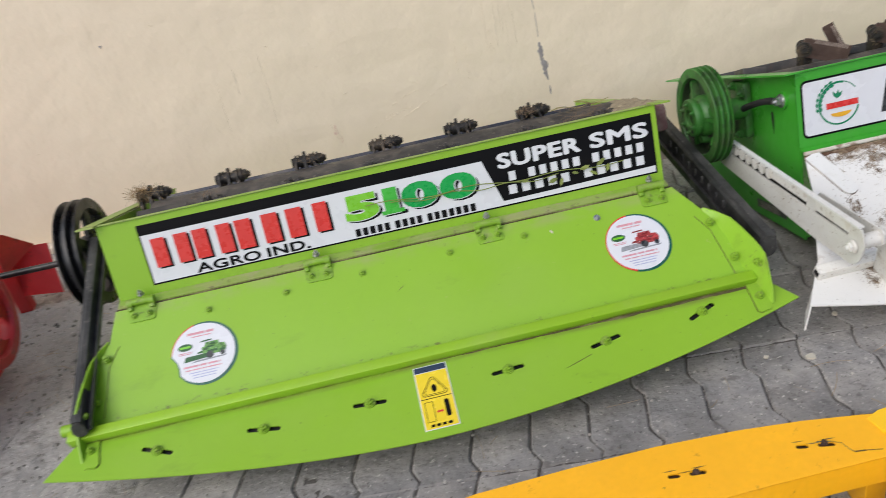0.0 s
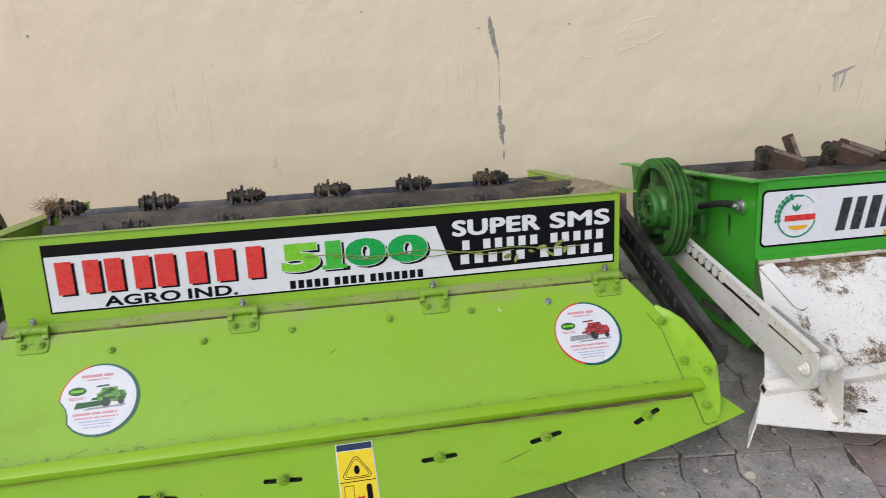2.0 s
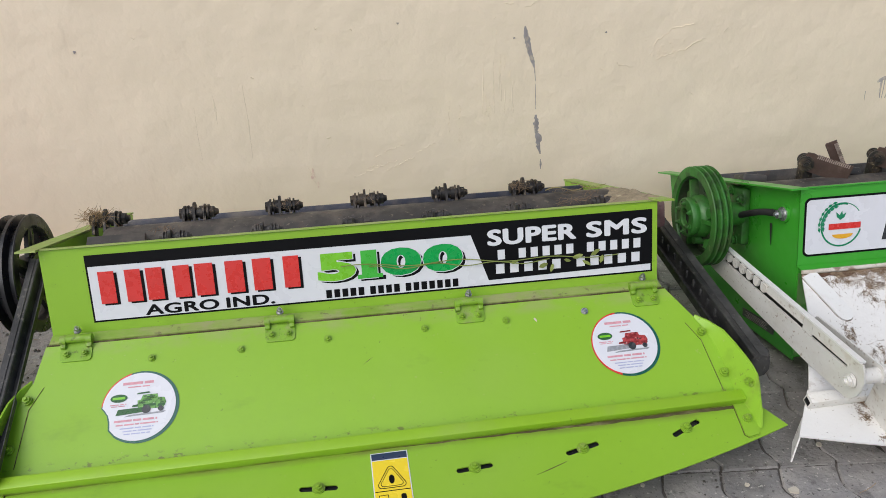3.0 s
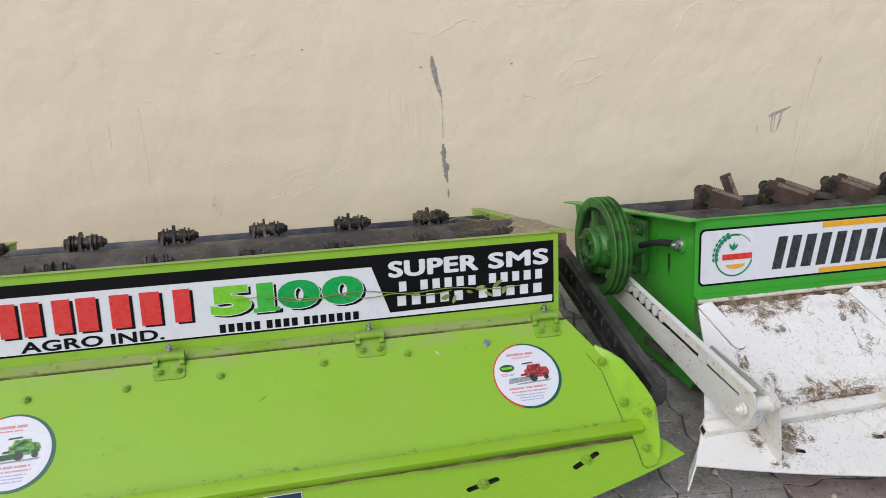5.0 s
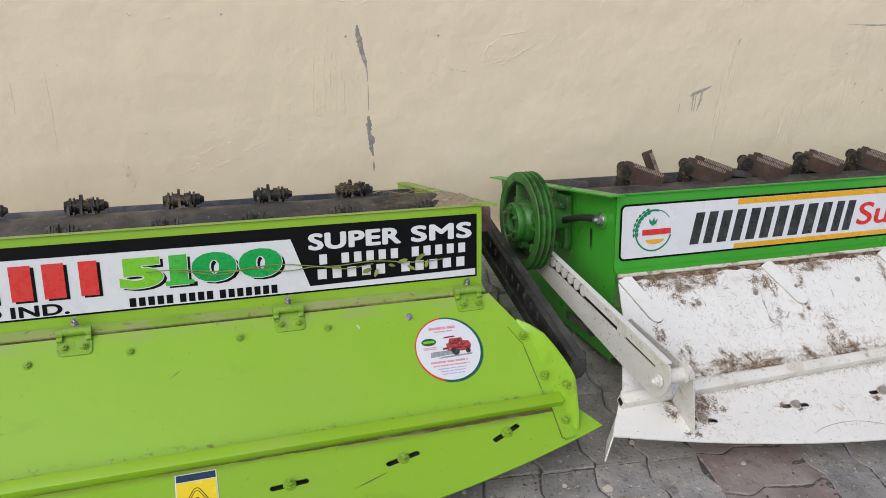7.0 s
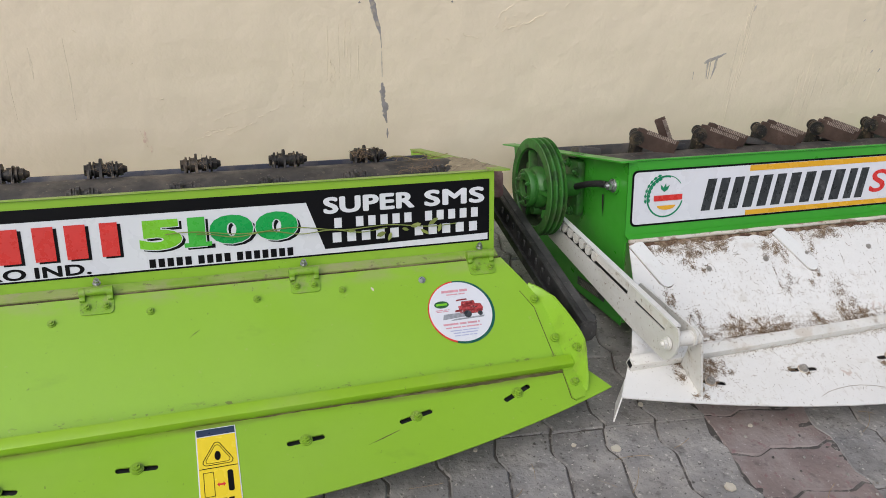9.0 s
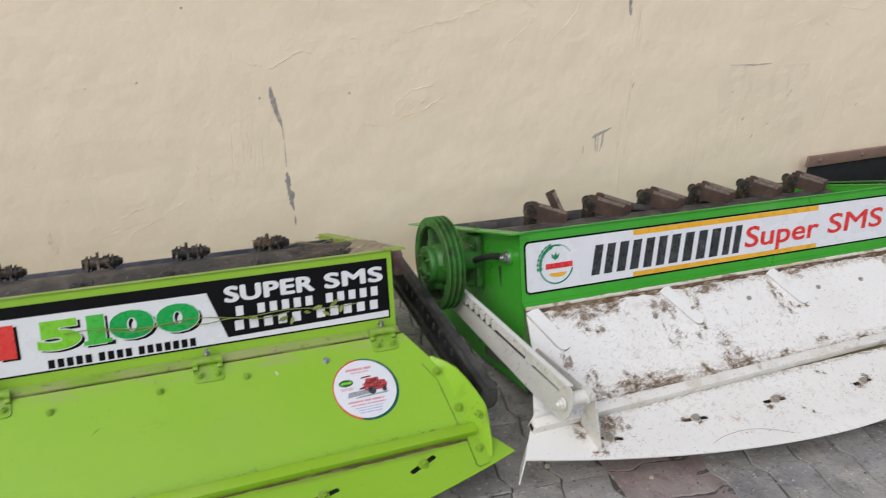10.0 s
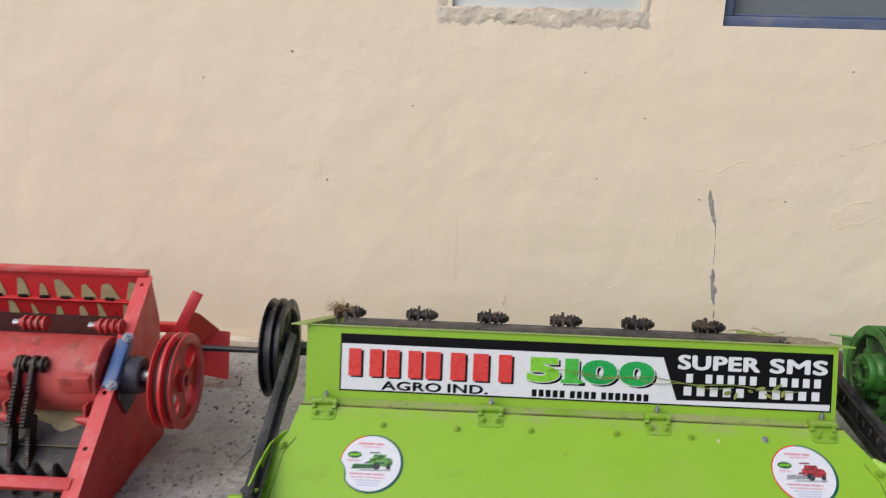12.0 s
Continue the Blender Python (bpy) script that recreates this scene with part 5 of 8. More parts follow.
def build_side_arm(own, u, v0, v1, w0, w1, paint, sgn, label, pockets=8, u1=None, size=1.0, dusty_top=None):
    """A bent sheet arm beside a machine: flat web, standing wall with pressed pockets, rounded top and outer wall."""
    prof = [(-0.026, -0.020), (-0.0235, -0.020), (-0.0235, -0.037), (-0.004, -0.041), (0.000, -0.003), (0.003, 0.0), (0.030, 0.0), (0.033, -0.003), (0.033, -0.040), (0.030, -0.040), (0.030, -0.005), (0.004, -0.005), (-0.001, -0.046), (-0.026, -0.041)]
    bm = bmesh.new()
    rings = [[bm.verts.new((x + sgn * a * size, v, w + b * size)) for a, b in prof] for x, v, w in ((u, v0, w0), (u if u1 is None else u1, v1, w1))]
    for i in range(len(prof)):
        j = (i + 1) % len(prof)
        bm.faces.new((rings[0][i], rings[0][j], rings[1][j], rings[1][i]))
    bm.faces.new(rings[0][::-1]), bm.faces.new(rings[1])
    arm = part("support_arm", bm, paint, own, label, smooth=30)
    ue = u if u1 is None else u1
    end = [(-0.014, -0.042), (-0.014, -0.030), (-0.010, -0.010), (0.000, 0.000), (0.014, 0.004), (0.027, 0.000), (0.032, -0.010), (0.034, -0.032), (0.026, -0.046), (0.006, -0.052)]
    part("arm_end", plate(bmesh.new(), [(ue + sgn * a * size, v1 - 0.004, w1 + b * size) for a, b in end], 0.006), paint, arm)
    if dusty_top:
        part("arm_flange", plate(bmesh.new(), [(x + sgn * a * size, v, w + 0.0006) for x, v, w, a in ((u, v0, w0, 0.012), (ue, v1, w1, 0.012), (ue, v1, w1, 0.032), (u, v0, w0, 0.032))], 0.0012 * sgn), dusty_top, arm, "dusty grey top flange")
    for k in range(pockets):
        v = v0 + (v1 - v0) * (0.22 + 0.062 * k)
        w = w0 + (w1 - w0) * (v - v0) / (v1 - v0)
        part("pocket", slab(bmesh.new(), (0.005, 0.010, 0.019), Matrix.Translation((u - sgn * 0.003, v, w - 0.020)), 0.003), dusty_top or paint, arm)
    part("bolt", hex_bolt(bmesh.new(), Vector(((u if u1 is None else u1) + sgn * 0.033 * size, v1 + 0.03, w1 - 0.012)), (sgn, 0, 0), 0.010, 0.009), paint, arm)
    return arm


def scatter_straw(name, spots, mat_, seed, label, size=(0.02, 0.06)):
    """Loose straw: thin bent blades; spots: (count, function giving a point and a normal)."""
    r = random.Random(seed)
    verts, faces = [], []
    for count, spot in spots:
        for _ in range(count):
            p, n = spot(r)
            n = Vector(n).normalized()
            d = Vector((r.uniform(-1, 1), r.uniform(-1, 1), r.uniform(-1, 1)))
            d = (d - n * d.dot(n)).normalized()
            s = n.cross(d)
            ln, w, lift = r.uniform(*size), r.uniform(0.0003, 0.0007), r.uniform(0.0005, 0.002)
            bend = r.uniform(-0.35, 0.35)
            tilt = r.uniform(-0.05, 0.12)
            base = len(verts)
            for k in range(4):
                f = k / 3 - 0.5
                c = Vector(p) + d * ln * f + s * bend * ln * (f * f) + n * (lift + tilt * ln * (f + 0.5) * r.uniform(0.5, 1.0))
                verts.extend((c - s * w, c + n * w * 0.9, c + s * w))
            for k in range(3):
                b = base + 3 * k
                faces.extend(((b, b + 1, b + 4, b + 3), (b + 1, b + 2, b + 5, b + 4)))
    me = bpy.data.meshes.new(name)
    me.from_pydata([v[:] for v in verts], [], faces)
    me.materials.append(mat_)
    ob = new(name, me)
    return tagged(ob, label, "straw", kind="stuff")


# ---------------------------------------------------------------- lime green chopper
G0, GL = -0.086, 1.318


def g(u):
    return u - G0


def build_lime():
    own = thing("straw_chopper", "lime green steel straw chopper with black and white banner", "farm machine", ROW @ Matrix.Translation((G0, 0, 0)), "straw choppers along the wall")
    build_box(own, GL, LIME, LIME_EDGE)
    slots = [(g(0.0), -0.353, -22), (g(0.223), -0.361, -10), (g(0.447), -0.359, -4), (g(0.744), -0.355, 4), (g(0.962), -0.341, 13), (g(1.183), -0.323, 24)]
    cover, skirt = build_cover(own, GL, LIME, LIME_BAR, LIME_BOLT, left=((0.006, -0.0365), (0.03, -0.147), (0.068, -0.272)), right=((0.006, -0.0365), (0.05, -0.10), (0.108, -0.265)), slots=slots, bar_ext=(0.100, 0.094), tip=-0.354, skew=0.011)
    build_gusset(own, GL, False, LIME, LIME_BOLT, -0.018)
    build_gusset(own, GL, True, LIME, LIME_BOLT, 0.010)
    for u in (-0.030, 0.382, 0.789, 1.186):
        build_hinge(own, g(u), LIME_HINGE, LIME_BOLT)
    n = (0, -C_SLOPE, 1)
    for u, v in ((0.121, -0.077), (0.301, -0.077), (0.48, -0.073), (0.687, -0.071), (0.865, -0.071)):
        bm = bmesh.new()
        hex_bolt(bm, on_cover(g(u), v, 0.003), n, 0.0064, 0.007)
        part("bolt", bm, LIME_BOLT, cover)
    bm = bmesh.new()
    hex_bolt(bm, on_cover(g(1.042), -0.068, 0.003), n, 0.0062, 0.006)
    part("bolt", bm, ZINC, cover, "bright zinc bolt")

    # banner
    P = panel_m(g(0.0))
    base = part("banner", flat(P, rect(0, 0, 1.22, 0.1445), 0.0003, 0.0006), VINYL_BLACK, own, "black and white printed vinyl banner", smooth=0)
    part("white_field", flat(P, [(0.004, 0.004), (1.216, 0.004), (1.216, 0.019), (0.842, 0.014), (0.806, 0.119), (0.004, 0.12)], 0.0011), VINYL_WHITE, base, smooth=0)
    # the maker's name: plain slab shapes
    x = 0.022
    for wd in (0.088, 0.092, 0.104, 0.058, 0.05):
        strokes = ((0.0, 0.36), (0.60, 0.96)) if wd > 0.06 else ((0.14, 0.80),)
        for dx, dy, lift, mt in ((0.006, -0.004, 0.0018, VINYL_BLACK), (0.0, 0.0, 0.0026, INK_RED)):
            for s0, s1 in strokes:
                part("name_shape", flat(P, rect(x + dx + wd * s0, 0.039 + dy, x + dx + wd * s1, 0.108 + dy), lift, 0.0004), mt, base, smooth=0)
        x += wd + 0.007
    for ch, x, wd, mt in (("5", 0.470, 0.082, INK_LIME), ("1", 0.564, 0.034, INK_MID), ("0", 0.606, 0.088, INK_GREEN), ("0", 0.698, 0.088, INK_GREEN)):
        lettering("number_shadow", ch, base, P @ Matrix.Translation((x + 0.0065, 0.0385, 0.0016)), wd, 0.062, VINYL_BLACK, swell=0.07)
        lettering("number_outline", ch, base, P @ Matrix.Translation((x - 0.0018, 0.0422, 0.0021)), wd + 0.0036, 0.0656, VINYL_WHITE, swell=0.08)
        lettering("number", ch, base, P @ Matrix.Translation((x, 0.044, 0.0026)), wd, 0.062, mt, swell=0.06)
    for dx, dy, lift, mt in ((0.0065, -0.0055, 0.0017, VINYL_BLACK), (0.0, 0.0, 0.0028, INK_MID)):
        part("number", flat(P, rect(0.555 + dx, 0.044 + dy, 0.609 + dx, 0.053 + dy), lift, 0.0003), mt, base, smooth=0)
    lettering("lettering", "AGRO", base, P @ Matrix.Translation((0.106, 0.006, 0.0018)), 0.152, 0.023, VINYL_BLACK, 0.07, space=1.05)
    lettering("lettering", "IND.", base, P @ Matrix.Translation((0.273, 0.006, 0.0018)), 0.102, 0.023, VINYL_BLACK, 0.07, space=1.05)
    # address: plain bars
    spans, cx = [], 0.484
    for count in (5, 4, 7):
        for _ in range(count):
            spans.append((cx, cx + 0.0122))
            cx += 0.0174
        cx += 0.008
    parts("text_bar", bars(P, spans, 0.007, 0.025, 0.0018), VINYL_BLACK, base)
    lettering("lettering", "SUPER", base, P @ Matrix.Translation((0.842, 0.091, 0.0012)), 0.202, 0.037, VINYL_WHITE, 0.085, space=1.06)
    lettering("lettering", "SMS", base, P @ Matrix.Translation((1.066, 0.091, 0.0012)), 0.142, 0.037, VINYL_WHITE, 0.085, space=1.06)
    for x0, y0, y1, groups in ((0.864, 0.059, 0.081, (1, 0, 5, 0, 5)), (0.859, 0.027, 0.049, (5, 0, 5))):
        spans, cx, step = [], x0, (1.203 - x0) / (sum(groups) + 0.75 * groups.count(0))
        for gcount in groups:
            if gcount == 0:
                cx += step * 0.75
            for _ in range(gcount):
                spans.append((cx, cx + step * 0.60))
                cx += step
        parts("text_bar", bars(P, spans, y0, y1, 0.0012), VINYL_WHITE, base)

    part("scratch", flat(cover_m(g(0.858), -0.386, 0.0032, True), [(0.0, 0.0), (0.030, 0.0085), (0.064, 0.0205), (0.067, 0.0225), (0.030, 0.0105)], 0.0, 0.0003), SEAM, skirt, "thin dark scratch", smooth=0)
    part("scratch", flat(cover_m(g(0.55), -0.13, 0.0032), [(0.0, 0.0), (0.012, 0.008), (0.021, 0.015), (0.010, 0.0085)], 0.0, 0.0003), SEAM, cover, "thin dark scratch", smooth=0)
    part("dropping", flat(cover_m(g(0.926), -0.073, 0.0032), [(0.0, 0.0), (0.003, -0.006), (0.006, -0.009), (0.0065, -0.004), (0.003, 0.002)], 0.0, 0.0006), CHIP, cover, "small white dropping", smooth=0)

    # round stickers
    for u, v, col in ((0.105, -0.164, INK_LIME), (1.114, -0.141, INK_RED)):
        D = cover_m(g(u), v, 0.0034)
        R = 0.075
        torn = col is INK_LIME
        edge = lambda rr, bite: [(a, b) for a, b in disc_pts(0, 0, rr, 0, 358, 60) if not (torn and a < -0.035 and -0.052 < b < 0.002)] if not torn else (
            disc_pts(0, 0, rr, -128, 178, 50) + [(-rr + 0.004, -0.002), (-rr + 0.012, -0.014), (-rr + 0.015 + bite, -0.028), (-rr + 0.016 + bite, -0.044)])
        st = part("sticker", flat(D, edge(R, 0.0), 0, 0.0005), INK_TEAL, own, "torn round white sticker with a small machine picture" if torn else "round white sticker with a small machine picture", smooth=0)
        part("ring_half", flat(D, disc_pts(0, 0, R, 105, 176, 16) if torn else disc_pts(0, 0, R, 95, 250, 24), 0.0006), INK_RED, st, smooth=0)
        part("face", flat(D, [(a - 0.002, b + 0.0005) for a, b in edge(R - 0.0045, 0.001)], 0.0012), VINYL_WHITE, st, smooth=0)
        dark = INK_DARK_GREEN if torn else INK_MAROON
        # harvester picture: header roller, body blocks, roof, wheels
        for mt, shapes in ((INK_SILVER if not torn else dark, ([(-0.046, -0.016), (0.006, -0.013), (0.008, -0.003), (-0.042, -0.004)],)),
                           (PRINT_GREEN if torn else PRINT_RED, ([(-0.004, -0.006), (0.044, -0.008), (0.050, 0.004), (0.046, 0.014), (0.02, 0.017), (-0.006, 0.012)], [(0.000, 0.012), (0.034, 0.014), (0.032, 0.023), (0.004, 0.023)])),
                           (dark, ([(-0.008, 0.025), (0.018, 0.026), (0.016, 0.029), (-0.006, 0.028)], [(0.006, -0.001), (0.030, -0.002), (0.030, 0.003), (0.006, 0.003)], [(0.034, -0.004), (0.048, -0.003), (0.047, 0.002), (0.034, 0.001)], [(0.004, 0.009), (0.022, 0.010), (0.022, 0.0125), (0.004, 0.012)], [(-0.016, -0.001), (-0.004, -0.001), (-0.004, 0.004), (-0.014, 0.003)], [(0.012, 0.016), (0.028, 0.017), (0.027, 0.0195), (0.012, 0.019)])),
                           (INK_SILVER, ([(-0.03, -0.020), (0.045, -0.018), (0.05, -0.0145), (-0.02, -0.0165)],))):
            bm = bmesh.new()
            for shape in shapes:
                plate(bm, [D @ Vector((a, b, 0.0019 + (0.0005 if mt is dark else 0.0))) for a, b in shape], 0.0004)
            part("picture", bm, mt, st, smooth=0)
        for cx2, cy2, rr in ((0.012, -0.008, 0.0085), (0.040, -0.009, 0.0055)):
            part("picture_spot", flat(D, disc_pts(cx2, cy2, rr, steps=14), 0.0028, 0.0003), INK_GREY, st, smooth=0)
        part("emblem", flat(D, disc_pts(-0.042, 0.020, 0.0165, steps=20, ry=0.0085), 0.0019), INK_DARK_GREEN, st, smooth=0)
        part("emblem_bar", flat(D, rect(-0.054, 0.0175, -0.030, 0.0225), 0.0025, 0.0003), INK_LIME, st, smooth=0)
        for y, x0, count, h, wd, mt in ((0.047, -0.036, 9, 0.0055, 0.0062, FADED_RED), (0.0405, -0.026, 8, 0.0025, 0.005, FADED_RED), (0.006, -0.058, 7, 0.0018, 0.0042, FADED_RED), (0.0025, -0.056, 6, 0.0018, 0.0042, FADED_RED),
                                        (-0.030, -0.048, 14, 0.0042, 0.0054, FADED_RED), (-0.0375, -0.044, 16, 0.0028, 0.0046, FADED_RED), (-0.0445, -0.036, 14, 0.0022, 0.0042, FADED_BLUE), (-0.0505, -0.030, 12, 0.0022, 0.0042, FADED_BLUE), (-0.0565, -0.028, 11, 0.0022, 0.0042, FADED_BLUE)):
            bm = bmesh.new()
            c = 0
            while c < count:
                q = min(count - c, 2 + (c * 7 + count) % 5)
                plate(bm, [D @ Vector((a, b, 0.0019)) for a, b in rect(x0 + c * wd * 1.12, y, x0 + (c + q) * wd * 1.12 - wd * 0.5, y + h)], 0.0003)
                c += q
            part("text_bar", bm, mt, st, smooth=0)

    # yellow warning label on the skirt
    W = cover_m(g(0.549), -0.455, 0.0034, True) @ pose(0, 0, 0, 0, 0, 0.5)
    lab = part("warning_label", flat(W, rect(0, 0, 0.072, 0.160), 0, 0.0005), VINYL_WHITE, skirt, "yellow warning label with a black triangle", smooth=0)
    part("label_field", flat(W, rect(0.002, 0.002, 0.070, 0.142), 0.0006), INK_YELLOW, lab, smooth=0)
    part("label_head", flat(W, rect(0.002, 0.144, 0.070, 0.158), 0.0006), INK_NAVY, lab, smooth=0)
    bm = bmesh.new()
    for grow, wd in ((1.0, 0.0013), (0.80, 0.0010)):
        ring = []
        for cx, cy, a0 in ((0.036, 0.121, 30), (0.0165, 0.0875, 150), (0.0555, 0.0875, 270)):
            ring += [(0.036 + (cx - 0.036) * grow + 0.0072 * grow * math.cos(radians(a0 + q)), 0.099 + (cy - 0.099) * grow + 0.0072 * grow * math.sin(radians(a0 + q))) for q in range(0, 121, 20)]
        for a, b in zip(ring, ring[1:] + ring[:1]):
            d = Vector((b[0] - a[0], b[1] - a[1])).normalized()
            n2 = Vector((-d.y, d.x)) * wd
            plate(bm, [W @ Vector((q[0], q[1], 0.0012)) for q in (a, b, (b[0] + n2.x, b[1] + n2.y), (a[0] + n2.x, a[1] + n2.y))], 0.0003)
    plate(bm, [W @ Vector((a, b, 0.0012)) for a, b in disc_pts(0.036, 0.099, 0.0055, steps=10, ry=0.010)], 0.0003)
    for r4 in (rect(0.003, 0.074, 0.069, 0.0755), rect(0.009, 0.018, 0.010, 0.066), rect(0.026, 0.018, 0.027, 0.066), rect(0.009, 0.066, 0.027, 0.067), rect(0.009, 0.018, 0.027, 0.019),
               rounded(0.050, 0.024, 0.060, 0.066, 0.004), rect(0.014, 0.006, 0.022, 0.012), rect(0.025, 0.006, 0.034, 0.012), rect(0.037, 0.006, 0.046, 0.012), rect(0.049, 0.006, 0.058, 0.012)):
        plate(bm, [W @ Vector((a, b, 0.0012)) for a, b in r4], 0.0003)
    part("label_print", bm, VINYL_BLACK, lab, smooth=0)
    part("label_arrow", flat(W, [(0.031, 0.040), (0.035, 0.045), (0.035, 0.042), (0.042, 0.042), (0.042, 0.045), (0.046, 0.040), (0.042, 0.035), (0.042, 0.038), (0.035, 0.038), (0.035, 0.035)], 0.0012), INK_RED, lab, smooth=0)

    build_rotor(own, GL, 0.1035, [g(u) for u in (-0.03, 0.18, 0.386, 0.596, 0.802, 1.004)], [g(u) for u in (0.145, 0.352, 0.562, 0.752, 0.952, 1.165)], start=0.06)
    # chock plate on the rotor end
    bm = bmesh.new()
    slab(bm, (0.13, 0.07, 0.012), Matrix.Translation((0.10, 0.20, 0.372)) @ pose(0, 0, 0, 28), 0.003)
    part("balance_plate", bm, IRON, own)
    build_pulley(own, (g(-0.212), 0.25, 0.30), 0.14, 0.056, BLACK, -1, grooves=2, label="black grooved belt pulley")
    bm = bmesh.new()
    rod(bm, (g(-0.235), 0.25, 0.288), (g(-0.46), 0.25, 0.288), 0.0085, 16)
    part("drive_shaft", bm, BLACK, own, "thin black steel drive shaft")
    part("shaft_collar", rod(bmesh.new(), (g(-0.238), 0.25, 0.30), (g(-0.262), 0.25, 0.30), 0.031, 24), BLACK, own)
    build_side_arm(own, g(1.362), 0.40, -0.236, 0.270, 0.2085, BLACK_ARM, 1, "dusty black bent steel support arm", 9, dusty_top=BLACK_DUSTY)
    part("bearing_housing", slab(bmesh.new(), (0.034, 0.11, 0.070), Matrix.Translation((g(1.292), 0.20, 0.352)) @ pose(0, 0, 0, -18), 0.012), surface("dusty_maroon_cast_iron", (0.15, 0.075, 0.068), 0.8, var=0.25, var_scale=20, layers=[((0.32, 0.25, 0.22), 14, 0.46, 0.66, 0.6)]), own, "dusty maroon cast bearing housing")
    build_side_arm(own, g(-0.150), 0.19, -0.300, 0.366, 0.187, BLACK_DUSTY, -1, "dusty black bent steel support arm", 0, g(-0.142), 0.62, BLACK_DUSTY)
    bm = bmesh.new()
    rod(bm, (g(-0.205), -0.265, 0.145), (g(-0.150), -0.265, 0.145), 0.013, 14)
    part("pivot_tube", bm, LIME, own)
    return own


lime = build_lime()

# dry creeper caught on the banner
bm = bmesh.new()
r = random.Random(8)
P = ROW @ panel_m(0.0)
for shift, (xa, xb) in enumerate(((0.52, 1.14), (0.58, 0.98))):
    prev = None
    for i in range(40):
        f = i / 39
        q = P @ Vector((xa + (xb - xa) * f, 0.076 - 0.028 * f - shift * 0.008 * (1 - f) + 0.004 * math.sin(f * 19 + shift), 0.008 + 0.004 * math.sin(f * 11)))
        if prev:
            rod(bm, prev, q, 0.0011, 5)
        prev = q
creeper = tagged(part("dry_creeper", bm, VINE), "thin dry creeper stem hanging across the banner", "plant")
for x, y, a, sz in ((0.965, 0.038, 10, 0.017), (0.985, 0.031, 70, 0.013), (1.045, 0.052, 20, 0.016), (1.065, 0.036, -30, 0.014), (1.085, 0.058, 35, 0.017), (0.9, 0.052, 15, 0.012), (1.02, 0.045, -20, 0.012), (1.10, 0.042, 80, 0.014)):
    bm = bmesh.new()
    sz *= 0.78
    m = P @ Matrix.Translation((x, y, 0.006)) @ pose(0, 0, 0, r.uniform(-30, 30), r.uniform(-30, 30), a)
    plate(bm, [m @ Vector(p) for p in ((-sz, 0, 0), (-sz * 0.3, -sz * 0.4, 0.001), (sz * 0.6, -sz * 0.3, 0), (sz, 0, 0.002), (sz * 0.4, sz * 0.35, 0), (-sz * 0.5, sz * 0.35, 0.001))], 0.0006)
    part("leaf", bm, VINE, creeper)


# ---------------------------------------------------------------- green chopper with the white cover
W0, WL = 1.576, 1.375


def build_flail(rotor, x, upright=False):
    """A pair of serrated rusty blades swinging on one thick bolt."""
    d = Vector((0.88, -0.44, -0.25)).normalized()
    a = Vector((-0.46, -0.84, 0.10)).normalized()
    a = (a - d * a.dot(d)).normalized()
    up = a.cross(d).normalized()
    up = up if up.z > 0 else -up
    c = Vector((x + 0.040, AXLE[0] + 0.07, AXLE[1] + 0.117))
    bm = bmesh.new()
    rod(bm, c - a * 0.020, c + a * 0.034, 0.0120, 20)
    for s0, s1, rr in ((-0.020, -0.014, 0.0165), (-0.004, 0.002, 0.0165), (0.009, 0.015, 0.0165), (0.0255, 0.0315, 0.0205)):
        rod(bm, c + a * s0, c + a * s1, rr, 20)
    rod(bm, c + a * 0.031, c + a * 0.038, 0.0125, 6)
    rod(bm, c + a * 0.037, c + a * 0.045, 0.0075, 10)
    holder = part("blade_lug", bm, LUG, rotor)
    bm = bmesh.new()
    slab(bm, (0.026, 0.04, 0.055), Matrix.Translation(c - Vector((-0.004, 0.004, 0.036))), 0.005)
    part("lug_foot", bm, LUG, holder)
    for k, off in enumerate((0.021, -0.016)):
        dd, uu, ln, hw = d, up, 0.112, 0.0255
        o = c + a * off + (up * 0.006 + d * 0.026) * k + up * 0.006
        if upright and k == 1:
            o = c + d * 0.112 - a * 0.020 - up * 0.010
            dd = Vector((-0.40, 0.25, 0.87)).normalized()
            uu, ln, hw = (d - dd * d.dot(dd)).normalized(), 0.100, 0.0155
        pts = [o - dd * 0.012 - uu * hw, o + dd * (ln - 0.004) - uu * hw, o + dd * ln - uu * hw * 0.8, o + dd * ln + uu * hw]
        teeth = int(ln / 0.0065)
        for i in range(teeth):
            q = ln - (ln - 0.02) * i / teeth
            pts += [o + dd * (q - 0.001) + uu * hw, o + dd * (q - 0.0035) + uu * (hw - 0.0028)]
        pts += [o + dd * 0.01 + uu * hw, o - dd * 0.006 + uu * hw * 0.9]
        blade = part("flail_blade", plate(bmesh.new(), pts, 0.007), BLADE, rotor, "rusty serrated flail blade", smooth=0)
        nb = dd.cross(uu).normalized()
        # Lighter teeth: wear, and the light from above put into the colour.
        bm = bmesh.new()
        for i in range(teeth):
            q = 0.022 + (ln - 0.026) * i / teeth
            m = Matrix.Translation(o + dd * q + uu * (hw - 0.0058) + (nb if nb.dot(a) > 0 else -nb) * 0.0036) @ Matrix((dd, uu, dd.cross(uu))).transposed().to_4x4()
            slab(bm, (0.0032, 0.009, 0.0075), m)
        part("serrated_edge", bm, BLADE_EDGE, blade, "worn blade teeth, coloured lighter as if lit from above", smooth=0)


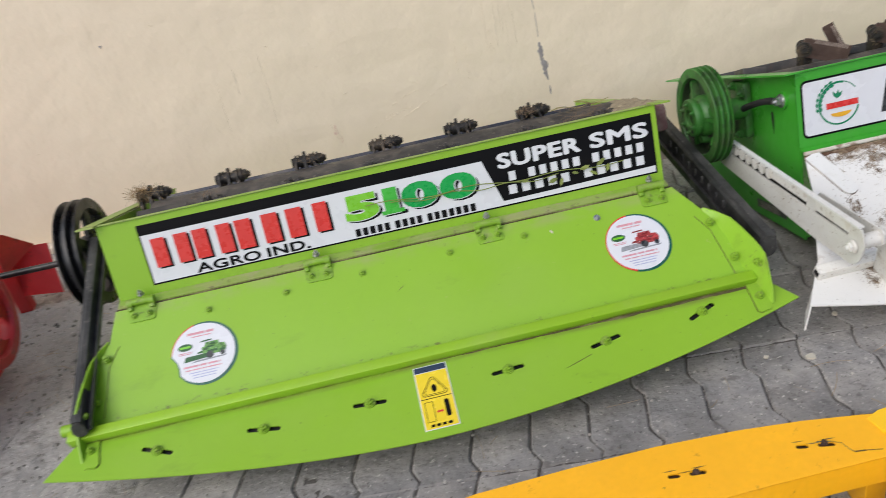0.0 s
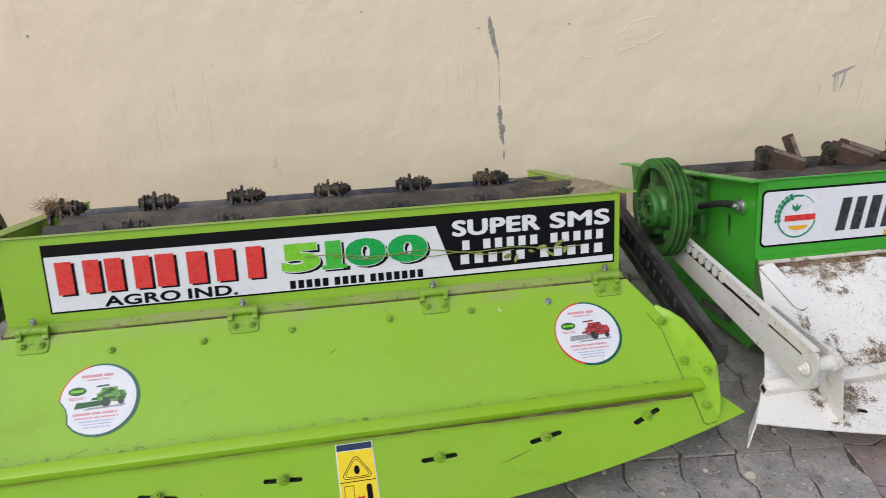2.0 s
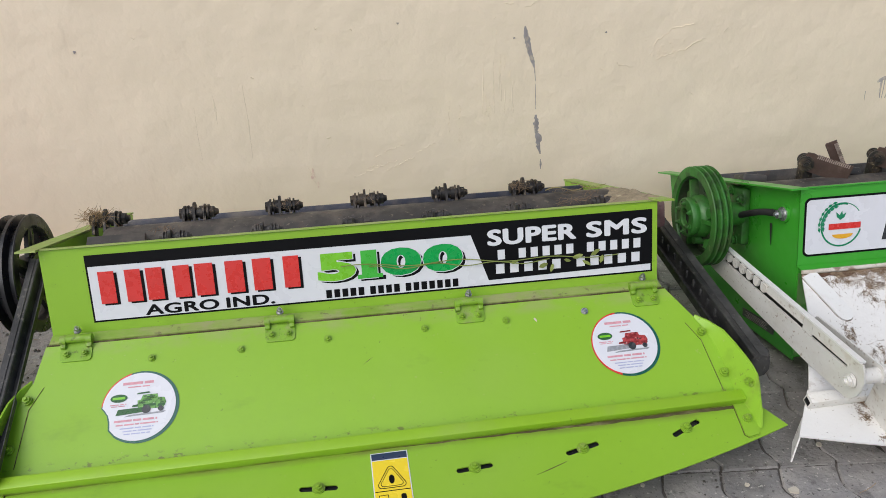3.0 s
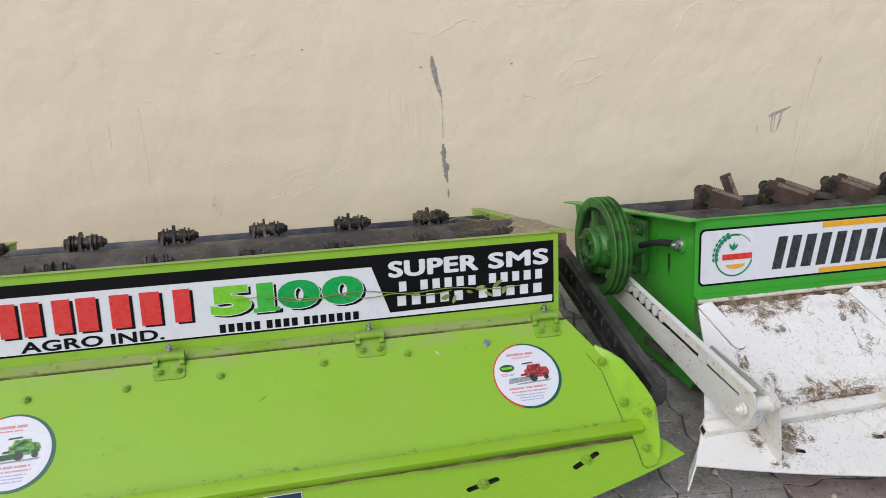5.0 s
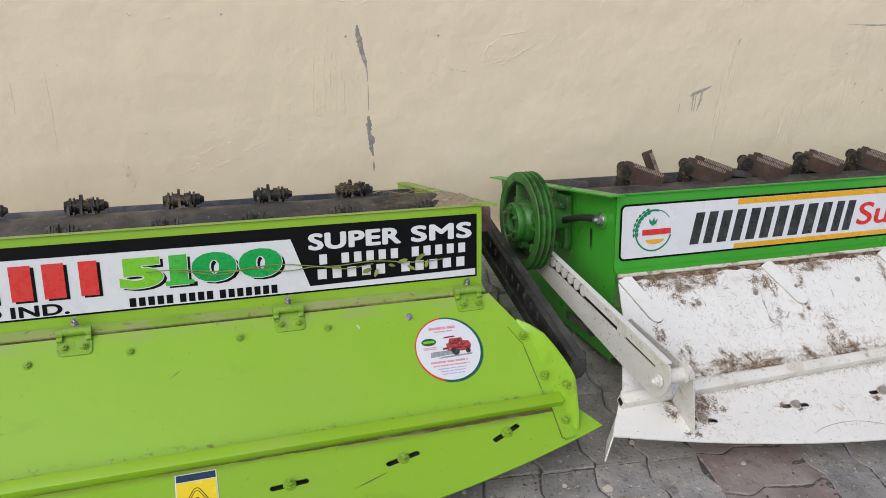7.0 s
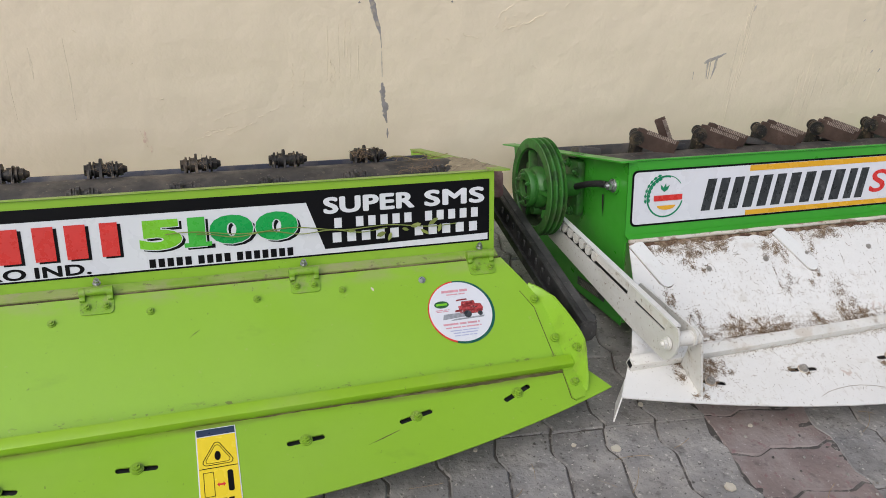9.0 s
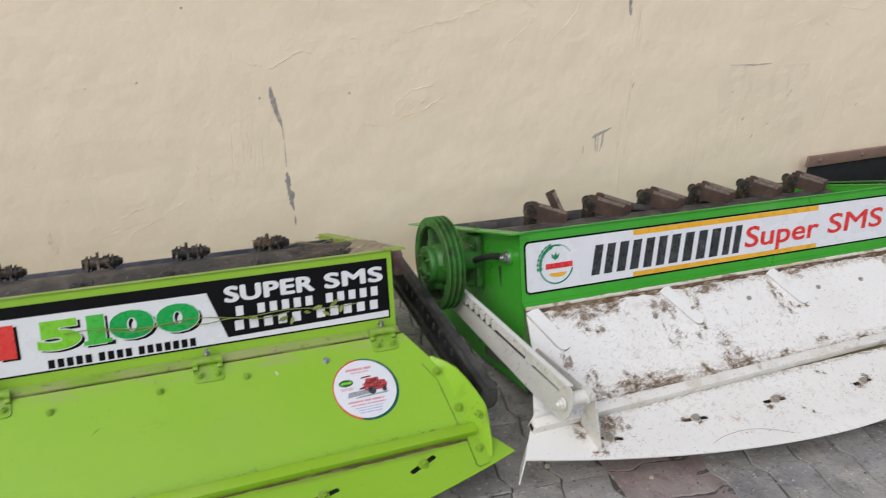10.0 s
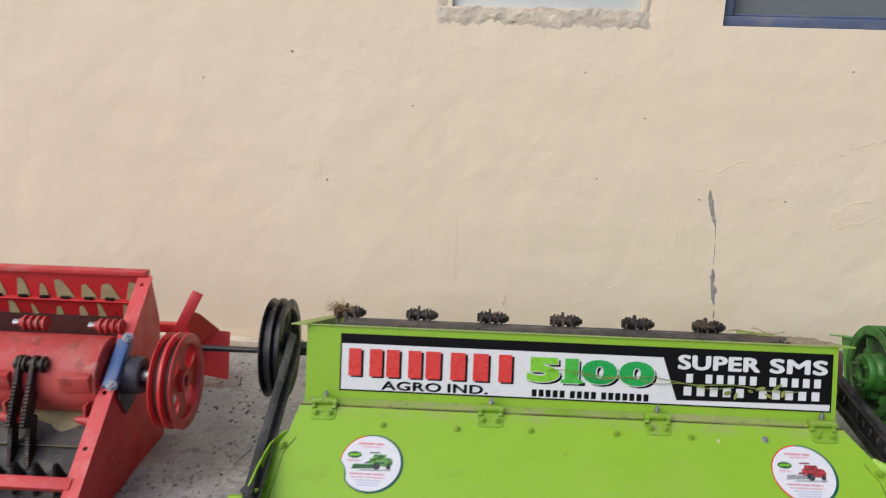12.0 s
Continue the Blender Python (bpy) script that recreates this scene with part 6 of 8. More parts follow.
def build_white():
    own = thing("straw_chopper", "green straw chopper with chipped white cover and straw litter", "farm machine", ROW @ Matrix.Translation((W0, 0, 0)), "straw choppers along the wall")
    build_box(own, WL, GREEN, GREEN)
    X = lambda u: u - W0
    slots = [(X(1.62), -0.369, -18), (X(1.862), -0.375, -6), (X(2.108), -0.378, -2), (X(2.402), -0.389, 4), (X(2.66), -0.367, 14), (X(2.9), -0.347, 22)]
    cover, skirt = build_cover(own, WL, WHITE, WHITE_BAR, DULL, deep=-0.508, tip=-0.372, left=((0.006, -0.0365), (0.03, -0.12), (0.10, -0.272)), right=((0.006, -0.0365), (0.03, -0.12), (0.10, -0.272)), ext=(0.175, 0.175), slots=slots, bar_ext=(0.125, 0.10), bar=(-0.27, 1.12, 22, -0.012, -0.003), washer_paint=WHITE_STAINED)
    n = (0, -C_SLOPE, 1)
    for u, v in ((1.757, -0.111), (1.927, -0.103), (2.05, -0.10), (2.508, -0.105), (2.68, -0.105), (2.25, -0.10)):
        bm = bmesh.new()
        hex_bolt(bm, on_cover(X(u), v, 0.003), n, 0.0056, 0.005)
        part("bolt", bm, DULL, cover, "dull grey bolt")
    # hinge straps and the folded top edge
    for u, du in ((1.585, 0.045), (1.995, 0.055), (2.375, 0.05), (2.88, 0.05)):
        bm = bmesh.new()
        m = cover_m(X(u), -0.036, 0.0032)
        d = Vector((du, -0.11)).normalized()
        s = Vector((-d.y, d.x)) * 0.019
        a, b = Vector((0, 0)), Vector((du, -0.105))
        out = [a + s, a - s] + [b + Vector((d.x * math.cos(t) + s.x / 0.019 * math.sin(t), d.y * math.cos(t) + s.y / 0.019 * math.sin(t))) * 0.019 for t in [(-90 + 30 * i) * math.pi / 180 for i in range(7)]]
        plate(bm, [m @ Vector((p.x, p.y, 0)) for p in out], 0.004)
        strap = part("hinge_strap", bm, WHITE_CLEAN, cover)
        # Brown line round the strap: dirt, and the edge shadow as colour.
        seam = bmesh.new()
        for p, q in zip(out[1:], out[2:] + out[:1]):
            e = (q - p).normalized()
            o = Vector((e.y, -e.x)) * (0.0016 + 0.0012 * math.sin(p.x * 900))
            plate(seam, [m @ Vector((p.x, p.y, -0.0001)), m @ Vector((q.x, q.y, -0.0001)), m @ Vector((q.x + o.x, q.y + o.y, -0.0001)), m @ Vector((p.x + o.x, p.y + o.y, -0.0001))], 0.0005)
        part("strap_grime_shade", seam, RUST_SHADE, strap, "brown line for dirt and shadow round the strap edge", smooth=0)
    bm = bmesh.new()
    rr = random.Random(77)
    rings = []
    for k in range(91):
        c, q = on_cover(-0.004 + (WL + 0.008) * k / 90, -0.031 + rr.uniform(-0.0006, 0.0006), 0.005), rr.uniform(0.0046, 0.0054)
        rings.append([bm.verts.new(c + Vector((0, q * math.cos(a * math.pi / 4), q * math.sin(a * math.pi / 4)))) for a in range(8)])
    for p, q in zip(rings, rings[1:]):
        for a in range(8):
            bm.faces.new((p[a], p[(a + 1) % 8], q[(a + 1) % 8], q[a]))
    bm.faces.new(rings[0][::-1]), bm.faces.new(rings[-1])
    part("hinge_tube", bm, WHITE_STAINED, cover, "brown-stained white hinge tube", smooth=0)
    # Rust-brown strip under the tube, dark also for the shaded gap there.
    bm = bmesh.new()
    top = [on_cover(0.006 + (WL - 0.012) * k / 80, -0.0365, 0.0034) for k in range(81)]
    low = [on_cover(0.006 + (WL - 0.012) * k / 80, -0.0385 - rr.uniform(0.002, 0.0085) * (0.4 + abs(math.sin(k * 0.37))), 0.0036) for k in range(81)]
    vt = [[bm.verts.new(p) for p in row] for row in (top, low)]
    for k in range(80):
        bm.faces.new((vt[0][k], vt[0][k + 1], vt[1][k + 1], vt[1][k]))
    part("rust_gap_line", bm, RUST_SHADE, cover, "rusty brown strip, also the shaded gap under the hinge edge", smooth=0)
    # side lips of the cover
    for sx in (0, 1):
        E = (lambda d: WL + d) if sx else (lambda d: -d)
        bm = strip(bmesh.new(), [on_cover(E(-0.004), -0.045, 0.002), on_cover(E(0.024), -0.13, 0.002), on_cover(E(0.066), -0.245, 0.002)],
                   [on_cover(E(0.014), -0.050, 0.016), on_cover(E(0.040), -0.13, 0.026), on_cover(E(0.082), -0.245, 0.032)], 0.003)
        if sx:
            part("side_lip", bm, WHITE_BAR, cover)
        else:
            bm.free()
        # hanging side flap of the skirt
        bm = bmesh.new()
        plate(bm, [on_skirt(E(0.145), -0.328), on_skirt(E(0.175), -0.372), on_skirt(E(0.198), -0.402, -0.034), on_skirt(E(0.172), -0.360, -0.034)], 0.003)
        part("side_flap", bm, WHITE_BAR, skirt)
        # pivot roller and tapered fin
        sg = 1 if sx else -1
        c = Vector((E(0.058), -0.378, 0.245))
        rod_bm = rod(bmesh.new(), c - Vector((0.026, 0, 0)), c + Vector((0.026, 0, 0)), 0.0155, 24)
        roller = part("pivot_roller", rod_bm, WHITE_BAR, own)
        part("roller_rim", lathe(bmesh.new(), [(0.0120, 0), (0.0168, 0), (0.0168, 0.004), (0.0120, 0.004)], Matrix.Translation((E(0.034), -0.378, 0.245)) @ pose(0, 0, 0, 0, -90 * sg, 0), 24), WHITE_BAR, roller)
        fin_pts = [Vector((E(d), v, w)) for d, v, w in ((0.030, -0.360, 0.259), (0.022, -0.352, 0.205), (-0.002, -0.314, 0.119), (-0.002, -0.401, 0.097), (0.012, -0.391, 0.180), (0.028, -0.388, 0.250))]
        part("fin", plate(bmesh.new(), fin_pts, 0.005 * sg), WHITE_BAR, own)
        if sx:
            build_side_arm(own, E(0.082), 0.25, -0.375, 0.362, 0.215, WHITE_BAR, 1, "grimy white bent steel support arm", 1)
            continue
        build_web_arm(own, E(0.088))

    # banner
    P = panel_m(X(1.587))
    base = part("banner", flat(P, rounded(0, 0, 1.32, 0.139, 0.014), 0.0003, 0.0006), VINYL_BLACK, own, "white printed vinyl banner with gold lines", smooth=0)
    part("white_field", flat(P, rounded(0.005, 0.005, 1.315, 0.134, 0.011), 0.0011), VINYL_WHITE, base, smooth=0)
    part("gold_line", flat(P, rect(0.335, 0.119, 1.01, 0.1335), 0.0018), INK_GOLD, base, smooth=0)
    part("gold_line", flat(P, rect(0.332, 0.0055, 1.002, 0.018), 0.0018), INK_GOLD, base, smooth=0)
    # the maker's name: plain slanted shapes
    x = 0.198
    for k, wd in enumerate((0.076, 0.082, 0.082, 0.09, 0.09, 0.072)):
        sl, y0, y1 = 0.016, 0.026, 0.106
        for s0, s1 in ((0.0, 0.34), (0.52, 0.86)):
            part("name_shape", flat(P, [(x + wd * s0, y0), (x + wd * s1, y0), (x + wd * s1 + sl, y1), (x + wd * s0 + sl, y1)], 0.0018, 0.0004), INK_GREY, base, smooth=0)
        x += wd + 0.004
    lettering("lettering", "Super", base, P @ Matrix.Translation((0.722, 0.018, 0.0018)), 0.292, 0.080, INK_RED, 0.028, 0.12)
    lettering("lettering", "SMS", base, P @ Matrix.Translation((1.048, 0.042, 0.0018)), 0.238, 0.060, INK_RED, 0.035, 0.12)
    # round emblem: ring, ears and two plain bars
    cx, cy, R = 0.093, 0.070, 0.052
    bm = bmesh.new()
    out = disc_pts(cx, cy, R, 75, 345, 40)
    inn = disc_pts(cx, cy, R - 0.004, 345, 75, 40)
    plate(bm, [P @ Vector((a, b, 0.0018)) for a, b in out + inn], 0.0004)
    out, inn = disc_pts(cx, cy, R + 0.001, 35, 120, 20), disc_pts(cx, cy, R - 0.001, 120, 35, 20)
    plate(bm, [P @ Vector((a, b, 0.0018)) for a, b in out + inn], 0.0004)
    for i in range(7):
        a = radians(110 + 13 * i)
        for rr in (R + 0.004, R - 0.006):
            c = Vector((cx + rr * math.cos(a), cy + rr * math.sin(a)))
            t = Vector((-math.sin(a), math.cos(a)))
            nn = Vector((math.cos(a), math.sin(a)))
            plate(bm, [P @ Vector((q.x, q.y, 0.0024)) for q in (c - t * 0.007, c + nn * 0.0035, c + t * 0.007, c - nn * 0.0035)], 0.0003)
    for a in (50, 80, 120):
        d = Vector((math.cos(radians(a)), math.sin(radians(a))))
        nn = Vector((-d.y, d.x)) * 0.004
        o = Vector((cx - 0.004, cy + 0.012))
        plate(bm, [P @ Vector((q.x, q.y, 0.0024)) for q in (o, o + d * 0.011 - nn, o + d * 0.022, o + d * 0.011 + nn)], 0.0003)
    part("emblem", bm, INK_LEAF, base, smooth=0)
    parts("emblem_bar", bars(P, [(cx - 0.032, cx + 0.048)], cy - 0.010, cy + 0.004, 0.0026), INK_RED, base)
    part("emblem_bow", flat(P, disc_pts(cx + 0.004, cy - 0.022, 0.026, 180, 360, 16, 0.011), 0.0022), INK_GOLD, base, smooth=0)

    rotor = build_rotor(own, WL, 0.088, (), (), knife=IRON)
    for k in range(6):
        build_flail(rotor, X(1.735 + 0.2045 * k), upright=(k == 0))
    for k in range(5):
        bm = bmesh.new()
        slab(bm, (0.07, 0.05, 0.02), Matrix.Translation((X(1.62 + 0.27 * k), 0.33, 0.362)) @ pose(0, 0, 0, -25, 8, 0), 0.004)
        part("rotor_pad", bm, IRON, rotor)
    build_cast_pulley(own, Vector((X(1.446), 0.240, 0.308)))
    # flanged bearing and rubber hose on the side
    bm = bmesh.new()
    slab(bm, (0.024, 0.085, 0.150), Matrix.Translation((-0.014, 0.262, 0.292)) @ pose(0, 0, 0, -14), 0.008)
    rod(bm, (-0.080, 0.242, 0.305), (-0.02, 0.242, 0.305), 0.030, 28)
    bearing = part("bearing_block", bm, GREEN_DIRTY, own)
    for dv, dw in ((-0.030, 0.058), (0.026, 0.060), (-0.026, -0.060), (0.030, -0.058)):
        part("bolt", hex_bolt(bmesh.new(), (-0.026, 0.262 + dv, 0.292 + dw), (-1, 0, 0), 0.010, 0.012), GREEN_DIRTY, bearing)
    hose = bpy.data.curves.new("rubber_hose", "CURVE")
    hose.dimensions, hose.bevel_depth, hose.bevel_resolution, hose.use_fill_caps = "3D", 0.0085, 3, True
    line = hose.splines.new("BEZIER")
    spots = [(-0.034, 0.268, 0.276), (-0.034, 0.232, 0.302), (-0.030, 0.180, 0.334), (-0.026, 0.125, 0.362), (-0.018, 0.090, 0.374)]
    line.bezier_points.add(len(spots) - 1)
    for p, q in zip(line.bezier_points, spots):
        p.co, p.handle_left_type, p.handle_right_type = q, "AUTO", "AUTO"
    tmp = new("rubber_hose", hose)
    bpy.context.view_layer.update()
    me = bpy.data.meshes.new_from_object(tmp.evaluated_get(bpy.context.evaluated_depsgraph_get()))
    bpy.data.objects.remove(tmp)
    me.materials.clear()
    me.materials.append(SHADE)
    ob = new("rubber_hose", me)
    ob.parent = own
    tagged(ob, "short black rubber hose")
    part("hose_clip", slab(bmesh.new(), (0.003, 0.026, 0.018), Matrix.Translation((-0.024, 0.102, 0.371)) @ pose(0, 0, 0, -22), 0.001), SHADE, ob)
    part("washer", rod(bmesh.new(), (-0.0005, 0.0805, 0.3755), (-0.006, 0.0805, 0.3755), 0.0215, 28), GREEN, own)
    part("washer", rod(bmesh.new(), (-0.006, 0.0805, 0.3755), (-0.008, 0.0805, 0.3755), 0.0175, 28), ZINC, own, "bright zinc washer")
    bm = bmesh.new()
    hex_bolt(bm, (-0.008, 0.0805, 0.3755), (-1, 0, 0), 0.0115, 0.014)
    part("bolt", bm, ZINC, own, "bright zinc bolt")
    part("paint_chip", plate(bmesh.new(), [(-0.0045, v, w) for v, w in ((0.128, 0.330), (0.120, 0.332), (0.114, 0.310), (0.108, 0.275), (0.120, 0.305))], 0.0006), DEEP_BLACK, own, "dark scrape in the green paint", smooth=0)
    # type plate low on the side
    corner = [(0.183, 0.052), (0.032, 0.090), (0.030, 0.062), (0.177, 0.030)]
    tag = part("type_plate", plate(bmesh.new(), [(-0.0010, v, w) for v, w in corner], 0.003), surface("worn_type_plate", (0.10, 0.115, 0.10), 0.5, metal=0.3, var=0.25, var_scale=20, layers=[((0.03, 0.045, 0.03), 30, 0.52, 0.62, 0.7)]), own, "small worn metal type plate")
    for k in range(5):
        f, g_ = 0.16 + 0.15 * k, 0.12 + 0.05 * (k % 3)
        at = lambda p, q: Vector(((0.0), (0.183 + (0.032 - 0.183) * p) * (1 - q) + (0.177 + (0.030 - 0.177) * p) * q, (0.052 + 0.038 * p) * (1 - q) + (0.030 + 0.032 * p) * q))
        part("text_bar", plate(bmesh.new(), [at(p, q) - Vector((0.0046, 0, 0)) for p, q in ((g_, f), (0.9 - g_ * 0.5, f), (0.9 - g_ * 0.5, f + 0.06), (g_, f + 0.06))], 0.0008), DULL, tag, smooth=0)
    return own


white = build_white()


# ---------------------------------------------------------------- red chopper, open towards the yard
R0 = -0.575


def build_red():
    own = thing("straw_chopper", "red straw chopper with open front and toothed rotor", "farm machine", ROW @ Matrix.Translation((R0, 0, 0)), "straw choppers along the wall")
    L = 1.35
    side = [(0.255, 0.497), (0.29, 0.36), (0.26, 0.0), (-0.20, 0.0), (-0.27, 0.085)]
    for x, t in ((0.0, 0.004), (-L, -0.004)):
        part("side_panel", plate(bmesh.new(), [(x, v, w) for v, w in side], t), RED, own)
        # folded flange with bolt holes
        for f0, f1, marks in ((0.0, 0.335, (0.05, 0.29)), (0.50, 1.0, (0.54, 0.76, 0.95))):
            ob = part("side_flange", plate(bmesh.new(), [(x + dx, 0.255 - 0.53 * f, 0.499 - 0.412 * f) for dx, f in ((-0.034, f0 + 0.01), (-0.028, f0), (0.0, f0), (0.006, f0 + 0.01), (0.006, f1 - 0.01), (0.0, f1), (-0.028, f1), (-0.034, f1 - 0.01))], 0.004), RED_FADED, own)
            tool = bmesh.new()
            for f in marks:
                rod(tool, (x - 0.016, 0.255 - 0.53 * f - 0.03, 0.499 - 0.412 * f + 0.05), (x - 0.016, 0.255 - 0.53 * f + 0.03, 0.499 - 0.412 * f - 0.05), 0.006, 12)
            cut(ob, tool)
    # toothed back plates with bare triangles
    m = Matrix.Translation((-L / 2, 0.275, 0.42)) @ pose(0, 0, 0, 10)
    bm = slab(bmesh.new(), (L - 0.04, 0.005, 0.165), m, 0.001)
    back = part("back_plate", bm, RED, own)
    part("back_rim", slab(bmesh.new(), (L - 0.02, 0.03, 0.014), Matrix.Translation((-L / 2, 0.26, 0.503)), 0.002), RED_FADED, own, "faded pinkish red top rim")
    bm = slab(bmesh.new(), (L - 0.04, 0.014, 0.004), Matrix.Translation((-L / 2, 0.268, 0.412)) @ pose(0, 0, 0, 25), 0.001)
    part("ledge", bm, RED, back)
    r = random.Random(5)
    for row, (z, h) in enumerate(((0.417, 0.055), (0.342, 0.055))):
        for k in range(19):
            x = -0.06 - 0.066 * k - 0.03 * row + r.uniform(-0.006, 0.006)
            hh = h * r.uniform(0.75, 1.1)
            bm = bmesh.new()
            y = -0.0035
            q, sl = r.uniform(0.6, 1.25) * (1.0 if row == 0 else 0.72), r.uniform(-0.014, 0.004)
            pts = [(-0.022 * q, 0), (0.026 * q, 0), (0.020 * q + sl * 0.4, hh * 0.38), (0.010 * q + sl, hh * r.uniform(0.75, 0.95)), (0.002 * q + sl, hh), (-0.011 * q + sl, hh * r.uniform(0.9, 1.05)), (-0.017 * q + sl * 0.5, hh * 0.5)]
            mm = m @ Matrix.Translation((x + L / 2, y, z - 0.42))
            plate(bm, [mm @ Vector((a, 0, b)) for a, b in pts], 0.0012)
            part("bare_patch", bm, CHALK, back, "bare primer triangle in the paint", smooth=0)
            if row == 0:
                bm = bmesh.new()
                slab(bm, (0.026, 0.006, 0.008), mm @ Matrix.Translation((0.002, -0.006, 0.003)), 0.001)
                part("knife_slot", bm, BLACK, back)
    # Dark maroon sheet: shade of the gap behind the drum is in its colour.
    part("inner_sheet", plate(bmesh.new(), [(-L + 0.01, 0.262, 0.005), (-0.005, 0.262, 0.005), (-0.005, 0.285, 0.36), (-L + 0.01, 0.285, 0.36)], 0.004), MAROON, own, "inner back sheet coloured dark maroon for the shaded gap")
    # rotor drum with hinged blades
    ax = (0.06, 0.285)
    bm = bmesh.new()
    lathe(bm, [(0.02, 0), (0.098, 0), (0.1, 0.002), (0.1, L - 0.07), (0.098, L - 0.068), (0.02, L - 0.068)], Matrix.Translation((-0.035, *ax)) @ pose(0, 0, 0, 0, -90, 0), 44)
    rotor = part("rotor", bm, RED_DUSTY, own, "dusty red rotor drum")
    for k in range(6):
        x = -0.10 - 0.205 * k
        for dx, p0, p1, hw in ((0.0, (-0.085, 0.060), (-0.150, -0.085), 0.021), (-0.036, (-0.085, 0.060), (-0.150, -0.085), 0.021), (-0.004, (-0.125, -0.078), (-0.150, -0.205), 0.018), (-0.050, (-0.125, -0.078), (-0.146, -0.190), 0.018)):
            a, b = Vector((x - 0.083 + dx, ax[0] + p0[0], ax[1] + p0[1])), Vector((x - 0.090 + dx, ax[0] + p1[0], ax[1] + p1[1]))
            d = (b - a).normalized()
            s = Vector((0, d.z, -d.y)) * hw
            steps = 24
            pts = [a - d * hw * math.sin(q) + s * math.cos(q) for q in [math.pi * i / 8 for i in range(9)]]
            rows = [(0.30 + 0.70 * i / steps, 1.0 if i % 2 else 0.87) for i in range(steps + 1)]
            pts += [a + (b - a) * f - s * q for f, q in rows] + [a + (b - a) * f + s * q for f, q in reversed(rows)]
            part("flail_blade", plate(bmesh.new(), pts, 0.010), BLADE_DARK, rotor, "dark serrated flail blade", smooth=0)
        bm = bmesh.new()
        rod(bm, Vector((x - 0.11, ax[0] - 0.12, ax[1] - 0.075)), Vector((x - 0.155, ax[0] - 0.12, ax[1] - 0.075)), 0.018, 14, 0.006)
        part("blade_lug", bm, RED_DUSTY, rotor)
        bm = bmesh.new()
        rod(bm, Vector((x + 0.016, ax[0] - 0.12, ax[1] - 0.070)), Vector((x + 0.058, ax[0] - 0.12, ax[1] - 0.075)), 0.006, 12, 0.017)
        slab(bm, (0.008, 0.03, 0.05), Matrix.Translation((x + 0.046, ax[0] - 0.112, ax[1] - 0.055)), 0.002)
        part("blade_lug", bm, RED_DUSTY, rotor)
        bm = bmesh.new()
        c = Vector((x - 0.095, ax[0] - 0.088, ax[1] + 0.06))
        rod(bm, c - Vector((0.045, 0, 0)), c + Vector((0.04, 0, 0)), 0.012, 14)
        for dx in (-0.035, -0.015, 0.01, 0.03):
            rod(bm, c + Vector((dx - 0.003, 0, 0)), c + Vector((dx + 0.003, 0, 0)), 0.021, 18)
        part("blade_lug", bm, LUG, rotor)
        bm = bmesh.new()
        c = Vector((x + 0.05, ax[0] + 0.05, ax[1] + 0.115))
        rod(bm, c - Vector((0.045, 0, 0)), c + Vector((0.03, 0, 0)), 0.012, 14)
        for dx in (-0.03, -0.012, 0.006, 0.024):
            rod(bm, c + Vector((dx - 0.003, 0, 0)), c + Vector((dx + 0.003, 0, 0)), 0.02, 18)
        top_lug = part("blade_lug", bm, RED_DUSTY, rotor)
        bm = bmesh.new()
        rod(bm, c - Vector((0.062, 0, 0)), c - Vector((0.045, 0, 0)), 0.010, 8, 0.007)
        part("bolt", bm, ZINC, rotor, "bright zinc bolt")
        bm = bmesh.new()
        slab(bm, (0.078, 0.026, 0.046), Matrix.Translation((x + 0.016, ax[0] - 0.096, ax[1] + 0.018)) @ pose(0, 0, 0, 12), 0.003)
        part("drum_plate", bm, RED_DUSTY, rotor)
    # lower concave sheet with counter knives, and the front beam
    bm = bmesh.new()
    slab(bm, (L - 0.02, 0.10, 0.004), Matrix.Translation((-L / 2, -0.02, 0.165)) @ pose(0, 0, 0, 35), 0.001)
    sheet = part("concave_sheet", bm, CHALK, own, "bare grey-brown concave sheet")
    m = Matrix.Translation((-L / 2, -0.02, 0.165)) @ pose(0, 0, 0, 35)
    wave = [(-L / 2 + 0.02 + 0.0175 * k, 0.004 + 0.013 * math.sin(k * 0.9) + r.uniform(-0.006, 0.006)) for k in range(75)]
    part("burnt_band", plate(bmesh.new(), [m @ Vector((a, b, 0.0024)) for a, b in wave] + [m @ Vector((L / 2 - 0.02, -0.049, 0.0024)), m @ Vector((-L / 2 + 0.02, -0.049, 0.0024))], 0.0006), IRON, sheet, "dark burnt band with a wavy edge", smooth=0)
    bm = bmesh.new()
    slab(bm, (L - 0.02, 0.16, 0.004), Matrix.Translation((-L / 2, -0.10, 0.09)) @ pose(0, 0, 0, 40), 0.001)
    part("concave_floor", bm, IRON, own)
    for k in range(24):
        bm = bmesh.new()
        x = -0.05 - 0.052 * k
        plate(bm, [(x, -0.16, 0.055), (x, -0.10, 0.075), (x, -0.135, 0.135), (x, -0.15, 0.135)], 0.008)
        part("counter_knife", bm, BLACK, own, "black counter knife", smooth=0)
    bm = bmesh.new()
    slab(bm, (L - 0.04, 0.030, 0.024), Matrix.Translation((-L / 2, -0.212, 0.126)) @ pose(0, 0, 0, 38), 0.003)
    part("front_beam", bm, RED_FADED, own)
    bm = bmesh.new()
    slab(bm, (L - 0.04, 0.004, 0.09), Matrix.Translation((-L / 2, -0.262, 0.045)) @ pose(0, 0, 0, -12), 0.001)
    part("front_panel", bm, RED, own)
    # bearing with blue bracket
    bm = bmesh.new()
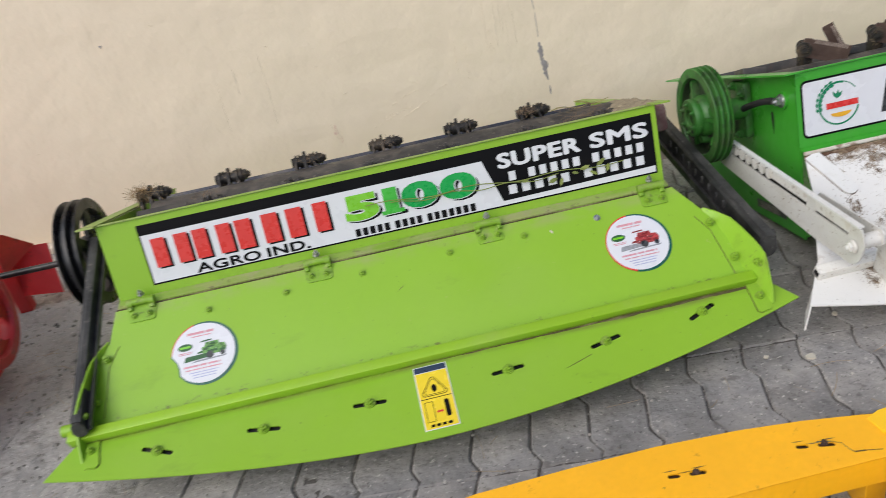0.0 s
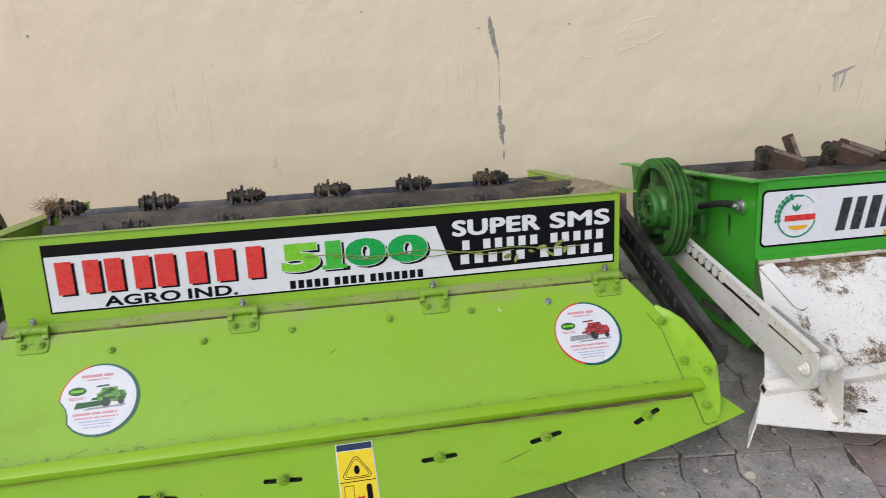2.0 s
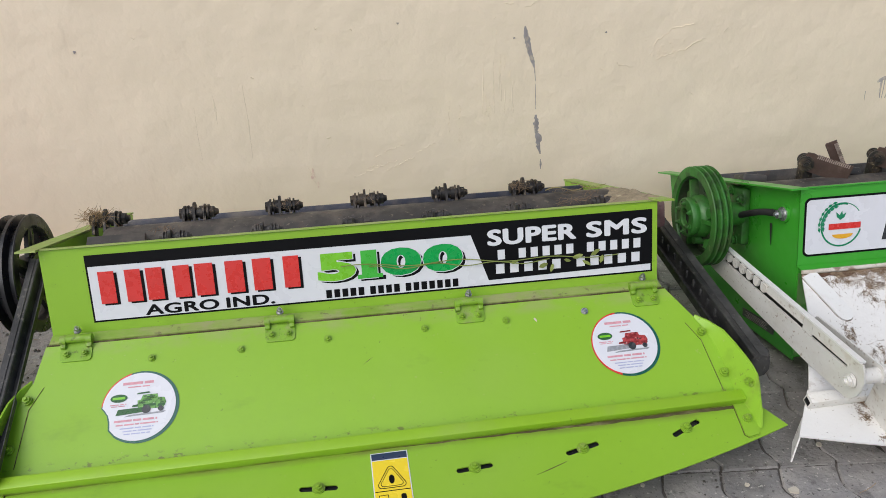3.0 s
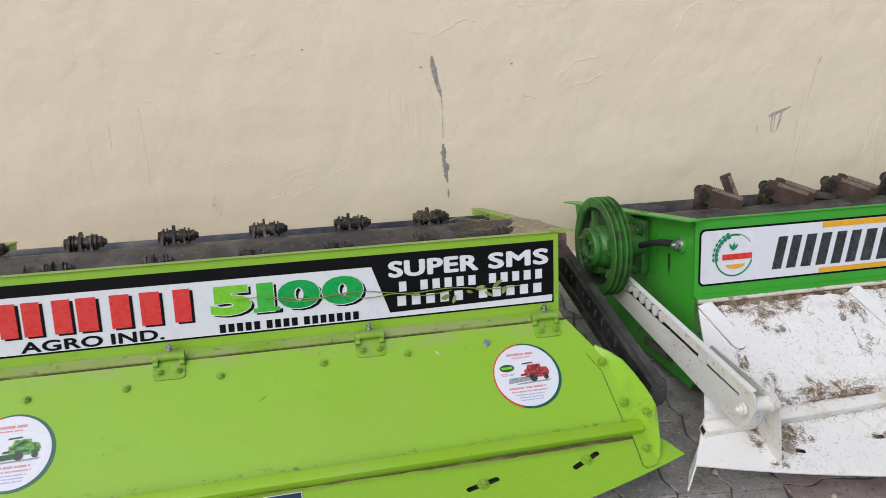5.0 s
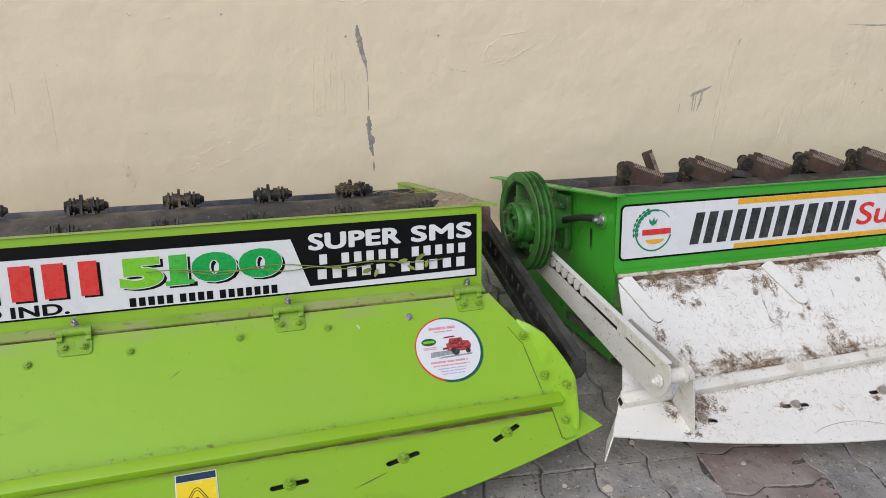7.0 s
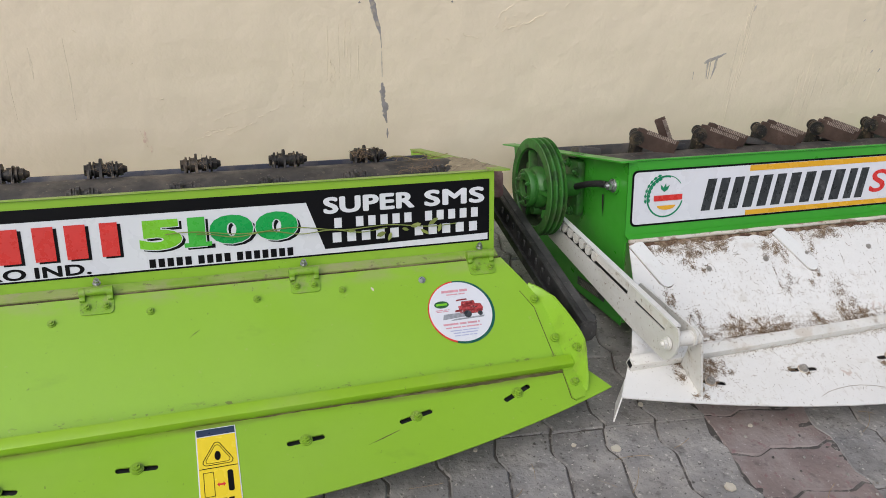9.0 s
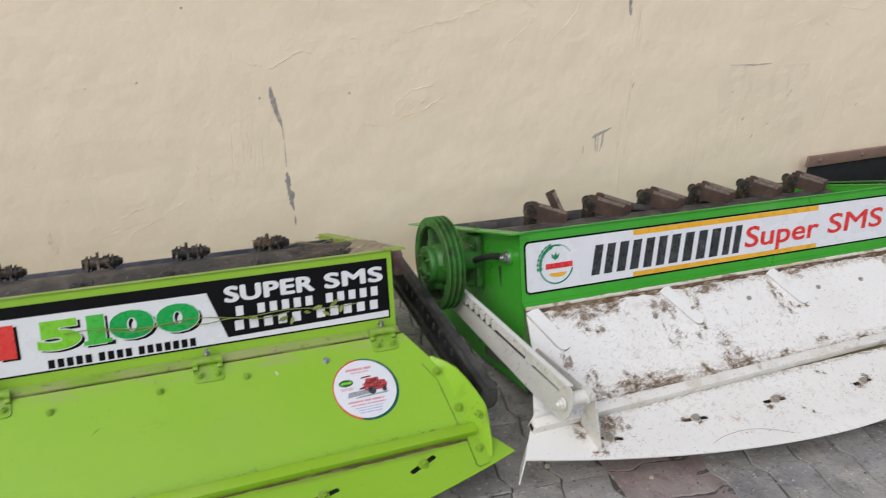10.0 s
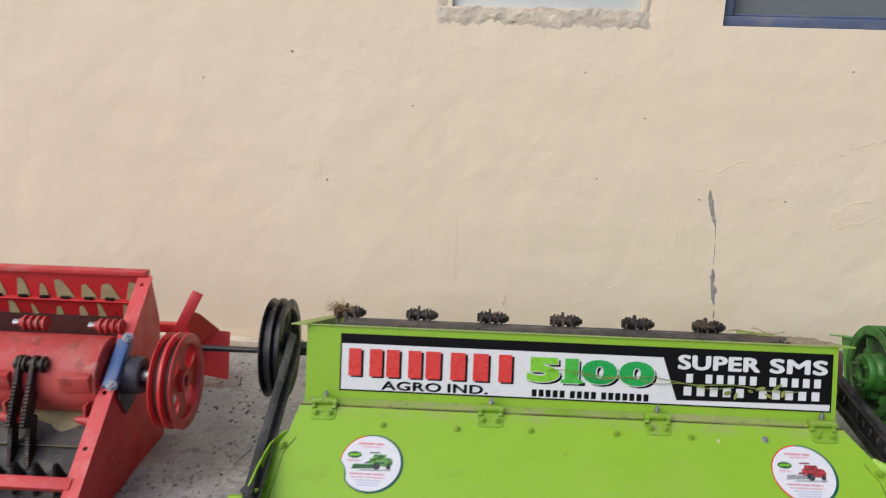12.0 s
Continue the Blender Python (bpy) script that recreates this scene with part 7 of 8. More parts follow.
    lathe(bm, [(0.022, -0.01), (0.05, -0.01), (0.05, 0.035), (0.046, 0.045), (0.03, 0.045), (0.022, 0.04)], Matrix.Translation((0.002, *ax)) @ pose(0, 0, 0, 0, 90, 0), 30)
    part("bearing_housing", bm, BLUE_STEEL, own, "blue-grey cast bearing housing")
    part("axle_stub", rod(bmesh.new(), (0.03, *ax), (0.11, *ax), 0.017, 20), ZINC, own, "bright steel axle stub")
    part("grease_patch", plate(bmesh.new(), [(0.0045, ax[0] + p, ax[1] + q) for p, q in ((-0.06, 0.03), (-0.07, -0.03), (-0.03, -0.10), (0.02, -0.085), (0.05, -0.05), (0.06, 0.03), (0.0, 0.05))], 0.0008), BLACK, own, "dark grease patch", smooth=0)
    bm = bmesh.new()
    a, b = Vector((-0.006, ax[0] + 0.025, ax[1] + 0.085)), Vector((-0.006, ax[0] - 0.085, ax[1] + 0.0))
    mm = along(a, b, (1, 0, 0))
    slab(bm, (0.028, 0.034, (b - a).length), mm @ Matrix.Translation((0, 0, (b - a).length / 2)), 0.005)
    brk = part("bearing_bracket", bm, BLUE, own, "blue painted bearing bracket")
    for p in (a, b):
        bm = bmesh.new()
        hex_bolt(bm, p + Vector((0.012, -0.012, 0.014)), (0.3, -0.6, 0.7), 0.011, 0.012)
        part("bolt", bm, ZINC, brk, "bright zinc bolt")
    build_pulley(own, (-0.442 - R0, ax[0] + 0.005, ax[1] - 0.012), 0.126, 0.058, RED, 1, holes=4, hub_r=0.030, grooves=2, solid=True, groove_paint=MAROON, hole=0.235, label="red two-groove belt pulley", bolts=False)
    # hitch plates behind the side panel
    part("hitch_plate", plate(bmesh.new(), [(-0.12, 0.56, 0.075), (0.02, 0.56, 0.055), (0.095, 0.575, 0.035), (0.095, 0.62, 0.19), (-0.12, 0.62, 0.20)], -0.006), RED, own)
    part("hitch_strut", slab(bmesh.new(), (0.035, 0.012, 0.27), Matrix.Translation((-0.03, 0.50, 0.235)) @ pose(0, 0, 0, -20, 24, 0), 0.003), RED, own)
    part("hitch_rail", slab(bmesh.new(), (0.30, 0.03, 0.03), Matrix.Translation((-0.13, 0.60, 0.205)), 0.003), RED, own)
    part("hitch_rib", plate(bmesh.new(), [(0.0, 0.52, 0.30), (0.02, 0.56, 0.27), (0.06, 0.62, 0.195), (-0.01, 0.52, 0.16)], 0.006), RED, own)
    part("hitch_post", slab(bmesh.new(), (0.04, 0.04, 0.2), Matrix.Translation((-0.03, 0.58, 0.10)), 0.003), RED, own)
    return own


red = build_red()


# ---------------------------------------------------------------- dark green machine at the far end
def build_far():
    own = thing("straw_chopper", "dark green straw chopper with a black rubber back sheet", "farm machine", ROW @ Matrix.Translation((3.13, 0, 0)), "straw choppers along the wall")
    L = 1.35
    build_box(own, L, GREEN_SHADED, GREEN_DARK)
    for k in range(5):
        part("rim_tab", slab(bmesh.new(), (0.006, 0.022, 0.035), Matrix.Translation((-0.034, 0.10 + 0.11 * k, 0.414 - 0.0364 * k)), 0.002), GREEN_DARK, own)
        part("bolt", hex_bolt(bmesh.new(), Vector((-0.004, 0.07 + 0.11 * k, 0.40 - 0.0364 * k)), (-1, 0, 0.1), 0.010, 0.012), GREEN_DARK, own)
    part("side_rail", slab(bmesh.new(), (0.03, 0.62, 0.008), Matrix.Translation((-0.018, 0.36, 0.302)) @ pose(0, 0, 0, -18.3), 0.002), GREEN_SHADED, own)
    part("back_sheet", slab(bmesh.new(), (L + 0.08, 0.006, 0.30), Matrix.Translation((L / 2 + 0.09, 0.596, 0.215)) @ pose(0, 0, 0, 0, -1.8, 0), 0.001), SHADE, own, "black rubber sheet")
    batten = part("batten", slab(bmesh.new(), (L + 0.10, 0.012, 0.045), Matrix.Translation((0.024 + L / 2 + 0.05, 0.586, 0.381)) @ pose(0, 0, 0, 4, -1.8, 0), 0.002), WOOD, own, "brown bolted batten")
    for k in range(6):
        part("bolt", hex_bolt(bmesh.new(), Vector((0.08 + 0.23 * k, 0.578, 0.364 + 0.0072 * k)), (0, -1, 0), 0.0045, 0.005), ZINC, batten)
    part("rotor", lathe(bmesh.new(), [(0.02, 0), (0.09, 0), (0.09, L - 0.05), (0.02, L - 0.05)], Matrix.Translation((0.025, 0.27, 0.24)) @ pose(0, 0, 0, 0, 90, 0), 36), GREEN_DARK, own)
    part("blade_lug", rod(bmesh.new(), Vector((0.16, 0.33, 0.345)), Vector((0.26, 0.30, 0.36)), 0.019, 14), GREEN_SHADED, own)
    return own


far = build_far()


# ---------------------------------------------------------------- yellow guard plate lying in front
def build_yellow():
    own = thing("guard_plate", "orange-yellow painted slotted guard plate lying on pavers", "machine part", Matrix.Translation((0.70, -2.41, 1.157)) @ Matrix.Scale(0.962, 4) @ Matrix.Translation((-0.70, 2.41, -1.157)) @ ROW @ Matrix.Translation((0, -0.006, 0)))
    z = lambda u, v: 0.103 + 0.10 * (v + 0.65)
    far_edge = [(0.30, -0.70), (0.45, -0.672), (0.62, -0.654), (0.80, -0.648), (0.95, -0.646), (1.10, -0.653), (1.215, -0.665), (1.314, -0.681), (1.37, -0.692)]
    near_edge = [(1.40, -0.772), (1.28, -0.772), (1.10, -0.773), (0.92, -0.778), (0.75, -0.786), (0.55, -0.795), (0.36, -0.79)]
    top = part("plate", plate(bmesh.new(), [(u, v, z(u, v)) for u, v in far_edge + near_edge], -0.004), YELLOW, own)
    slots = [(0.977, -0.715, -6), (1.206, -0.719, -10), (0.72, -0.728, 2)]
    tool = bmesh.new()
    for u, v, t in slots:
        m = Matrix.Translation((u, v, z(u, v))) @ pose(0, 0, 0, 5.7, 0, t)
        for dx, wd in ((-0.021, 0.022), (0.020, 0.030)):
            slab(tool, (wd, 0.009, 0.03), m @ Matrix.Translation((dx, 0, 0)), 0.004)
    cut(top, tool)
    for u, v, t in slots:
        part("slide_plate", slab(bmesh.new(), (0.11, 0.03, 0.003), Matrix.Translation((u, v, z(u, v) - 0.008)) @ pose(0, 0, 0, 5.7, 0, t)), BLADE, top, "rusty slide plate")
        part("bolt", hex_bolt(bmesh.new(), Vector((u + 0.018, v + 0.001, z(u, v) - 0.002)), (0, -0.1, 1), 0.0065, 0.007), BLADE, top, "rusty bolt")
        bm = bmesh.new()
        for q in range(3):
            m = Matrix.Translation((u, v, z(u, v) + 0.0042)) @ pose(0, 0, 0, 5.7, 0, t)
            x0, y0 = -0.04 + 0.026 * q, 0.010 - 0.006 * (q % 2)
            plate(bm, [m @ Vector((a, b, 0)) for a, b in ((x0, y0), (x0 + 0.012, y0 - 0.001), (x0 + 0.026, y0 + 0.001), (x0 + 0.014, y0 + 0.001))], 0.0004)
        part("scrape_mark", bm, SEAM, top, "dark scraped marks in the paint", smooth=0)
    scrape = [(1.212, -0.713), (1.235, -0.719), (1.250, -0.727), (1.255, -0.742), (1.260, -0.749), (1.279, -0.7515), (1.305, -0.757)]
    bm = bmesh.new()
    for k, ((u0, v0), (u1, v1)) in enumerate(zip(scrape, scrape[1:])):
        wd = (0.0014, 0.0008, 0.0017, 0.0010, 0.0016, 0.0007)[k]
        plate(bm, [(u0, v0 - wd, z(u0, v0) + 0.0042), (u1, v1 - wd, z(u1, v1) + 0.0042), (u1, v1 + wd * 0.7, z(u1, v1) + 0.0042), (u0, v0 + wd * 0.5, z(u0, v0) + 0.0042)], 0.0004 + 0.00004 * k)
    part("scrape_mark", bm, SEAM, top, "long dark scrape through the paint", smooth=0)
    lows = [Vector((u, v - 0.006, z(u, v) - 0.05)) for u, v in near_edge]
    highs = [Vector((u, v, z(u, v))) for u, v in near_edge]
    part("folded_edge", strip(bmesh.new(), lows, highs, 0.004), YELLOW, own)
    # tube brace at the end
    a, b = Vector((1.408, -0.676, 0.080)), Vector((1.560, -1.02, 0.080))
    brace = part("tube_brace", rod(bmesh.new(), a, b, 0.031, 32), YELLOW_BRIGHT, own)
    d = (b - a).normalized()
    s = Vector((-d.y, d.x, 0)) * -1
    for k, (q0, q1, off) in enumerate(((0.05, 0.10, -0.6), (0.10, 0.15, -0.35), (0.13, 0.20, -0.75))):
        mm = [a + d * q + (s * math.sin(o) + Vector((0, 0, 1)) * math.cos(o)) * 0.0315 for q, o in ((q0, off), (q0 + 0.012, off + 0.3), (q1, off + 0.22), (q1 - 0.01, off - 0.1))]
        part("worn_patch", plate(bmesh.new(), mm, 0.0004), surface("bare_mossy_steel", (0.13, 0.14, 0.07), 0.8, var=0.4, var_scale=60) if k == 0 else bpy.data.materials["bare_mossy_steel"], brace, "bare mossy patch in the paint", smooth=0)
    bracket = part("end_bracket", plate(bmesh.new(), [(1.318, -0.692, 0.1035), (1.345, -0.682, 0.106), (1.375, -0.680, 0.107), (1.397, -0.690, 0.106), (1.397, -0.712, 0.105), (1.355, -0.83, 0.1), (1.315, -0.95, 0.096), (1.255, -0.95, 0.096), (1.325, -0.80, 0.100), (1.338, -0.768, 0.1005)], 0.005), YELLOW_BRIGHT, own, "brighter yellow bolted end bracket")
    part("rivet", lathe(bmesh.new(), [(0.0, 0.004), (0.006, 0.003), (0.009, 0.0), (0.0, 0.0)], Matrix.Translation((1.375, -0.718, 0.110)), 18), YELLOW, bracket)
    part("gusset_rib", plate(bmesh.new(), [(1.42, -0.76, 0.10), (1.40, -0.74, 0.10), (1.385, -0.95, 0.095), (1.42, -0.97, 0.095)], 0.004), YELLOW, own)
    part("lower_plate", plate(bmesh.new(), [(1.08, -0.86, 0.06), (1.50, -0.82, 0.06), (1.60, -1.05, 0.05), (0.95, -1.02, 0.05)], 0.004), YELLOW, own)
    for u, v in ((0.45, -0.74), (0.9, -0.74), (1.30, -0.74)):
        part("foot", slab(bmesh.new(), (0.04, 0.05, 0.133), Matrix.Translation((u, v, 0.0210)), 0.003), YELLOW, own)
    return own


yellow = build_yellow()

# ---------------------------------------------------------------- litter: straw, chips
def scatter_chaff(clumps, seed):
    """Chaff on the white cover: flat crumbs and thin bent fibres in clumps (skirt?, u, v, spread u, spread v, crumbs, fibres)."""
    r = random.Random(seed)
    cv, cf, fv, ff = [], [], [], []
    for low, u0, v0, su, sv, crumbs, fibres in clumps:
        crumbs, fibres = int(crumbs * 1.2), int(fibres * (1.3 if su < 0.05 else 0.6))
        fn, slope = (on_skirt, S_SLOPE) if low else (on_cover, C_SLOPE)
        lim = (-0.47, -0.294) if low else (-0.264, -0.037)
        X, Y, Z = Vector((1, 0, 0)), Vector((0, 1, slope)).normalized(), Vector((0, -slope, 1)).normalized()
        seeds = [(r.gauss(u0, su), r.gauss(v0, sv)) for _ in range(max(2, crumbs // 60))]
        for k in range(crumbs + fibres):
            a, b = r.choice(seeds)
            f = 0.38 if k % 3 else 1.0
            u, v = (a + r.gauss(0, su * f * 0.7), b + r.gauss(0, sv * f * 0.7)) if su < 0.05 else (r.gauss(u0, su), r.gauss(v0, sv))
            v = min(max(v, lim[0]), lim[1] - r.random() * 0.004)
            c = ROW @ fn(u, v, 0.0034)
            ang = r.uniform(0, 6.283)
            x, y, z = (ROW.to_3x3() @ q for q in (X * math.cos(ang) + Y * math.sin(ang), Y * math.cos(ang) - X * math.sin(ang), Z))
            if k < crumbs:
                q, h = r.uniform(0.0004, 0.0014), r.uniform(0.0003, 0.0010)
                n = len(cv)
                cv.extend((c + x * q * r.uniform(0.8, 2.4), c + y * q * r.uniform(0.4, 1.0), c - x * q * r.uniform(0.8, 1.6), c - y * q * r.uniform(0.4, 1.0), c + z * h))
                cf.extend(((n, n + 1, n + 4), (n + 1, n + 2, n + 4), (n + 2, n + 3, n + 4), (n + 3, n, n + 4)))
            else:
                ln, wd, bend, rise = r.uniform(0.004, 0.018), r.uniform(0.00016, 0.00036), r.uniform(-0.7, 0.7), r.uniform(0.0, 0.12)
                n = len(fv)
                for i in range(5):
                    t = i / 4 - 0.5
                    m = c + x * ln * t + y * bend * ln * t * t + z * (0.0006 + rise * ln * (t + 0.5) ** 2)
                    fv.extend((m - y * wd, m + z * wd * 1.4, m + y * wd))
                for i in range(4):
                    p = n + 3 * i
                    ff.extend(((p, p + 1, p + 4, p + 3), (p + 1, p + 2, p + 5, p + 4)))
    for name, vs, fs, mt, label in (("chaff_crumbs", cv, cf, CHAFF, "brown chaff and soil crumbs on the white cover"), ("straw_litter", fv, ff, STRAW_DARK, "fine dark straw fibres on the white cover")):
        me = bpy.data.meshes.new(name)
        me.from_pydata([q[:] for q in vs], [], fs)
        me.materials.append(mt)
        tagged(new(name, me), label, "straw", kind="stuff")


scatter_chaff([
    # under the hinge edge
    (0, 1.645, -0.055, 0.022, 0.010, 420, 60), (0, 1.71, -0.060, 0.028, 0.014, 800, 110), (0, 1.765, -0.055, 0.026, 0.012, 700, 90), (0, 1.815, -0.055, 0.022, 0.010, 420, 60), (0, 1.72, -0.095, 0.012, 0.018, 130, 26),
    (0, 1.757, -0.111, 0.012, 0.008, 60, 18), (0, 1.955, -0.068, 0.016, 0.014, 520, 60), (0, 1.985, -0.082, 0.008, 0.022, 320, 36), (0, 2.075, -0.070, 0.010, 0.024, 300, 40), (0, 2.12, -0.056, 0.030, 0.010, 600, 80),
    (0, 2.062, -0.138, 0.012, 0.010, 120, 20), (0, 2.045, -0.165, 0.014, 0.016, 90, 22), (0, 1.975, -0.185, 0.020, 0.026, 60, 40), (0, 2.09, -0.19, 0.024, 0.020, 80, 40), (0, 1.935, -0.14, 0.003, 0.022, 60, 8),
    (0, 2.345, -0.078, 0.012, 0.022, 420, 50), (0, 2.352, -0.120, 0.008, 0.018, 180, 24), (0, 2.405, -0.138, 0.014, 0.006, 120, 14), (0, 2.825, -0.064, 0.014, 0.014, 260, 26), (0, 2.25, -0.048, 0.12, 0.005, 420, 60), (0, 2.6, -0.048, 0.14, 0.005, 420, 60), (0, 2.46, -0.055, 0.03, 0.010, 200, 30),
    # along the upper side of the bar
    (0, 2.085, -0.236, 0.018, 0.018, 700, 120), (0, 2.13, -0.253, 0.020, 0.008, 360, 60), (0, 1.995, -0.252, 0.012, 0.010, 240, 40), (0, 1.82, -0.250, 0.030, 0.010, 620, 110), (0, 1.88, -0.260, 0.022, 0.006, 460, 60), (0, 1.755, -0.254, 0.022, 0.010, 420, 70), (0, 1.785, -0.236, 0.020, 0.012, 160, 50), (0, 1.67, -0.250, 0.022, 0.014, 260, 60),
    (0, 2.262, -0.258, 0.014, 0.006, 220, 26), (0, 2.40, -0.252, 0.012, 0.012, 160, 26), (0, 2.555, -0.258, 0.016, 0.005, 240, 24), (0, 2.645, -0.256, 0.030, 0.008, 520, 50), (0, 2.0, -0.260, 0.16, 0.004, 420, 60), (0, 2.5, -0.260, 0.16, 0.004, 320, 40),
    # along the side edge, then thinly over the sheet
    (0, 1.612, -0.085, 0.004, 0.016, 90, 12), (0, 1.632, -0.118, 0.005, 0.014, 130, 16), (0, 1.622, -0.168, 0.008, 0.018, 260, 30), (0, 1.655, -0.215, 0.012, 0.020, 120, 26), (0, 1.80, -0.15, 0.12, 0.06, 260, 110), (0, 2.2, -0.15, 0.14, 0.06, 240, 120), (0, 2.6, -0.15, 0.14, 0.06, 180, 70),
    # skirt: round the fin, the slots, below the bar
    (1, 1.652, -0.322, 0.018, 0.018, 800, 130), (1, 1.612, -0.345, 0.016, 0.024, 520, 110), (1, 1.572, -0.322, 0.016, 0.018, 420, 90), (1, 1.60, -0.392, 0.014, 0.008, 200, 40), (1, 1.865, -0.372, 0.016, 0.008, 90, 26), (1, 2.103, -0.382, 0.016, 0.010, 110, 34), (1, 2.405, -0.384, 0.022, 0.014, 120, 40), (1, 2.30, -0.330, 0.008, 0.010, 70, 14), (1, 2.172, -0.422, 0.006, 0.005, 50, 8),
    (1, 1.80, -0.302, 0.10, 0.006, 420, 50), (1, 2.15, -0.302, 0.14, 0.006, 420, 50), (1, 2.55, -0.302, 0.14, 0.006, 320, 40), (1, 1.85, -0.38, 0.14, 0.05, 160, 60), (1, 2.3, -0.39, 0.16, 0.05, 160, 60)], 11)
stalk = bmesh.new()
hair = [ROW @ on_skirt(u, v, 0.0045) for u, v in ((1.8576, -0.4495), (1.884, -0.441), (1.914, -0.4374), (1.944, -0.4365), (1.972, -0.4384), (2.003, -0.445), (2.032, -0.4551), (2.079, -0.4783))]
for p, q in zip(hair, hair[1:]):
    rod(stalk, p, q, 0.0004, 5)
tagged(part("dry_stalk", stalk, STRAW_DARK), "single thin dry stalk lying on the white skirt", "straw")
stalk = bmesh.new()
for line in (((1.812, -0.228), (1.822, -0.238), (1.829, -0.252), (1.838, -0.262)), ((1.829, -0.252), (1.822, -0.258)), ((1.835, -0.258), (1.862, -0.250), (1.880, -0.252))):
    for p, q in zip(line, line[1:]):
        rod(stalk, ROW @ on_cover(*p, 0.006), ROW @ on_cover(*q, 0.006), 0.0008, 5)
tagged(part("dry_stalk", stalk, STRAW_DARK), "small forked dry stalk lying above the bar", "straw")
rot = lambda u, a, s, hgt: (lambda r: (ROW @ Vector((r.gauss(u, s), 0.27 + 0.128 * math.cos(radians(a)) + r.gauss(0, s * 0.5), 0.28 + 0.128 * math.sin(radians(a)) + r.uniform(-0.01, hgt))), (r.uniform(-1, 1), r.uniform(-1, 1), r.uniform(-0.4, 1))))
scatter_straw("straw_tuft", [(150, rot(-0.058, 62, 0.018, 0.014))], STRAW, 12, "pale dry straw tuft caught on the rotor end", (0.018, 0.050))
scatter_straw("straw_tuft", [(14, rot(0.17, 60, 0.008, 0.008)), (60, rot(0.985, 66, 0.012, 0.006)), (20, rot(0.12, 110, 0.02, 0.0)), (24, rot(0.60, 64, 0.010, 0.003)), (24, rot(0.39, 64, 0.010, 0.003))],
              STRAW_DARK, 15, "dry straw scraps caught on the blade lugs", (0.010, 0.030))
flat_lay = lambda u0, u1, v0, v1: (lambda r: (ROW @ Vector((r.uniform(u0, u1), r.uniform(v0, v1), 0.384 + r.uniform(-0.004, 0.008))), (r.uniform(-0.15, 0.15), r.uniform(-0.15, 0.15), 1)))
scatter_straw("straw_tuft", [(60, flat_lay(1.05, 1.17, 0.20, 0.30)), (30, flat_lay(1.10, 1.18, 0.16, 0.30))], STRAW_DARK, 17, "flat heap of dry straw on the rotor end", (0.012, 0.035))
def dust_heap(u0, u1, v0, v1, seed):
    """Packed chaff on the side rim: a lumpy sheet that follows the rim's slope and thins out to its edges."""
    nu, nv = 36, 44
    bm = bmesh.new()
    grid = []
    for i in range(nu + 1):
        for j in range(nv + 1):
            f, q = i / nu, j / nv
            u, v = u0 + (u1 - u0) * f, v0 + (v1 - v0) * q
            rim = 0.4695 - 0.3333 * (v - 0.018)
            edge = min(1.0, min(1 - f, q, 1 - q) * 5, f * 2.2)
            h = 0.004 + 0.006 * noise.noise((u * 30, v * 22, seed)) + 0.005 * noise.noise((u * 90, v * 60, seed))
            grid.append(bm.verts.new(ROW @ Vector((u + 0.006 * noise.noise((v * 30, 3, seed)), v, rim - 0.006 + edge * (0.008 + h) - (1 - f) ** 2 * 0.045))))
    for i in range(nu):
        for j in range(nv):
            k = i * (nv + 1) + j
            bm.faces.new((grid[k], grid[k + 1], grid[k + nv + 2], grid[k + nv + 1]))
    return tagged(part("dust_heap", bm, HEAP, smooth=60), "packed brown chaff and dust on the rotor end rim", "chaff", kind="stuff")


dust_heap(1.135, 1.262, 0.045, 0.40, 4.0)
for k, (u, v, turn, ln, wd) in enumerate(((1.10, 0.30, 4, 0.11, 0.008), (1.16, 0.30, -9, 0.09, 0.006))):
    m = ROW @ Matrix.Translation((u, v, 0.389 + 0.003 * k)) @ pose(0, 0, 0, -14, 2, turn)
    bm = bmesh.new()
    rows = [[bm.verts.new(m @ Vector((ln * (q / 6 - 0.5), s * wd * math.sin(math.pi * min(0.97, 0.12 + q / 6)), 0.006 * math.sin(q * 1.1 + k) - abs(s) * 0.002))) for s in (-1, 0, 1)] for q in range(7)]
    for p, q in zip(rows, rows[1:]):
        for s in (0, 1):
            bm.faces.new((p[s], p[s + 1], q[s + 1], q[s]))
    bmesh.ops.solidify(bm, geom=bm.faces[:], thickness=0.0008)
    tagged(part("dry_leaf", bm, LEAF_DRY), "long dry yellow leaf lying on the rotor end", "leaf", "dry leaves on the rotor")
gnd = lambda u0, u1, v0, v1: (lambda r: (ROW @ Vector((r.uniform(u0, u1), r.uniform(v0, v1), 0.003)), (0, 0, 1)))
scatter_straw("straw_litter", [(160, gnd(1.05, 1.6, -0.98, -0.80)), (60, gnd(0.6, 2.4, -1.0, -0.42)), (60, gnd(-0.6, -0.1, -0.4, 0.7))], STRAW, 13, "dry straw scraps on the pavers", (0.015, 0.09))
scatter_straw("straw_litter", [(90, lambda r: (ROW @ (panel_m(r.uniform(-0.086, 1.23), 0.262) @ Vector((0, 0.002, r.uniform(0.004, 0.03)))), (0, -0.2, 1))), (70, lambda r: (ROW @ on_cover(r.uniform(-0.1, 1.3), -0.285 + r.uniform(-0.004, 0.006), 0.006), (0, -0.3, 1)))],
              STRAW_DARK, 14, "fine chaff along the lime green cover seams", (0.004, 0.02))
r = random.Random(21)


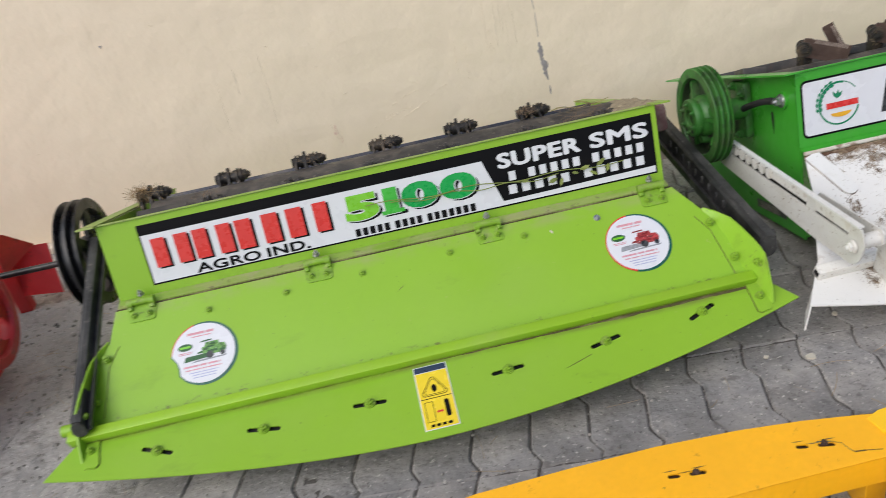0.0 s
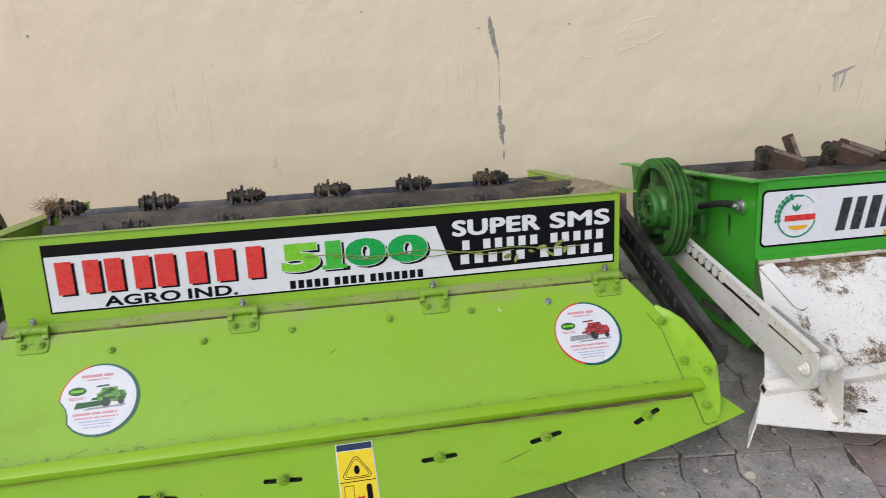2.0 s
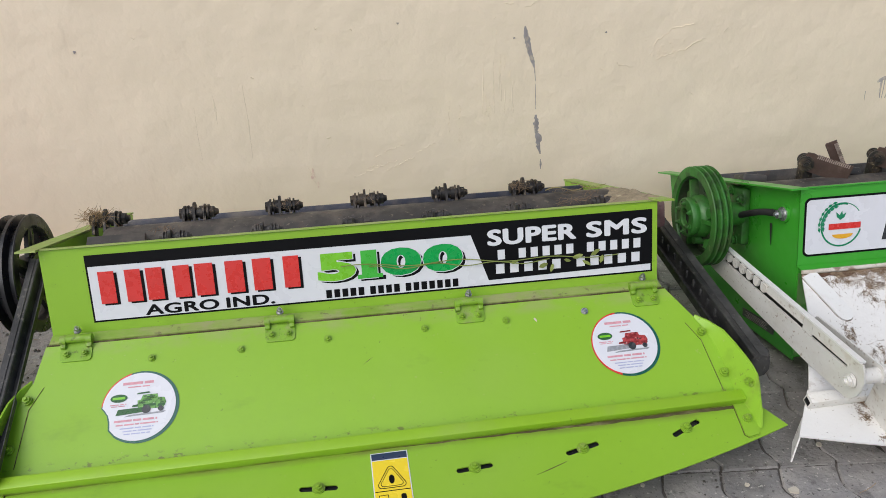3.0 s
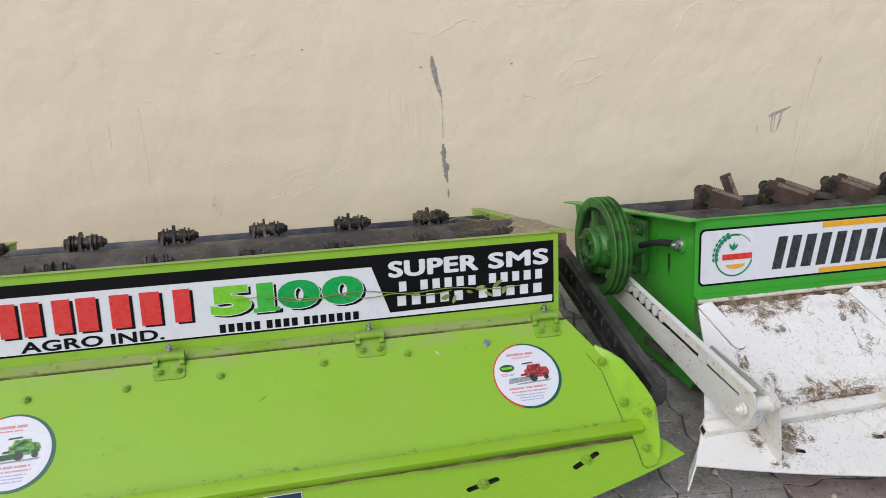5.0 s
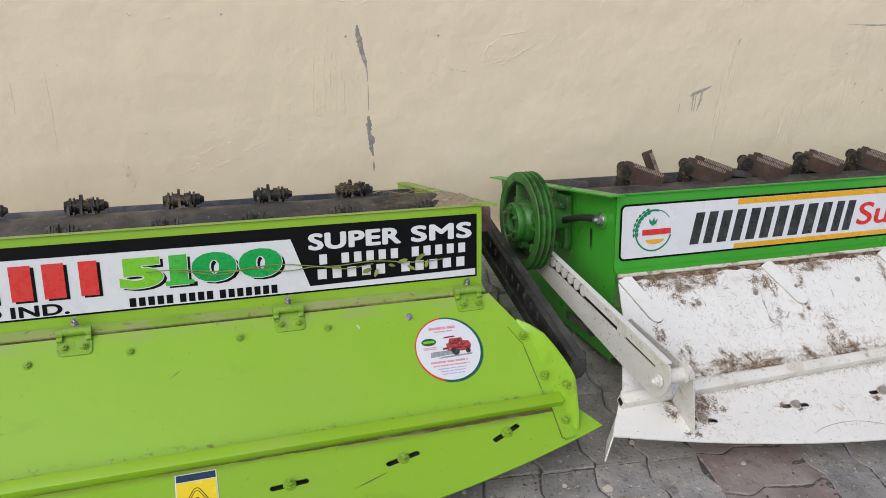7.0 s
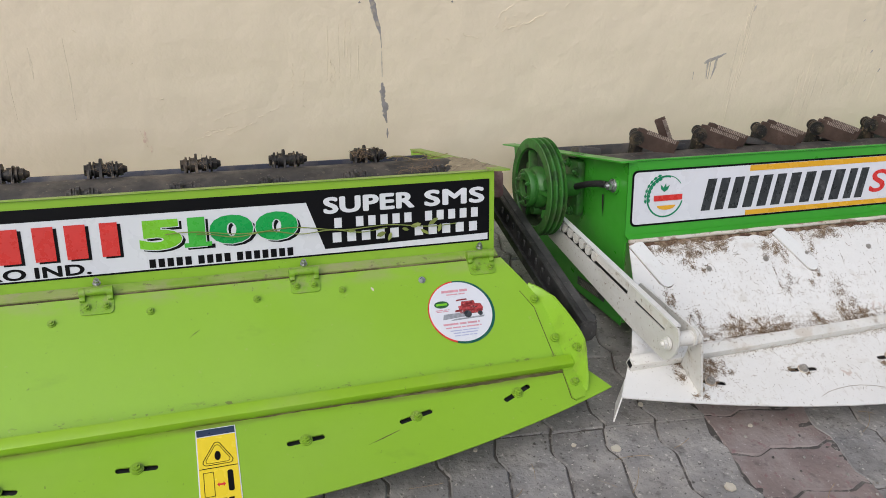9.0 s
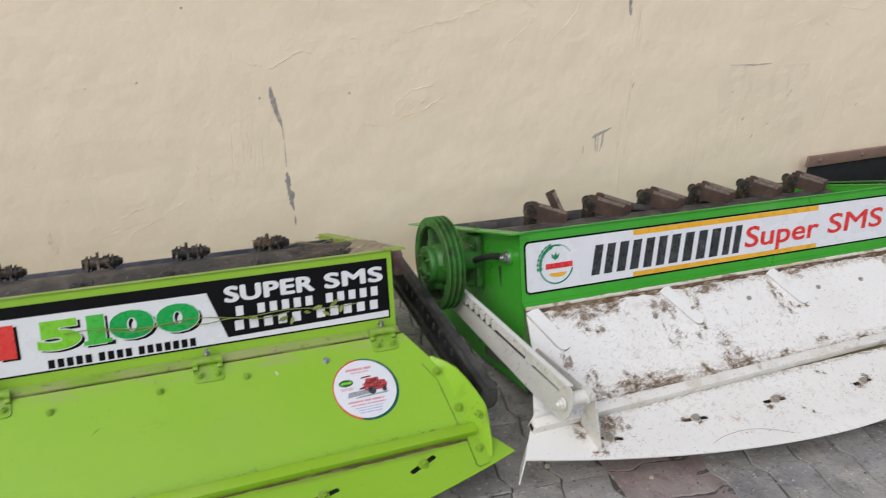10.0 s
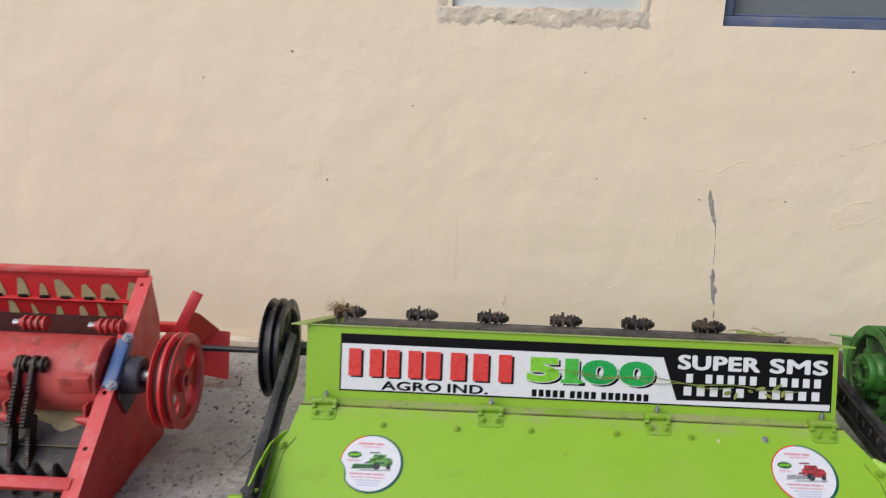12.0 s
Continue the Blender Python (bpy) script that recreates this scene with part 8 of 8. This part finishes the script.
def chip(name, x, y, s, seed, mat_, label):
    rr = random.Random(seed)
    pts = [(x + s * rr.uniform(0.6, 1.1) * math.cos(a), y + s * rr.uniform(0.5, 1.0) * math.sin(a)) for a in [k * math.pi / 3.5 for k in range(7)]]
    tagged(part(name, plate(bmesh.new(), [(a, b, 0.0025) for a, b in pts], 0.004), mat_, smooth=0), label, "chip", "chips on the pavers")


for k, (x, y, s) in enumerate([(1.419, -1.226, 0.012), (1.607, -1.362, 0.014), (1.33, -1.205, 0.006), (1.53, -1.10, 0.008), (1.12, -1.19, 0.005), (1.75, -1.2, 0.006)]):
    chip("plaster_chip", x, y, s, 60 + k, CHIP, "small pale plaster chip lying on pavers")
verts, faces = [], []
for k in range(1300):
    x, y = (r.uniform(-0.75, -0.1), r.uniform(-1.3, -0.08)) if k < 900 else (r.uniform(0.1, 2.6), r.uniform(-1.75, -1.15))
    s = r.uniform(0.0015, 0.006) * (1.2 if k < 900 else 0.8)
    b = len(verts)
    a0 = r.uniform(0, 6)
    verts += [(x + s * math.cos(a0 + 1.57 * i) * r.uniform(0.5, 1.2), y + s * math.sin(a0 + 1.57 * i), 0.001) for i in range(4)] + [(x, y, 0.002 + s * 0.8)]
    faces += [(b + i, b + (i + 1) % 4, b + 4) for i in range(4)]
me = bpy.data.meshes.new("grit")
me.from_pydata(verts, [], faces)
me.materials.append(surface("grit_bits", (0.20, 0.185, 0.165), 0.9, var=0.6, var_scale=9, layers=[((0.5, 0.47, 0.42), 14, 0.5, 0.6, 0.8), ((0.05, 0.045, 0.04), 11, 0.52, 0.6, 0.8)]))
tagged(new("grit", me), "dark grit and stone crumbs on the pavers", "grit", kind="stuff")


def dirt_sheet(x0, x1, y0, y1, step, level, swing, seed, mat_, label):
    """Trodden dirt: an uneven skin that fills the joints and laps over the blocks in places."""
    nx, ny = int((x1 - x0) / step), int((y1 - y0) / step)
    verts = []
    for j in range(ny + 1):
        for i in range(nx + 1):
            x, y = x0 + (x1 - x0) * i / nx, y0 + (y1 - y0) * j / ny
            p = Vector((x, y, seed))
            h = level + swing * noise.noise(p * 5) + swing * 0.6 * noise.noise(p * 17) + swing * 0.7 * noise.noise(p * 55)
            edge = min(x - x0, x1 - x, y - y0, y1 - y)
            verts.append((x, y, h - max(0.0, 0.06 - edge) * 0.12))
    faces = [(j * (nx + 1) + i, j * (nx + 1) + i + 1, (j + 1) * (nx + 1) + i + 1, (j + 1) * (nx + 1) + i) for j in range(ny) for i in range(nx)]
    me = bpy.data.meshes.new("dirt")
    me.from_pydata(verts, [], faces)
    me.shade_smooth()
    me.materials.append(mat_)
    return tagged(new("dirt", me), label, "dirt", kind="stuff")


dirt_sheet(-0.95, -0.02, -1.45, -0.04, 0.007, 0.0012, 0.0045, 3.0, DIRT, "grey trodden dirt over the pavers beside the machines")
dirt_sheet(-0.02, 2.9, -1.72, -0.98, 0.010, -0.0038, 0.0040, 8.0, JOINT_DIRT, "dark dirt filling the joints of the pavers")
# ---------------------------------------------------------------- pavers: interlocking blocks with wavy long sides
PW, PL, GAP = 0.1235, 0.247, 0.0036


def paver_mesh(name, mat_, longer=0.0):
    hw, hl = PW / 2 - GAP / 2, PL / 2 - GAP / 4 + longer
    wave = [(-1.0, 0.004), (-0.88, 0.010), (-0.62, -0.006), (-0.52, -0.007), (0.14, 0.006), (0.23, 0.007), (0.48, -0.009), (0.60, -0.010), (0.92, 0.0), (1.0, 0.003)]
    outline = [(hw + o, f * hl) for f, o in wave] + [(-hw + o, f * hl) for f, o in reversed(wave)]
    bm = bmesh.new()
    def ring(inset, z):
        return [bm.verts.new((x - math.copysign(inset, x), y - math.copysign(inset, y) * (abs(y) > hl * 0.9), z)) for x, y in outline]
    rows = [ring(0, -0.02), ring(0, -0.004), ring(0.003, 0.0)]
    for a, b in zip(rows, rows[1:]):
        for i in range(len(a)):
            j = (i + 1) % len(a)
            bm.faces.new((a[i], a[j], b[j], b[i]))
    bm.faces.new(rows[-1])
    bmesh.ops.recalc_face_normals(bm, faces=bm.faces[:])
    me = bpy.data.meshes.new(name)
    bm.to_mesh(me)
    bm.free()
    me.materials.append(mat_)
    return me


PAVER_MESH, PAVER_RED_MESH = paver_mesh("paver", PAVER), paver_mesh("red_paver", PAVER_RED, 0.005)
r = random.Random(31)
rest_v, rest_f, rest_m = [], [], []
spots = []
for i in range(-44, 70):
    for j in range(-26, 5):
        x, y = 1.1675 + PW * (i + 0.5), -1.157 + PL * (j + 0.5) + (r.uniform(-0.002, 0.002))
        if y > -0.06:
            continue
        if 1.67 < x < 1.91:
            continue
        spots.append((x, y, 0, PAVER_MESH))
for j in range(-52, 10):
    y = -1.1475 + PW * (j + 0.5)
    if y < -0.06:
        spots.append((1.790 + 0.003 * (j % 2), y, 90, PAVER_RED_MESH))
near = [s for s in spots if -0.75 < s[0] < 2.75 and -1.72 < s[1] < -1.02 or 1.6 < s[0] < 1.9 and -1.8 < s[1] < -0.95 or -0.6 < s[0] < -0.05 and -1.3 < s[1] < -0.1][:300]
chosen = {(s[0], s[1]) for s in near}
for x, y, turn, me in spots:
    m = pose(x, y, r.uniform(-0.002, 0.0015) - (0.002 if turn else 0.0), r.uniform(-0.5, 0.5), r.uniform(-0.6, 0.6), turn + r.uniform(-0.5, 0.5))
    if (x, y) in chosen:
        ob = new("paver", me)
        ob.parent = ground
        ob.matrix_world = m
    else:
        b = len(rest_v)
        rest_v += [(m @ v.co)[:] for v in me.vertices]
        rest_f += [tuple(b + i for i in p.vertices) for p in me.polygons]
        rest_m += [int(me is PAVER_RED_MESH)] * len(me.polygons)
me = bpy.data.meshes.new("paver_field")
me.from_pydata(rest_v, [], rest_f)
me.materials.append(PAVER), me.materials.append(PAVER_RED)
me.polygons.foreach_set("material_index", rest_m)
ob = new("paver_field", me)
ob.parent = ground
tagged(ob, kind="stuff")
